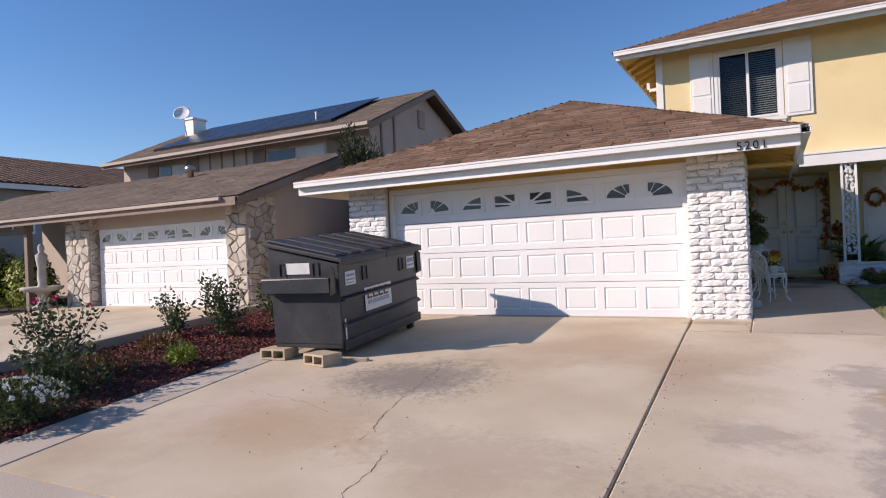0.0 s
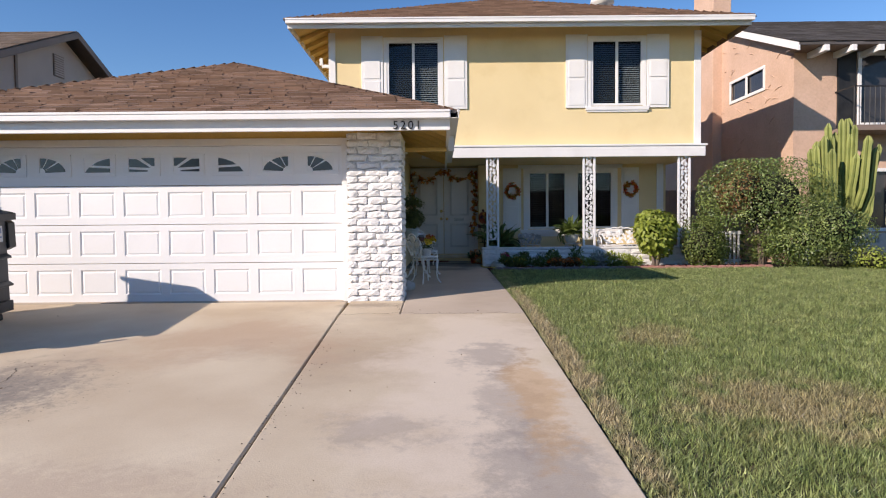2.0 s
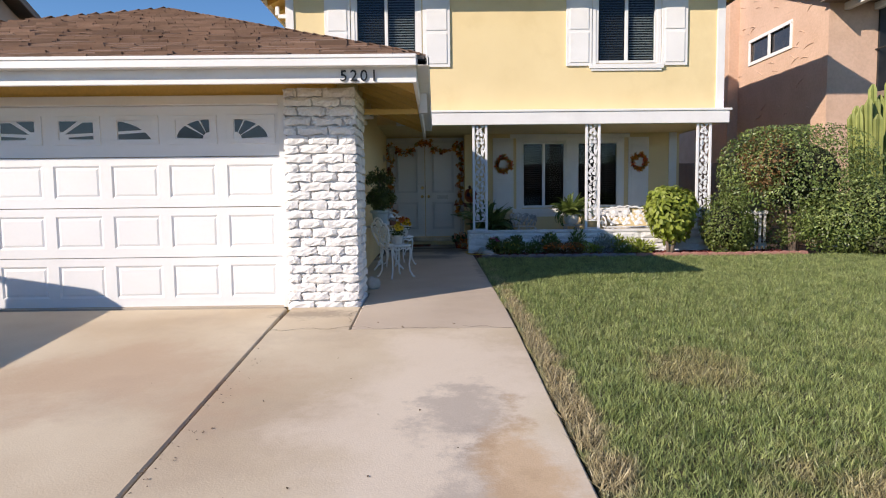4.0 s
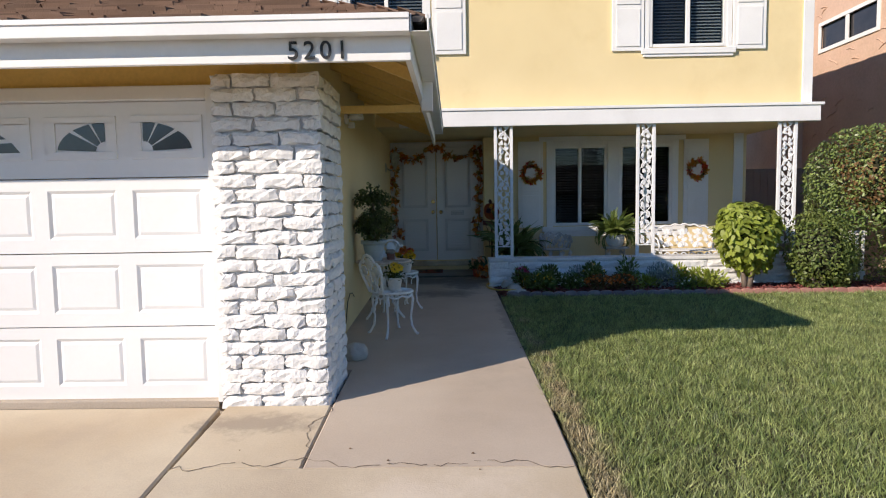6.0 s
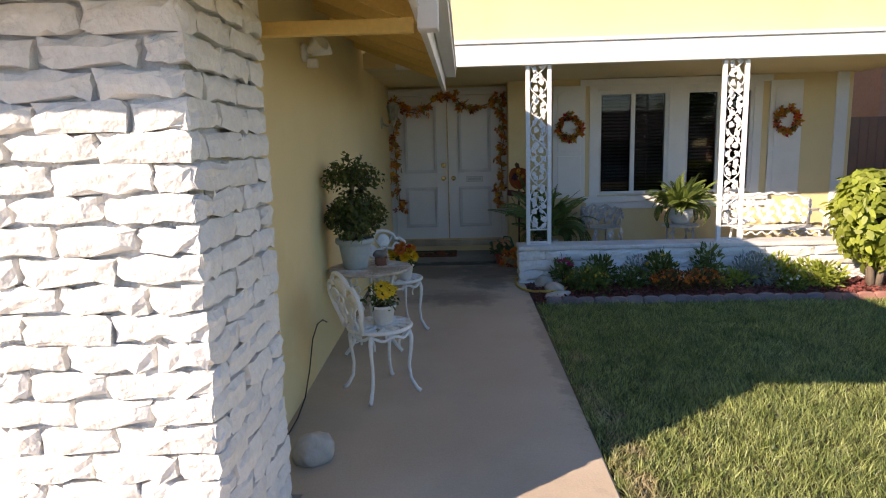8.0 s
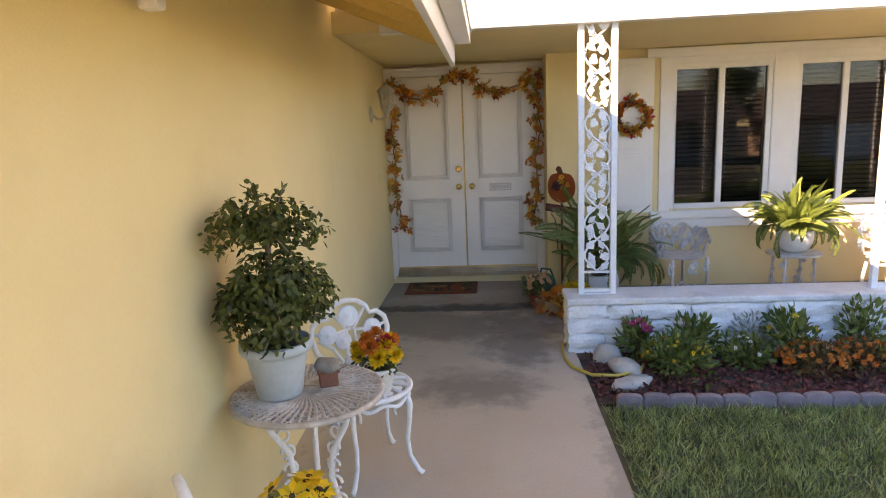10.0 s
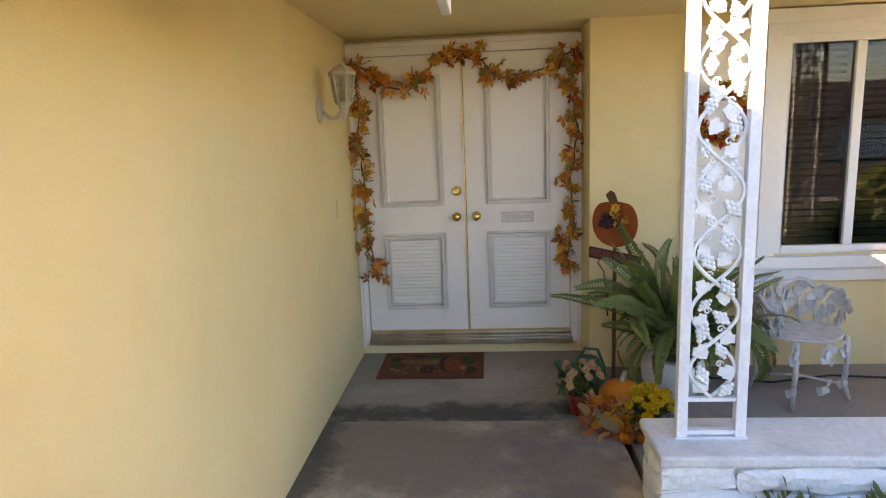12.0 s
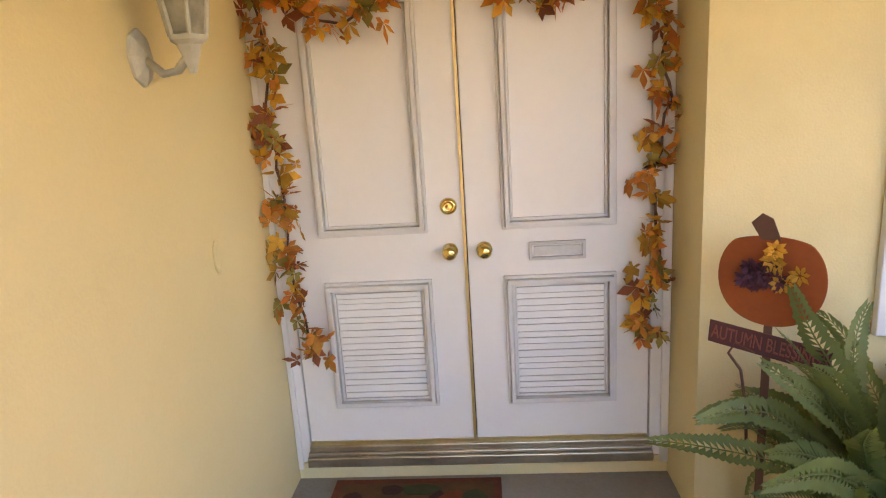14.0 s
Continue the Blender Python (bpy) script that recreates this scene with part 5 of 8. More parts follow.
def garden_table(m):
    t = thing("garden_table", "weathered white cast bistro table with an openwork round top", "table", m)
    h, r = 0.635, 0.31
    top = Shape()
    top.lathe([(r - 0.02, h - 0.012), (r, h - 0.014), (r + 0.004, h - 0.004), (r, h + 0.004), (r - 0.02, h + 0.004), (r - 0.02, h - 0.012)], 40)
    part("rim", top, TABLE_WORN, t, smooth=True)
    s = Shape()
    for rr in (0.06, 0.10, 0.14, 0.18, 0.215, 0.25, 0.275):
        n = int(12 + rr * 150)
        s.tube([(rr * math.cos(2 * math.pi * k / n) * (1 + 0.05 * math.cos(k * math.pi)), rr * math.sin(2 * math.pi * k / n) * (1 + 0.05 * math.cos(k * math.pi)), h) for k in range(n + 1)], 0.0075, 5, caps=False)
    for k in range(56):
        a = 2 * math.pi * k / 56
        s.tube([(0.05 * math.cos(a), 0.05 * math.sin(a), h), (0.16 * math.cos(a + 0.12), 0.16 * math.sin(a + 0.12), h + 0.002), (r * 0.95 * math.cos(a + 0.05), r * 0.95 * math.sin(a + 0.05), h)], 0.0085, 5)
    s.m = pose(0, 0, h - 0.008)
    s.lathe([(0.001, 0), (0.075, 0), (0.075, 0.012), (0.001, 0.012)], 18)
    s.m = Matrix()
    part("tabletop", s, TABLE_WORN, t, "cast lattice top, grey with age")
    part("under_ring", Shape().tube([(0.2 * math.cos(a), 0.2 * math.sin(a), h - 0.03) for a in [2 * math.pi * k / 24 for k in range(25)]], 0.01, 6, caps=False), IRON_WHITE, t, smooth=True)
    for k in range(3):
        a = radians(-20 + 120 * k)
        u = Vector((math.cos(a), math.sin(a), 0))
        q = Vector((-u.y, u.x, 0))
        prof = [(0.20, h - 0.02), (0.17, h - 0.12), (0.10, h - 0.24), (0.085, h - 0.36), (0.12, h - 0.48), (0.20, 0.05), (0.245, 0.006)]
        leg = part("leg", Shape().tube([tuple(u * rr + Vector((0, 0, z))) for rr, z in prof], 0.013, 8), IRON_WHITE, t, smooth=True)
        sc = Shape()
        for j in range(7):
            z = h - 0.08 - 0.075 * j
            base = 0.15 - 0.05 * math.sin(math.pi * j / 6)
            sc.tube([tuple(u * (base + 0.028 * math.cos(w)) + q * 0.0 + Vector((0, 0, z + 0.028 * math.sin(w)))) for w in [p * 0.6 for p in range(10)]], 0.007, 5)
        part("leg_scroll", sc, IRON_WHITE, leg, smooth=True)
    return t


TX, TY = 0.17, 12.38
TZ = gz(TY)
garden_table(pose(TX, TY, TZ))
chair1 = bistro_chair(pose(0.335, 11.62, gz(11.6), 0, 0, 126), "white cast-metal garden chair with a pot on its seat")
chair2 = bistro_chair(pose(0.32, 12.87, gz(12.87), 0, 0, 32), "white cast-metal garden chair with a rose-patterned back beside the table")


def pot(name, m, prof, material, label, sides=28, soil=None, wave=0.0, lobes=0):
    p = thing(name, label, "flower pot", m)
    s = Shape()
    s.lathe(prof, sides, wave, lobes)
    part("pot_body", s, material, p, smooth=True)
    if soil:
        q = Shape()
        q.lathe([(soil[0], soil[1]), (soil[0] * 0.5, soil[1] + 0.01), (0.001, soil[1] + 0.012)], sides)
        part("soil", q, SOIL, p)
    return p


def topiary():
    z = TZ + 0.645
    x, y = 0.07, 12.34
    p = pot("topiary_pot", pose(x, y, z), [(0.085, 0.0), (0.09, 0.01), (0.118, 0.17), (0.122, 0.185), (0.14, 0.188), (0.145, 0.20), (0.143, 0.225), (0.13, 0.228), (0.122, 0.20)], POT_BLUE, "pale blue-grey plastic pot on the garden table", soil=(0.124, 0.20))
    t = thing("topiary", "small two-tiered topiary with dark glossy leaves in a pot", "plant", pose(x, y, z + 0.20))
    part("trunk", Shape().tube([(0, 0, 0), (0.012, 0.0, 0.15), (-0.008, 0.008, 0.30), (0.006, 0, 0.42), (0.0, 0, 0.55)], 0.014, 8, [0.018, 0.015, 0.014, 0.012, 0.008]), BARK, t, smooth=True)
    rng = np.random.default_rng(4)
    for nm, c, r, n in (("lower_crown", (0.005, -0.01, 0.20), (0.25, 0.235, 0.20), 3300), ("upper_crown", (0.0, 0.0, 0.50), (0.18, 0.175, 0.082), 900)):
        pts, dr = cloud(c, r, n, rng, 0.45, 26, 0.75)
        pts[:, 0] = np.maximum(pts[:, 0], -0.19)
        part(nm, quads(nm, leaves(pts, dr + (0, 0, 0.3), 0.035, 0.0185, rng, jitter=0.75, facing=True), FOLIAGE, 6), FOLIAGE, t)
    br = Shape()
    tips = []
    for k in range(34):
        v = rng.normal(0, 1, 3)
        v /= np.linalg.norm(v)
        c = (0.005, -0.01, 0.185) if k % 2 else (0, 0, 0.50)
        r = 0.24 if k % 2 else 0.205
        e = np.array(c) + v * np.array((1, 1, 0.75)) * r * rng.uniform(0.9, 1.12)
        e[0] = max(e[0], -0.19)
        br.tube([c, tuple((np.array(c) + e) / 2 + rng.normal(0, 0.01, 3)), tuple(e)], 0.003, 5)
        for j in range(9):
            q = np.array(c) + (e - np.array(c)) * rng.uniform(0.55, 1.0)
            tips.append((q, v))
    part("branches", br, BARK, t)
    tagged(part("sprig_foliage", quads("sprig_foliage", leaves([q for q, _ in tips], [v for _, v in tips], 0.034, 0.019, rng, jitter=0.7), FOLIAGE, 6), FOLIAGE, t), kind="stuff")


topiary()
small = thing("small_pot", "small square red-brown clay pot on the garden table", "flower pot", pose(0.245, 12.43, TZ + 0.645, 0, 0, 20))
part("pot_body", Shape().prism([(-0.038, -0.038, 0), (0.038, -0.038, 0), (0.038, 0.038, 0), (-0.038, 0.038, 0)], (0, 0, 0.062)), CLAY_DARK, small, bevel=0.006)
part("pot_rim", Shape().box(-0.045, 0.045, -0.045, 0.045, 0.058, 0.074), CLAY_DARK, small, bevel=0.006)


def petals(s_list, c, up, r, n, rng, layers=2):
    """Petals round a flower's heart."""
    up = np.asarray(up, float) / np.linalg.norm(up)
    a = np.cross(up, (0.3, 0.8, 0.5))
    a /= np.linalg.norm(a)
    b = np.cross(up, a)
    for l in range(layers):
        for k in range(n):
            t = 2 * math.pi * (k + 0.5 * l) / n + rng.uniform(-0.1, 0.1)
            d = (a * math.cos(t) + b * math.sin(t)) * (1 - 0.25 * l) + up * (0.15 + 0.45 * l)
            d /= np.linalg.norm(d)
            sd = np.cross(d, up)
            sd /= np.linalg.norm(sd) + 1e-9
            L = r * rng.uniform(0.85, 1.1)
            p0 = np.asarray(c) + d * r * 0.12
            s_list.append([p0, p0 + d * L * 0.6 + sd * L * 0.23, p0 + d * L, p0 + d * L * 0.6 - sd * L * 0.23])


def bloom_pot(name, m, prof, material, label, plant_label, flowers, soil, leaf_r, seed, leaf_mat=None, petal_n=12, bloom_r=0.032, layers=2):
    """A pot, and a plant of leaves and flowers in it; flowers: (petal material, how many)."""
    leaf_mat = leaf_mat or FOLIAGE
    if prof:
        pot(name, m, prof, material, label, 26, soil)
    rng = np.random.default_rng(seed)
    pl = thing("flowering_plant", plant_label, "plant", m @ pose(0, 0, soil[1]))
    pts, dr = cloud((0, 0, leaf_r * 0.55), (leaf_r, leaf_r, leaf_r * 0.6), 160, rng, 0.2, 10, 0.8)
    part("foliage", quads("foliage", leaves(pts, dr, leaf_r * 0.38, leaf_r * 0.16, rng, jitter=0.7), leaf_mat, 6), leaf_mat, pl)
    st = Shape()
    for material_p, count in flowers:
        for k in range(count):
            v = rng.normal(0, 1, 3)
            v[2] = abs(v[2]) + 0.5
            v /= np.linalg.norm(v)
            c = v * np.array((1.0, 1.0, 1.15)) * leaf_r * rng.uniform(0.9, 1.2) + (0, 0, leaf_r * 0.35)
            st.tube([(0, 0, 0), tuple(c * 0.6 + (0, 0, 0.01)), tuple(c)], 0.002, 4)
            pet = []
            petals(pet, c, v + (0, -0.4, 0.4), bloom_r, petal_n, rng, layers)
            fl = part("flower", quads("flower", np.array(pet), material_p), material_p, pl)
            if layers == 1:
                up = Vector((v[0], v[1] - 0.4, v[2] + 0.4)).normalized()
                h = Shape()
                h.m = Matrix.Translation(Vector(c)) @ up.to_track_quat("Z", "Y").to_matrix().to_4x4()
                h.lathe([(0.010, 0.0), (0.009, 0.005), (0.001, 0.008)], 8)
                part("flower_heart", h, STEM_DARK, fl, "dark brown flower heart")
    part("stems", st, FOLIAGE, pl)


seat1 = pose(0.36, 11.62, gz(11.6) + 0.442)
bloom_pot("white_pot", seat1, [(0.052, 0), (0.056, 0.004), (0.076, 0.105), (0.084, 0.107), (0.086, 0.125), (0.078, 0.126), (0.072, 0.10)], POT_WHITE, "small white flower pot on the garden chair seat", "yellow daisies in a white pot on the garden chair", [(PETAL_YELLOW, 7)], (0.073, 0.105), 0.105, 3, bloom_r=0.048, layers=1)
seat2 = pose(0.385, 12.79, gz(12.9) + 0.442)
bloom_pot("white_pot", seat2, [(0.052, 0), (0.056, 0.004), (0.076, 0.105), (0.084, 0.107), (0.086, 0.125), (0.078, 0.126), (0.072, 0.10)], POT_WHITE, "small white flower pot on the garden chair beside the table", "orange and yellow marigolds in a white pot", [(PETAL_YELLOW, 7), (PETAL_ORANGE, 4), (PETAL_RED, 1)], (0.073, 0.105), 0.10, 5, bloom_r=0.044, petal_n=14, layers=5)

# cable along the foot of the wall
solid("cable", Shape().tube([(-0.14, 12.2, 0.36), (-0.135, 12.05, 0.42), (-0.13, 11.87, 0.44), (-0.13, 11.72, 0.38), (-0.125, 11.58, 0.22), (-0.12, 11.42, 0.10), (-0.11, 11.2, gz(11.2) + 0.012), (-0.11, 11.0, gz(11) + 0.012), (-0.12, 10.6, gz(10.6) + 0.012)], 0.0042, 6), BLACK_METAL, "black cable running down the yellow wall", "cable", "", smooth=True)


PEBBLE = mat("grey_brown_stone", (0.20, 0.18, 0.16), (0.28, 0.255, 0.23), 14, 0.9, 0.6, 40)


def rock(x, y, z, r, seed, label, material=None):
    rng = random.Random(seed)
    bm = bmesh.new()
    bmesh.ops.create_icosphere(bm, subdivisions=3, radius=1)
    off = Vector((rng.random() * 9, rng.random() * 9, rng.random() * 9))
    for v in bm.verts:
        k = 1 + 0.28 * noise.noise(v.co * 1.1 + off) + 0.10 * noise.noise(v.co * 3 + off)
        v.co = Vector((v.co.x * r[0] * k, v.co.y * r[1] * k, max(v.co.z * r[2] * k, -r[2] * 0.5)))
    me = bpy.data.meshes.new("rock")
    bm.to_mesh(me)
    bm.free()
    me.materials.append(material or ROCK)
    me.polygons.foreach_set("use_smooth", [True] * len(me.polygons))
    ob = tagged(new("rock", me), label, "rock", "garden rocks")
    ob.matrix_basis = pose(x, y, z + r[2] * 0.45, 0, 0, rng.uniform(0, 180))


rock(0.245, 12.43, TZ + 0.710, (0.056, 0.052, 0.034), 9, "grey rounded stone lying on the small clay pot", PEBBLE)
rock(0.10, 10.75, gz(10.75), (0.11, 0.085, 0.10), 1, "pale round rock leaning at the foot of the wall")
rock(1.72, 14.24, 0.12, (0.10, 0.09, 0.10), 2, "pale upright rock in the flower bed")
rock(1.80, 14.05, 0.12, (0.14, 0.09, 0.07), 3, "pale flat rock in the flower bed")
rock(1.80, 13.84, 0.11, (0.15, 0.08, 0.05), 4, "pale flat rock beside the path edge")


# ---- wall lamps ----
# Tan of the lit wall and bulb behind is put into the pane's colour.
LANTERN_PANE = mat("lit_wall_tone_glass", (0.44, 0.42, 0.33), (0.56, 0.54, 0.45), 30, 0.12, 0.0, 30, sheer=0.5)


def lantern():
    l = thing("wall_lantern", "chalky white wall lantern and clear panes beside the front door", "wall lamp", pose(-0.15, 15.83, 1.95) @ Matrix.Diagonal((1.15, 1.2, 1.02, 1)))
    s = Shape()
    s.m = pose(0, 0, 0, 0, 90, 0) @ Matrix.Diagonal((1.25, 0.8, 1, 1))
    s.lathe([(0.06, 0.0), (0.06, 0.008), (0.045, 0.016), (0.02, 0.022), (0.001, 0.024)], 8)
    part("wall_plate", s, LAMP_GREY, l)
    part("arm", Shape().tube([(0.01, 0, 0.0), (0.06, -0.01, -0.045), (0.10, -0.02, -0.04), (0.13, -0.03, -0.01), (0.14, -0.03, 0.03)], 0.011, 8), LAMP_GREY, l, smooth=True)
    hx, hy = 0.14, -0.03
    b = Shape()
    b.m = pose(hx, hy, 0)
    b.lathe([(0.008, -0.05), (0.014, -0.03), (0.03, 0.02), (0.044, 0.03), (0.046, 0.042), (0.030, 0.044)], 6)
    part("base", b, LAMP_GREY, l)
    g = Shape()
    g.m = pose(hx, hy, 0)
    g.lathe([(0.040, 0.044), (0.060, 0.185), (0.058, 0.185), (0.038, 0.046)], 6)
    pane = part("glass", g, LANTERN_PANE, l, "bevelled glass")
    pane.visible_shadow = False
    for k in range(6):
        a = 2 * math.pi * k / 6
        part("bar", Shape().tube([(hx + 0.042 * math.cos(a), hy + 0.042 * math.sin(a), 0.042), (hx + 0.063 * math.cos(a), hy + 0.063 * math.sin(a), 0.188)], 0.006, 6), LAMP_GREY, l)
    t = Shape()
    t.m = pose(hx, hy, 0)
    t.lathe([(0.066, 0.183), (0.072, 0.190), (0.070, 0.205), (0.040, 0.235), (0.016, 0.245), (0.010, 0.255), (0.012, 0.268), (0.001, 0.275)], 6)
    part("roof", t, LAMP_GREY, l)
    q = Shape()
    q.m = pose(hx, hy, 0)
    q.lathe([(0.014, 0.05), (0.014, 0.075), (0.024, 0.11), (0.022, 0.135), (0.001, 0.15)], 12)
    part("bulb", q, PLASTIC_WHITE, l, smooth=True)


def floodlight():
    f = thing("floodlight", "white twin floodlight and its sensor under the eaves", "floodlight", pose(-0.15, 11.98, 2.25))
    s = Shape()
    s.m = pose(0, 0, 0, 0, 90, 0)
    s.lathe([(0.06, 0), (0.06, 0.02), (0.05, 0.03), (0.001, 0.032)], 20)
    part("wall_plate", s, PLASTIC_WHITE, f, smooth=True)
    for dy, rz in ((-0.085, -25), (0.085, 20)):
        h = Shape()
        h.m = pose(0.05, dy * 0.5, 0.0, 0, 65, rz)
        h.lathe([(0.018, 0.0), (0.03, 0.03), (0.055, 0.09), (0.062, 0.12), (0.058, 0.125), (0.04, 0.118), (0.001, 0.118)], 20)
        part("lamp_head", h, PLASTIC_WHITE, f, smooth=True)
    part("sensor", Shape().box(0.03, 0.10, -0.03, 0.03, -0.10, -0.04), PLASTIC_WHITE, f, bevel=0.012)


lantern()
floodlight()
bell = Shape()
bell.m = pose(-0.15, 16.12, 1.33, 0, 90, 0) @ Matrix.Diagonal((1.9, 0.9, 1, 1))
bell.lathe([(0.030, 0.0), (0.030, 0.006), (0.024, 0.010), (0.019, 0.006), (0.012, 0.007), (0.001, 0.010)], 20)
solid("doorbell", bell, STUCCO, "small oval doorbell plate painted over like the wall", "doorbell", "", smooth=True)


# ---- autumn garland round the door, wreaths ----
LEAF_GOLD = mat("golden_leaf", (0.58, 0.26, 0.04), (0.66, 0.36, 0.06), 14, 0.7, 0.1, 60, vary=0.3, sheer=0.2)
LEAF_OLIVE = mat("olive_leaf", (0.25, 0.20, 0.05), (0.38, 0.28, 0.07), 14, 0.7, 0.1, 60, vary=0.3, sheer=0.2)
LEAF_BROWN = mat("russet_leaf", (0.24, 0.06, 0.025), (0.32, 0.09, 0.035), 14, 0.7, 0.1, 60, vary=0.3, sheer=0.2)
def maple(c, d, size, rng):
    """A five-lobed leaf as a fan of three diamonds."""
    out = []
    d = np.asarray(d, float) / np.linalg.norm(d)
    s = np.cross(d, rng.normal(0, 1, 3))
    s /= np.linalg.norm(s)
    u = np.cross(s, d)
    for ang, k in ((-110, 0.5), (-58, 0.78), (0, 1.0), (58, 0.78), (110, 0.5)):
        a = radians(ang)
        e = d * math.cos(a) + s * math.sin(a)
        w = np.cross(e, u)
        L = size * k
        out.append([c, c + e * L * 0.55 + w * L * 0.24 + u * L * 0.08, c + e * L, c + e * L * 0.55 - w * L * 0.24 - u * L * 0.06])
    return out


def garland():
    g2 = thing("autumn_garland", "rust and gold artificial leaf garland hung round the front door", "garland")
    rng = np.random.default_rng(11)
    y = 16.615
    runs = [[(-0.10, 2.30), (0.02, 2.24), (0.12, 2.13), (0.26, 2.10), (0.40, 2.20), (0.52, 2.30), (0.66, 2.35), (0.80, 2.28), (0.90, 2.17), (1.02, 2.14), (1.14, 2.16), (1.28, 2.22), (1.40, 2.30), (1.45, 2.34)],
            [(-0.10, 2.32), (-0.07, 2.05), (-0.09, 1.75), (-0.06, 1.45), (-0.08, 1.15), (-0.03, 0.90), (0.0, 0.74)],
            [(1.45, 2.34), (1.43, 2.05), (1.46, 1.75), (1.41, 1.45), (1.44, 1.15), (1.39, 0.95), (1.40, 0.76)]]
    for run in runs:
        path2 = []
        for (x0, z0), (x1, z1) in zip(run, run[1:]):
            for k in range(5):
                t = k / 5
                path2.append((x0 + (x1 - x0) * t + rng.normal(0, 0.006), y + rng.normal(0, 0.008), z0 + (z1 - z0) * t + rng.normal(0, 0.005)))
        part("twig", Shape().tube(path2, 0.0055, 6), TWIG, g2, smooth=True)
    # loose groups of leaves along the twig
    for ri, run in enumerate(runs):
        pts = np.array(run)
        seg = np.linalg.norm(np.diff(pts, axis=0), axis=1)
        total = seg.sum()
        n = int(total / 0.072)
        for k in range(n):
            t = (k + rng.uniform(0.1, 0.9)) / n * total
            i = 0
            while i < len(seg) - 1 and t > seg[i]:
                t -= seg[i]
                i += 1
            p = pts[i] + (pts[i + 1] - pts[i]) * t / seg[i]
            for j in range(rng.integers(4, 6)):
                c = np.array((p[0] + rng.normal(0, 0.034), y - abs(rng.normal(0.005, 0.02)), p[1] + rng.normal(-0.005, 0.034)))
                d = np.array((rng.normal(0, 0.8), -abs(rng.normal(0, 0.5)), rng.normal(-0.35, 0.7)))
                m = (LEAF_RUST, LEAF_GOLD, LEAF_RUST, LEAF_OLIVE, LEAF_GOLD, LEAF_RUST, LEAF_BROWN)[rng.integers(0, 7)]
                part("leaf", quads("leaf", np.array(maple(c, d, rng.uniform(0.055, 0.095), rng)), m), m, g2)


def wreath(x, z, label):
    w = thing("wreath", label, "wreath", pose(x, 16.255, z), "shutter wreaths")
    rng = np.random.default_rng(int(x * 10))
    part("ring", Shape().tube([(0.135 * math.cos(a), 0, 0.135 * math.sin(a)) for a in [2 * math.pi * k / 28 for k in range(29)]], 0.022, 8, caps=False), TWIG, w, smooth=True)
    for k in range(96):
        a = 2 * math.pi * k / 96
        c = np.array((0.135 * math.cos(a) + rng.normal(0, 0.022), -0.014, 0.135 * math.sin(a) + rng.normal(0, 0.022)))
        d = np.array((math.cos(a) * rng.uniform(-0.8, 1.2), -0.7, math.sin(a) * rng.uniform(-0.8, 1.2))) + rng.normal(0, 0.4, 3)
        m = (LEAF_GOLD, PETAL_ORANGE, LEAF_GOLD, PETAL_RED, PETAL_ORANGE, LEAF_OLIVE)[rng.integers(0, 6)]
        part("leaf", quads("leaf", np.array(maple(c, d, rng.uniform(0.06, 0.085), rng)), m), m, w)


garland()
wreath(2.31, 1.83, "orange autumn leaf wreath on the white porch shutter")
wreath(5.14, 1.86, "orange autumn leaf wreath on the white porch shutter")


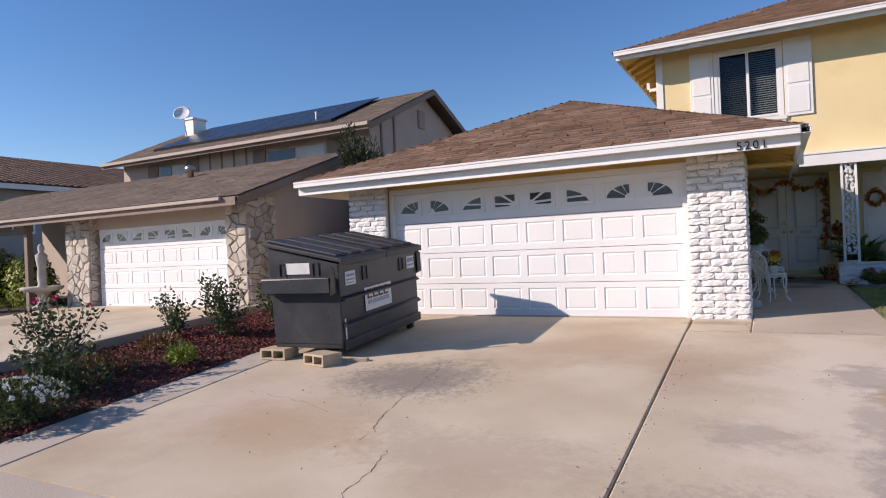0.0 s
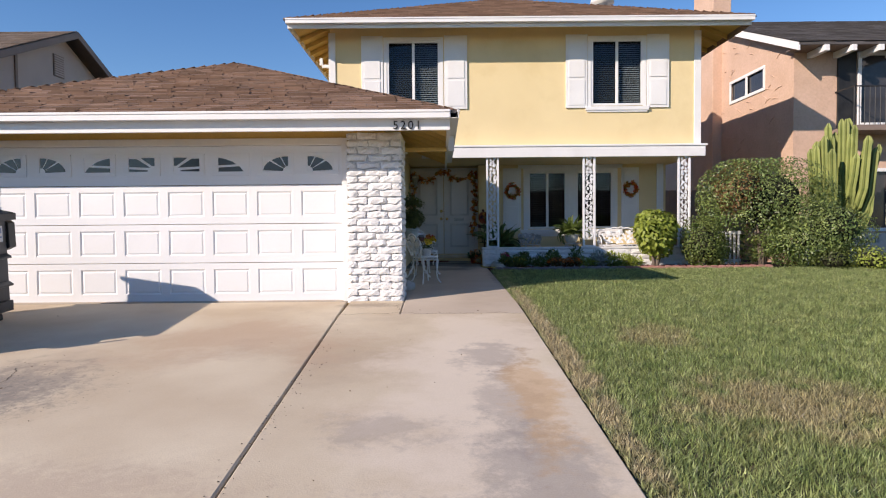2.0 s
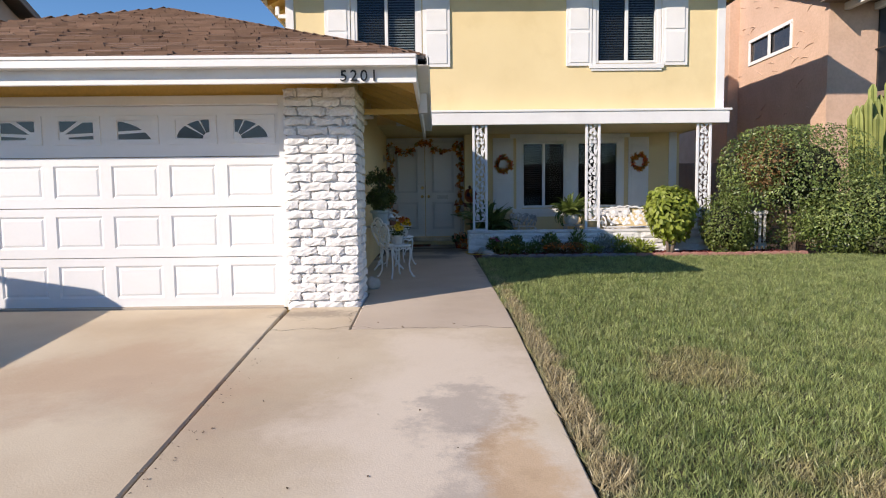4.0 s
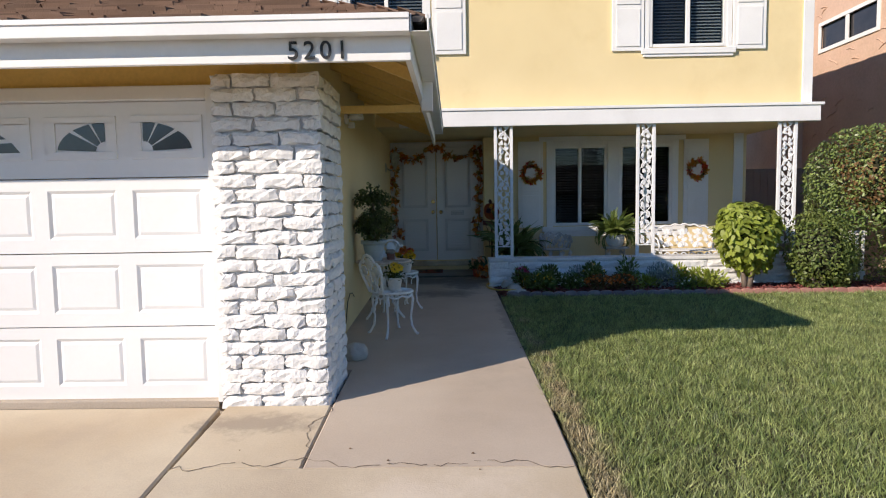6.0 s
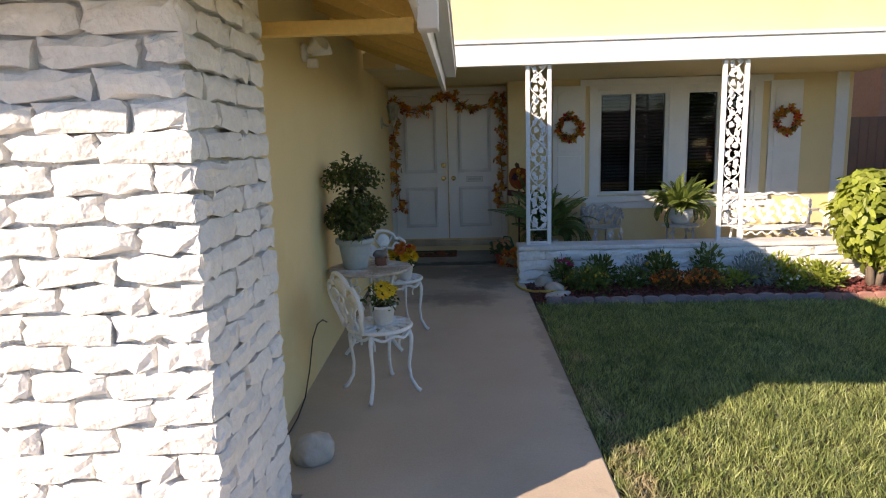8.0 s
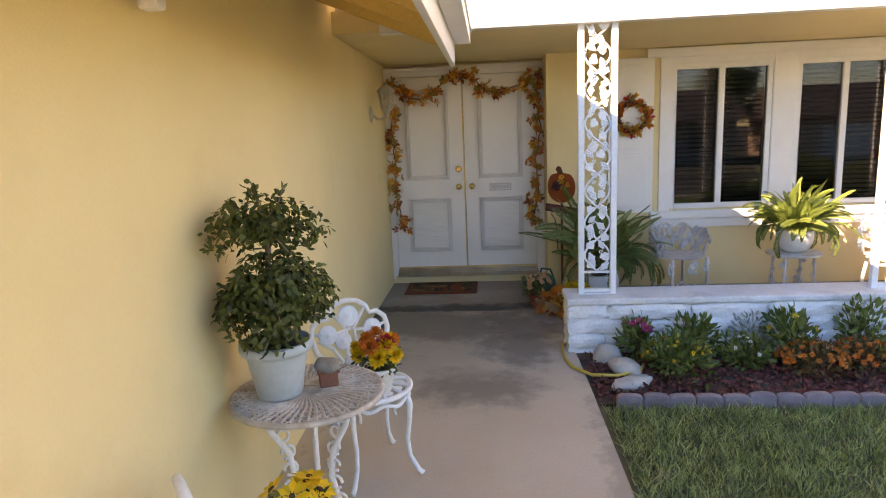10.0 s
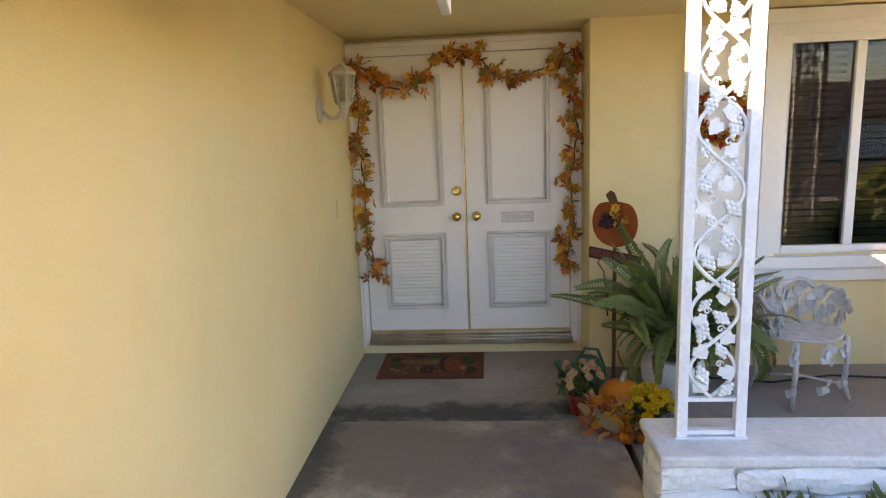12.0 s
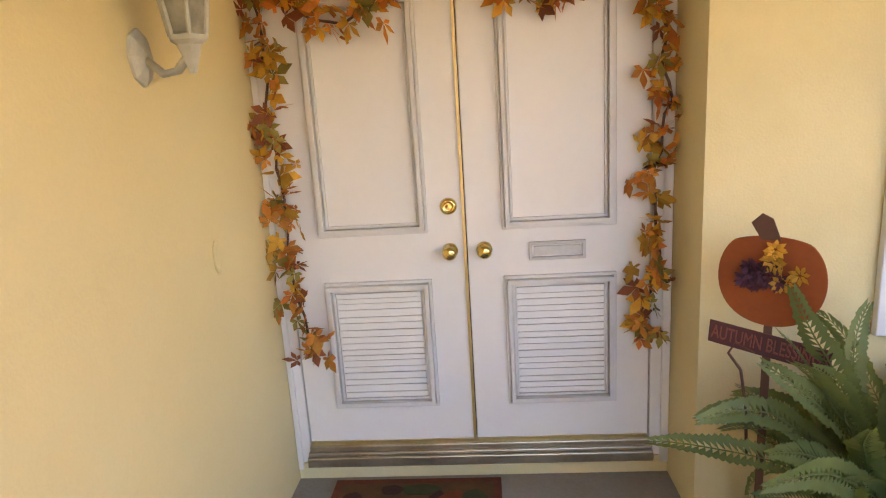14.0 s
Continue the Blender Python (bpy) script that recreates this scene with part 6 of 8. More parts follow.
# ---- the autumn corner beside the door ----
def fern(name, m, n, length, material, seed, label, droop=0.9, leaflet=0.055, up=1.0):
    """Arching fronds, each a midrib with two rows of leaflets."""
    f = thing(name, label, "fern", m)
    rng = np.random.default_rng(seed)
    for k in range(n):
        a = 2 * math.pi * (k * 0.381966) + rng.uniform(-0.5, 0.5)
        lean = rng.uniform(0.08, 1.35) ** 0.75
        L = length * rng.uniform(0.5, 1.15)
        pts, p = [], np.array((0.05 * math.cos(a) * rng.random(), 0.05 * math.sin(a) * rng.random(), 0.0))
        ang = radians(88 - 52 * lean * (2 - up))
        bend, wob, phase = rng.normal(0, 0.07), rng.uniform(0.0, 0.17), rng.uniform(0, 6.28)
        curl = droop * lean * rng.uniform(0.2, 1.5)
        for j in range(15):
            u = np.array((math.cos(a), math.sin(a), 0.0))
            pts.append(p.copy())
            p = p + (u * math.cos(ang) + np.array((0, 0, 1)) * math.sin(ang)) * L / 14
            ang -= curl * 0.13 * (1 + j / 12) + wob * math.sin(j * 0.9 + phase)
            a += bend
        pts = np.array(pts)
        d = np.gradient(pts, axis=0)
        d /= np.linalg.norm(d, axis=1)[:, None]
        side = np.cross(d, (0, 0, 1))
        side /= np.linalg.norm(side, axis=1)[:, None] + 1e-6
        nrm = np.cross(side, d)
        twist = rng.normal(0, 0.5) + np.linspace(0, rng.normal(0, 0.9), 15)
        side = side * np.cos(twist)[:, None] + nrm * np.sin(twist)[:, None]
        q, full = [], rng.uniform(0.72, 1.0)
        steps = 40
        for j in np.linspace(1.2, 13.9, steps):
            i = int(j)
            t = j - i
            c = pts[i] * (1 - t) + pts[min(i + 1, 14)] * t
            taper = min(1.0, (j - 0.6) / 3.0, (14.6 - j) / 4.5) ** 0.7
            for s in (-1, 1):
                e = side[i] * s + d[i] * 0.22 + np.cross(side[i], d[i]) * 0.22
                e /= np.linalg.norm(e)
                Lf = leaflet * taper * rng.uniform(0.9, 1.08)
                w = d[i] * (L / steps) * full
                q.append([c - w, c + e * Lf * 0.75 - w * 0.9, c + e * Lf, c + e * Lf * 0.7 + w])
        # midrib as a narrow strip
        for i in range(14):
            q.append([pts[i] - side[i] * 0.003, pts[i + 1] - side[i + 1] * 0.002, pts[i + 1] + side[i + 1] * 0.002, pts[i] + side[i] * 0.003])
        part("frond", quads("frond", np.array(q), material), material, f)


pot("fern_pot", pose(1.93, 15.84, 0.15) @ Matrix.Scale(1.08, 4), [(0.09, 0), (0.12, 0.01), (0.165, 0.09), (0.175, 0.16), (0.16, 0.22), (0.15, 0.235), (0.14, 0.22)], POT_WHITE, "ribbed white ceramic pot by the front door", 40, (0.145, 0.21), 0.03, 24)
fern("porch_fern", pose(1.94, 15.86, 0.41), 112, 0.76, FERN, 7, "large green sword fern with wavy fronds beside the front door", 0.8, 0.052, 1.35)


def pumpkin(m, r, label, stem=True, material=None, squash=0.8):
    p = thing("pumpkin", label, "pumpkin", m)
    s = Shape()
    s.lathe([(0.001, r * squash * 0.12)] + [(r * math.sin(math.pi * k / 12), r * squash * (1 - math.cos(math.pi * k / 12))) for k in range(1, 12)] + [(0.001, r * squash * 1.88)], 40, 0.07, 20)
    part("flesh", s, material or PUMPKIN, p, smooth=True)
    part("stem", Shape().tube([(0, 0, r * squash * 1.8), (0.004, 0, r * squash * 2.1), (0.02, 0.01, r * squash * 2.45)], 0.014, 8, [r * 0.16, r * 0.11, r * 0.09]), STEM, p, smooth=True)


pumpkin(pose(1.565, 15.56, 0.152), 0.135, "orange pumpkin with a dry pale stem on the porch")
bloom_pot("red_pot", pose(1.33, 15.60, 0.152), [(0.05, 0), (0.066, 0.10), (0.072, 0.102), (0.073, 0.12), (0.066, 0.12), (0.062, 0.10)], RED_PLASTIC, "red plastic nursery pot with a price label", "peach chrysanthemums in a red pot", [(PETAL_PEACH, 22)], (0.063, 0.105), 0.13, 9, bloom_r=0.026, petal_n=10, layers=3)
bloom_pot("red_pot", pose(1.64, 15.24, 0.152), [(0.05, 0), (0.066, 0.09), (0.072, 0.092), (0.073, 0.11), (0.066, 0.11), (0.062, 0.09)], RED_PLASTIC, "red plastic nursery pot", "yellow chrysanthemums in a red pot", [(PETAL_YELLOW, 64)], (0.063, 0.095), 0.125, 10, bloom_r=0.021, petal_n=10, layers=3)


def cornucopia():
    c = thing("autumn_basket", "wicker horn with orange silk leaves and small gourds", "basket", pose(1.45, 15.36, 0.152, 0, 0, -25))
    rng = np.random.default_rng(3)
    part("wicker", Shape().tube([(0.16, 0, 0.07), (0.05, 0, 0.07), (-0.08, 0.02, 0.06), (-0.18, 0.06, 0.10)], 0.07, 14, [0.075, 0.07, 0.045, 0.015]), STEM, c, smooth=True)
    for k in range(90):
        p = np.array((rng.uniform(-0.12, 0.24), rng.normal(0, 0.06), rng.uniform(0.03, 0.16)))
        m = (PETAL_PEACH, LEAF_RUST, PETAL_ORANGE, LEAF_GOLD, LEAF_BROWN)[rng.integers(0, 5)]
        part("silk_leaf", quads("silk_leaf", np.array(maple(p, rng.normal(0, 1, 3) + (0.2, -0.5, 0.5), rng.uniform(0.06, 0.10), rng)), m), m, c)
    for x, y, r in ((0.20, -0.05, 0.045), (0.22, 0.05, 0.04), (0.12, -0.09, 0.04)):
        s = Shape()
        s.m = pose(x, y, 0)
        s.lathe([(0.001, 0.004)] + [(r * math.sin(math.pi * k / 10), r * 0.85 * (1 - math.cos(math.pi * k / 10))) for k in range(1, 10)] + [(0.001, r * 1.66)], 24, 0.06, 12)
        part("gourd", s, PUMPKIN, c, smooth=True)


cornucopia()


def watering_can():
    w = thing("watering_can", "dark green plastic watering can behind the pots", "watering can", pose(1.42, 15.86, 0.152))
    s = Shape()
    s.lathe([(0.10, 0), (0.105, 0.01), (0.095, 0.20), (0.07, 0.23), (0.06, 0.24), (0.055, 0.23)], 24)
    part("can", s, GREEN_PLASTIC, w, smooth=True)
    part("spout", Shape().tube([(-0.09, -0.02, 0.06), (-0.17, -0.05, 0.17), (-0.20, -0.06, 0.24)], 0.016, 10, [0.02, 0.014, 0.024]), GREEN_PLASTIC, w, smooth=True)
    part("handle", Shape().tube([(-0.05, 0, 0.22), (-0.02, 0, 0.30), (0.06, 0, 0.29), (0.10, 0, 0.18), (0.10, 0, 0.08)], 0.010, 8), GREEN_PLASTIC, w, smooth=True)


watering_can()


def letters(body, size, m, material, parent, name="lettering", depth=0.002):
    cu = bpy.data.curves.new(name, "FONT")
    cu.body, cu.size, cu.extrude, cu.align_x, cu.align_y = body, size, depth, "CENTER", "CENTER"
    tmp = bpy.data.objects.new(name, cu)
    me = bpy.data.meshes.new_from_object(tmp)
    bpy.data.objects.remove(tmp)
    me.materials.clear()
    me.materials.append(material)
    ob = part(name, me, material, parent)
    ob.matrix_basis = m
    return ob


BANNER = mat("maroon_sheet_metal", (0.085, 0.025, 0.028), (0.12, 0.035, 0.038), 9, 0.6, 0.2, 50)
LETTER_RED = mat("dull_red_letter", (0.24, 0.06, 0.045), (0.30, 0.08, 0.06), 9, 0.6, 0.2, 50)
BURGUNDY = mat("burgundy_silk_petal", (0.075, 0.02, 0.04), (0.12, 0.035, 0.055), 12, 0.8, 0.1, 50, island=0.4)


def autumn_sign():
    s = thing("garden_sign", "rusty orange sheet-metal pumpkin stake sign with a small lettered banner", "garden sign", pose(1.605, 16.02, 0.15, 0, 0, -38))
    pts = []
    for k in range(56):
        a = 2 * math.pi * k / 56
        x, z = 0.160 * math.sin(a) * (1 + 0.05 * math.cos(2 * a)), 0.152 * math.cos(a)
        if math.cos(a) > 0.75:
            z -= 0.02 * (math.cos(a) - 0.75) / 0.25
        pts.append((x, 0, z + 1.055))
    part("pumpkin_plate", Shape().prism(pts, (0, 0.006, 0)), RUSTY, s, bevel=0.002)
    part("stem_plate", Shape().prism([(-0.03, -0.002, 1.175), (0.025, -0.002, 1.175), (0.0, -0.002, 1.24), (-0.03, -0.002, 1.255), (-0.06, -0.002, 1.225)], (0, 0.006, 0)), RUST_DARK, s)
    part("banner", Shape().prism([(-0.175, -0.004, 0.82), (0.175, -0.004, 0.785), (0.18, -0.004, 0.86), (-0.17, -0.004, 0.895)], (0, 0.005, 0)), BANNER, s, "dark maroon banner with raised letters", bevel=0.001)
    letters("AUTUMN BLESSINGS", 0.049, pose(0.003, -0.0055, 0.84, 90, 5.7, 0) @ Matrix.Diagonal((0.74, 1.3, 1, 1)), LETTER_RED, s)
    part("stake", Shape().box(-0.012, 0.012, 0.007, 0.013, 0.0, 1.0), RUST_DARK, s)
    part("hook", Shape().tube([(-0.03, 0.0, 0.81), (-0.09, 0, 0.83), (-0.11, 0, 0.79), (-0.07, 0, 0.74), (-0.05, 0, 0.62), (-0.04, 0, 0.45)], 0.005, 6), RUST_DARK, s, smooth=True)
    rng = np.random.default_rng(2)
    for m, n, cx, cz in ((LEAF_GOLD, 4, 0.01, 1.125), (LEAF_GOLD, 2, 0.06, 1.06), (BURGUNDY, 16, -0.015, 1.065)):
        for k in range(n):
            pet = []
            petals(pet, (cx + rng.normal(0, 0.03), -0.012, cz + rng.normal(0, 0.024)), (rng.normal(0, 0.3), -1, 0), 0.032, 7, rng, 2)
            part("silk_flower", quads("silk_flower", np.array(pet), m), m, s)


autumn_sign()


MAT_BROWN = mat("dark_brown_coir", (0.105, 0.045, 0.02), (0.16, 0.07, 0.03), 14, 0.95, 0.8, 200)
MAT_RUST = mat("dyed_orange_coir", (0.20, 0.042, 0.016), (0.25, 0.058, 0.02), 20, 0.95, 0.8, 200)
MAT_DARK = mat("dyed_maroon_coir", (0.055, 0.018, 0.013), (0.08, 0.026, 0.018), 20, 0.95, 0.8, 200)
MAT_GREEN = mat("dyed_green_coir", (0.045, 0.048, 0.018), (0.065, 0.066, 0.026), 20, 0.95, 0.8, 200)
LEAF_DULL = mat("faded_print", (0.20, 0.12, 0.05), (0.27, 0.165, 0.075), 20, 0.95, 0.5, 150, island=0.3)


def doormat():
    d = thing("doormat", "rust-bordered brown coir doormat with pumpkins and faded lettering", "doormat", pose(0.40, 16.367, 0.151) @ Matrix.Diagonal((0.97, 1.10, 1, 1)))
    part("border", Shape().box(-0.38, 0.38, -0.22, 0.22, 0.0, 0.013), MAT_RED, d, "rust-red border", bevel=0.004)
    part("field", Shape().box(-0.345, 0.345, -0.185, 0.185, 0.0125, 0.0145), MAT_BROWN, d)
    for x, y, rx, ry, m in ((0.17, -0.01, 0.085, 0.14, MAT_RUST), (0.10, 0.0, 0.05, 0.13, MAT_DARK), (-0.03, -0.10, 0.055, 0.065, MAT_DARK), (0.045, -0.095, 0.035, 0.065, MAT_RUST), (0.29, -0.11, 0.04, 0.055, MAT_DARK), (0.26, 0.06, 0.06, 0.075, MAT_GREEN), (0.02, 0.14, 0.09, 0.035, MAT_GREEN), (-0.27, -0.01, 0.045, 0.055, MAT_GREEN), (-0.28, 0.08, 0.045, 0.05, MAT_DARK), (-0.11, 0.14, 0.05, 0.032, MAT_DARK)):
        s = Shape()
        z = 0.0146 + 0.0004 * (x * 7 % 3)
        s.prism([(x + rx * math.cos(2 * math.pi * k / 24) * (1 + 0.06 * math.cos(7 * k)), y + ry * math.sin(2 * math.pi * k / 24) * (1 + 0.05 * math.cos(5 * k)), z) for k in range(24)], (0, 0, 0.0015))
        part("motif", s, m, d)
    letters("WELCOME", 0.062, pose(-0.10, 0.048, 0.0148), LEAF_DULL, d)
    bars = Shape()
    for k, w in enumerate((0.06, 0.09, 0.06)):
        bars.box(-0.20 + 0.09 * k, -0.20 + 0.09 * k + w, 0.012, 0.026, 0.0145, 0.0156)
    part("faded_line", bars, LEAF_DULL, d)
    rr = np.random.default_rng(8)
    for k in range(20):
        c = np.array((rr.uniform(-0.33, 0.05) if k < 14 else rr.uniform(0.2, 0.33), rr.uniform(-0.17, -0.03), 0.0))
        a = np.array(maple(c, (rr.normal(), rr.normal(), 0.02), 0.045, rr))
        a[:, :, 2] = 0.0172 + 0.0001 * k
        m = LEAF_DULL if k % 3 else MAT_DARK
        part("leaf_print", quads("leaf_print", a, m), m, d)


doormat()

# ---- porch furniture ----
def cluster_mesh(name, seed, n, spread, size, material):
    """A cast cluster of overlapping leaves, as on grape-pattern iron."""
    rng = random.Random(seed)
    s = Shape()
    for k in range(n):
        o = leaf_outline(size * rng.uniform(0.8, 1.2))
        s.m = pose(rng.uniform(-spread[0], spread[0]), rng.uniform(-0.012, 0.012), rng.uniform(-spread[1], spread[1]), rng.uniform(-25, 25), rng.uniform(-180, 180), rng.uniform(-25, 25))
        s.prism([(px, 0, pz) for px, pz in o], (0, 0.006, 0))
    s.m = Matrix()
    return s.mesh(name, material)


def grape_leg(parent, x, y, h, material):
    leg = part("leg", Shape().tube([(x, y, h), (x * 1.04, y * 1.04, h * 0.6), (x * 1.0, y * 1.0, h * 0.3), (x * 1.15, y * 1.15, 0.01)], 0.013, 8), material, parent, smooth=True)
    return leg


def porch_chair(m):
    c = thing("porch_chair", "weathered grape-pattern cast-iron armchair on the porch", "chair", m)
    s = Shape()
    s.prism([(0.23 * math.cos(a) * (1 if math.sin(a) < 0 else 1), 0.21 * math.sin(a), 0.40) for a in [2 * math.pi * k / 24 for k in range(24)]], (0, 0, 0.016))
    part("seat", s, IRON_GREY, c, bevel=0.005)
    # the low curved back wraps round the seat
    b = Shape()
    top = [(0.27 * math.cos(a), 0.24 * math.sin(a), 0.60 + 0.06 * math.sin(a) + 0.02 * math.sin(9 * a)) for a in [radians(-20 + 220 * k / 30) for k in range(31)]]
    b.tube(top, 0.014, 7)
    part("back_rail", b, IRON_GREY, c, smooth=True)
    for k in range(11):
        a = radians(-15 + 210 * k / 10)
        part("back_stay", Shape().tube([(0.22 * math.cos(a), 0.20 * math.sin(a), 0.41), (0.26 * math.cos(a + 0.08), 0.235 * math.sin(a + 0.08), 0.52), (0.27 * math.cos(a), 0.24 * math.sin(a), 0.60 + 0.06 * math.sin(a))], 0.008, 6), IRON_GREY, c, smooth=True)
    me = cluster_mesh("grape_cluster", 4, 9, (0.05, 0.07), 0.032, IRON_GREY)
    for k in range(16):
        a = radians(-12 + 204 * k / 15)
        ob = part("grape_cluster", me, IRON_GREY, c)
        ob.matrix_basis = pose(0.255 * math.cos(a), 0.23 * math.sin(a), (0.49, 0.56)[k % 2] + 0.02 * math.sin(a), 0, 180 * (k % 2), math.degrees(a) - 90)
    for x, y in ((-0.18, -0.15), (0.18, -0.15), (-0.16, 0.16), (0.16, 0.16)):
        grape_leg(c, x, y, 0.40, IRON_GREY)
    me2 = cluster_mesh("leg_cluster", 5, 9, (0.03, 0.14), 0.03, IRON_GREY)
    for lx, ly in ((0, -0.205), (-0.185, -0.155), (0.185, -0.155)):
        ob = part("leg_cluster", me2, IRON_GREY, c)
        ob.matrix_basis = pose(lx, ly, 0.24, 0, 0, 25 if lx else 0)
    for x0, y0, x1, y1 in ((-0.18, -0.15, 0.16, 0.16), (0.18, -0.15, -0.16, 0.16)):
        part("stretcher", Shape().tube([(x0, y0, 0.10), (0, 0, 0.13), (x1, y1, 0.10)], 0.008, 6), IRON_GREY, c, smooth=True)
    return c


porch_chair(pose(2.66, 15.82, 0.15, 0, 0, 20))


def plant_stand(m):
    p = thing("plant_stand", "weathered white cast-iron stool used as a plant stand", "stool", m)
    s = Shape()
    s.lathe([(0.001, 0.42), (0.20, 0.42), (0.225, 0.425), (0.225, 0.44), (0.20, 0.445), (0.001, 0.445)], 30)
    part("seat", s, IRON_GREY, p)
    me = cluster_mesh("leg_cluster", 6, 10, (0.03, 0.17), 0.03, IRON_GREY)
    for k in range(4):
        a = radians(45 + 90 * k)
        grape_leg(p, 0.17 * math.cos(a), 0.17 * math.sin(a), 0.42, IRON_GREY)
        ob = part("leg_cluster", me, IRON_GREY, p)
        ob.matrix_basis = pose(0.175 * math.cos(a), 0.175 * math.sin(a), 0.22, 0, 0, math.degrees(a) + 90)


plant_stand(pose(3.60, 15.66, 0.15))
pot("stand_pot", pose(3.60, 15.66, 0.596), [(0.07, 0), (0.11, 0.02), (0.145, 0.09), (0.15, 0.14), (0.145, 0.19), (0.135, 0.195), (0.125, 0.18)], POT_WHITE, "round white ceramic pot on the plant stand", 32, (0.128, 0.17))
fern("stand_fern", pose(3.60, 15.66, 0.765), 120, 0.50, FERN_LIGHT, 17, "bushy yellow-green sword fern in a white pot", 0.75, 0.036, 1.22)

def porch_bench(m):
    b = thing("porch_bench", "white grape-pattern cast-iron bench in the sun on the porch", "bench", m)
    w = 0.48
    part("seat", Shape().box(-w, w, -0.2, 0.2, 0.38, 0.40), IRON_WHITE, b, bevel=0.006)
    part("apron", Shape().tube([(-w, -0.2, 0.36)] + [(-w + 2 * w * k / 40, -0.2, 0.345 + 0.02 * math.cos(k * 1.2)) for k in range(41)], 0.012, 6), IRON_WHITE, b, smooth=True)
    part("back_rail", Shape().tube([(-w, 0.20, 0.40), (-w - 0.02, 0.22, 0.60)] + [(-w + 2 * w * k / 24, 0.23, 0.72 + 0.07 * math.sin(math.pi * k / 24) + 0.015 * math.sin(k * 1.6)) for k in range(25)] + [(w + 0.02, 0.22, 0.60), (w, 0.2, 0.40)], 0.015, 7), IRON_WHITE, b, smooth=True)
    me = cluster_mesh("grape_cluster", 9, 14, (0.085, 0.13), 0.036, IRON_WHITE)
    for k in range(8):
        ob = part("grape_cluster", me, IRON_WHITE, b)
        ob.matrix_basis = pose(-w + 0.06 + 0.12 * k, 0.215, 0.57, 0, 180 * (k % 2), 0)
    for sx in (-1, 1):
        part("arm", Shape().tube([(sx * w, 0.21, 0.58), (sx * (w + 0.03), 0.02, 0.60), (sx * (w + 0.02), -0.16, 0.57), (sx * w, -0.2, 0.48), (sx * w, -0.19, 0.40)], 0.014, 7), IRON_WHITE, b, smooth=True)
        for y in (-0.17, 0.18):
            part("leg", Shape().tube([(sx * (w - 0.04), y, 0.38), (sx * (w - 0.02), y * 1.1, 0.2), (sx * w, y * 1.15, 0.01)], 0.015, 8), IRON_WHITE, b, smooth=True)


porch_bench(pose(4.72, 15.55, 0.15, 0, 0, -4))
solid("porch_cable", Shape().tube([(2.05, 16.12, 0.158), (2.6, 16.0, 0.158), (3.0, 16.1, 0.158), (3.6, 16.02, 0.158), (4.3, 16.12, 0.158)], 0.007, 6), BLACK_METAL, "black extension cable lying on the porch floor", "cable", "", smooth=True)

# ---- flower bed along the porch ----
bed = Shape()
rng = np.random.default_rng(5)
bed_x = np.linspace(1.50, 7.2, 60)
for x in bed_x:
    for y in (13.58, 13.8, 14.0, 14.2, 14.40):
        bed.v.append((x, y, gz(y) - 0.02 + float(rng.normal(0, 0.012))))
for i in range(59):
    for j in range(4):
        k = i * 5 + j
        bed.f.append((k, k + 5, k + 6, k + 1))
solid("flower_bed", bed, SOIL, "dark soil of the flower bed under the porch wall", "flower bed")


def chips(name, x0, x1, y0, y1, n, seed, label, zoff=0.0, mound=0.0, taper=0.0):
    """Chips of bark scattered on a bed."""
    r = np.random.default_rng(seed)
    u, y = r.uniform(0, 1, n), r.uniform(y0, y1, n)
    x = x0 + u * (x1 - x0 + taper * (y - y0))
    z = np.array([gz(v) for v in y]) + zoff + r.uniform(-0.01, 0.02, n) + mound * np.sin(u * np.pi)
    c = np.stack([x, y, z], 1)
    d = r.normal(0, 1, (n, 3)) * (1, 1, 0.35)
    q = leaves(c, d, 0.038, 0.02, r, 0.1, 0.1)
    ob = new(name, quads(name, q, MULCH, 6))
    return tagged(ob, label, "mulch", "", "stuff")


chips("bark_mulch", 1.56, 7.0, 13.62, 14.38, 13000, 2, "red bark mulch in the flower bed", -0.015)
edge = thing("bed_edging", "scalloped concrete edging between lawn and flower bed", "edging", kind="structure")
es = Shape()
es.prism([(-0.075, 0, 0), (0.075, 0, 0), (0.075, 0, 0.075)] + [(0.075 * math.cos(a), 0, 0.082 + 0.02 * math.sin(a)) for a in [math.pi * k / 8 for k in range(1, 8)]] + [(-0.075, 0, 0.075)], (0, 0.05, 0))
es_me = {m.name: es.mesh("edging_block", m, bevel=0.006) for m in (EDGING, EDGING_RED)}
random.seed(21)
for k in range(36):
    m = EDGING if k < 17 else EDGING_RED
    x = 1.72 + 0.152 * k
    y = 13.53
    ob = part("edging_block", es_me[m.name], m, edge)
    ob.matrix_basis = pose(x, y + random.uniform(-0.006, 0.006), gz(13.5) - 0.045 + random.uniform(-0.006, 0.006), 0, random.uniform(-2, 2), random.uniform(-3, 3))

solid("garden_hose", Shape().tube([(1.62, 14.62, 0.165), (1.44, 14.52, 0.163), (1.425, 14.38, 0.163), (1.43, 14.2, 0.163), (1.46, 14.06, 0.163), (1.56, 13.93, 0.16), (1.72, 13.91, 0.16), (1.88, 13.98, 0.16), (1.93, 14.1, 0.16)], 0.011, 8), HOSE, "yellow garden hose curled round the wall's end", "hose", "", smooth=True)


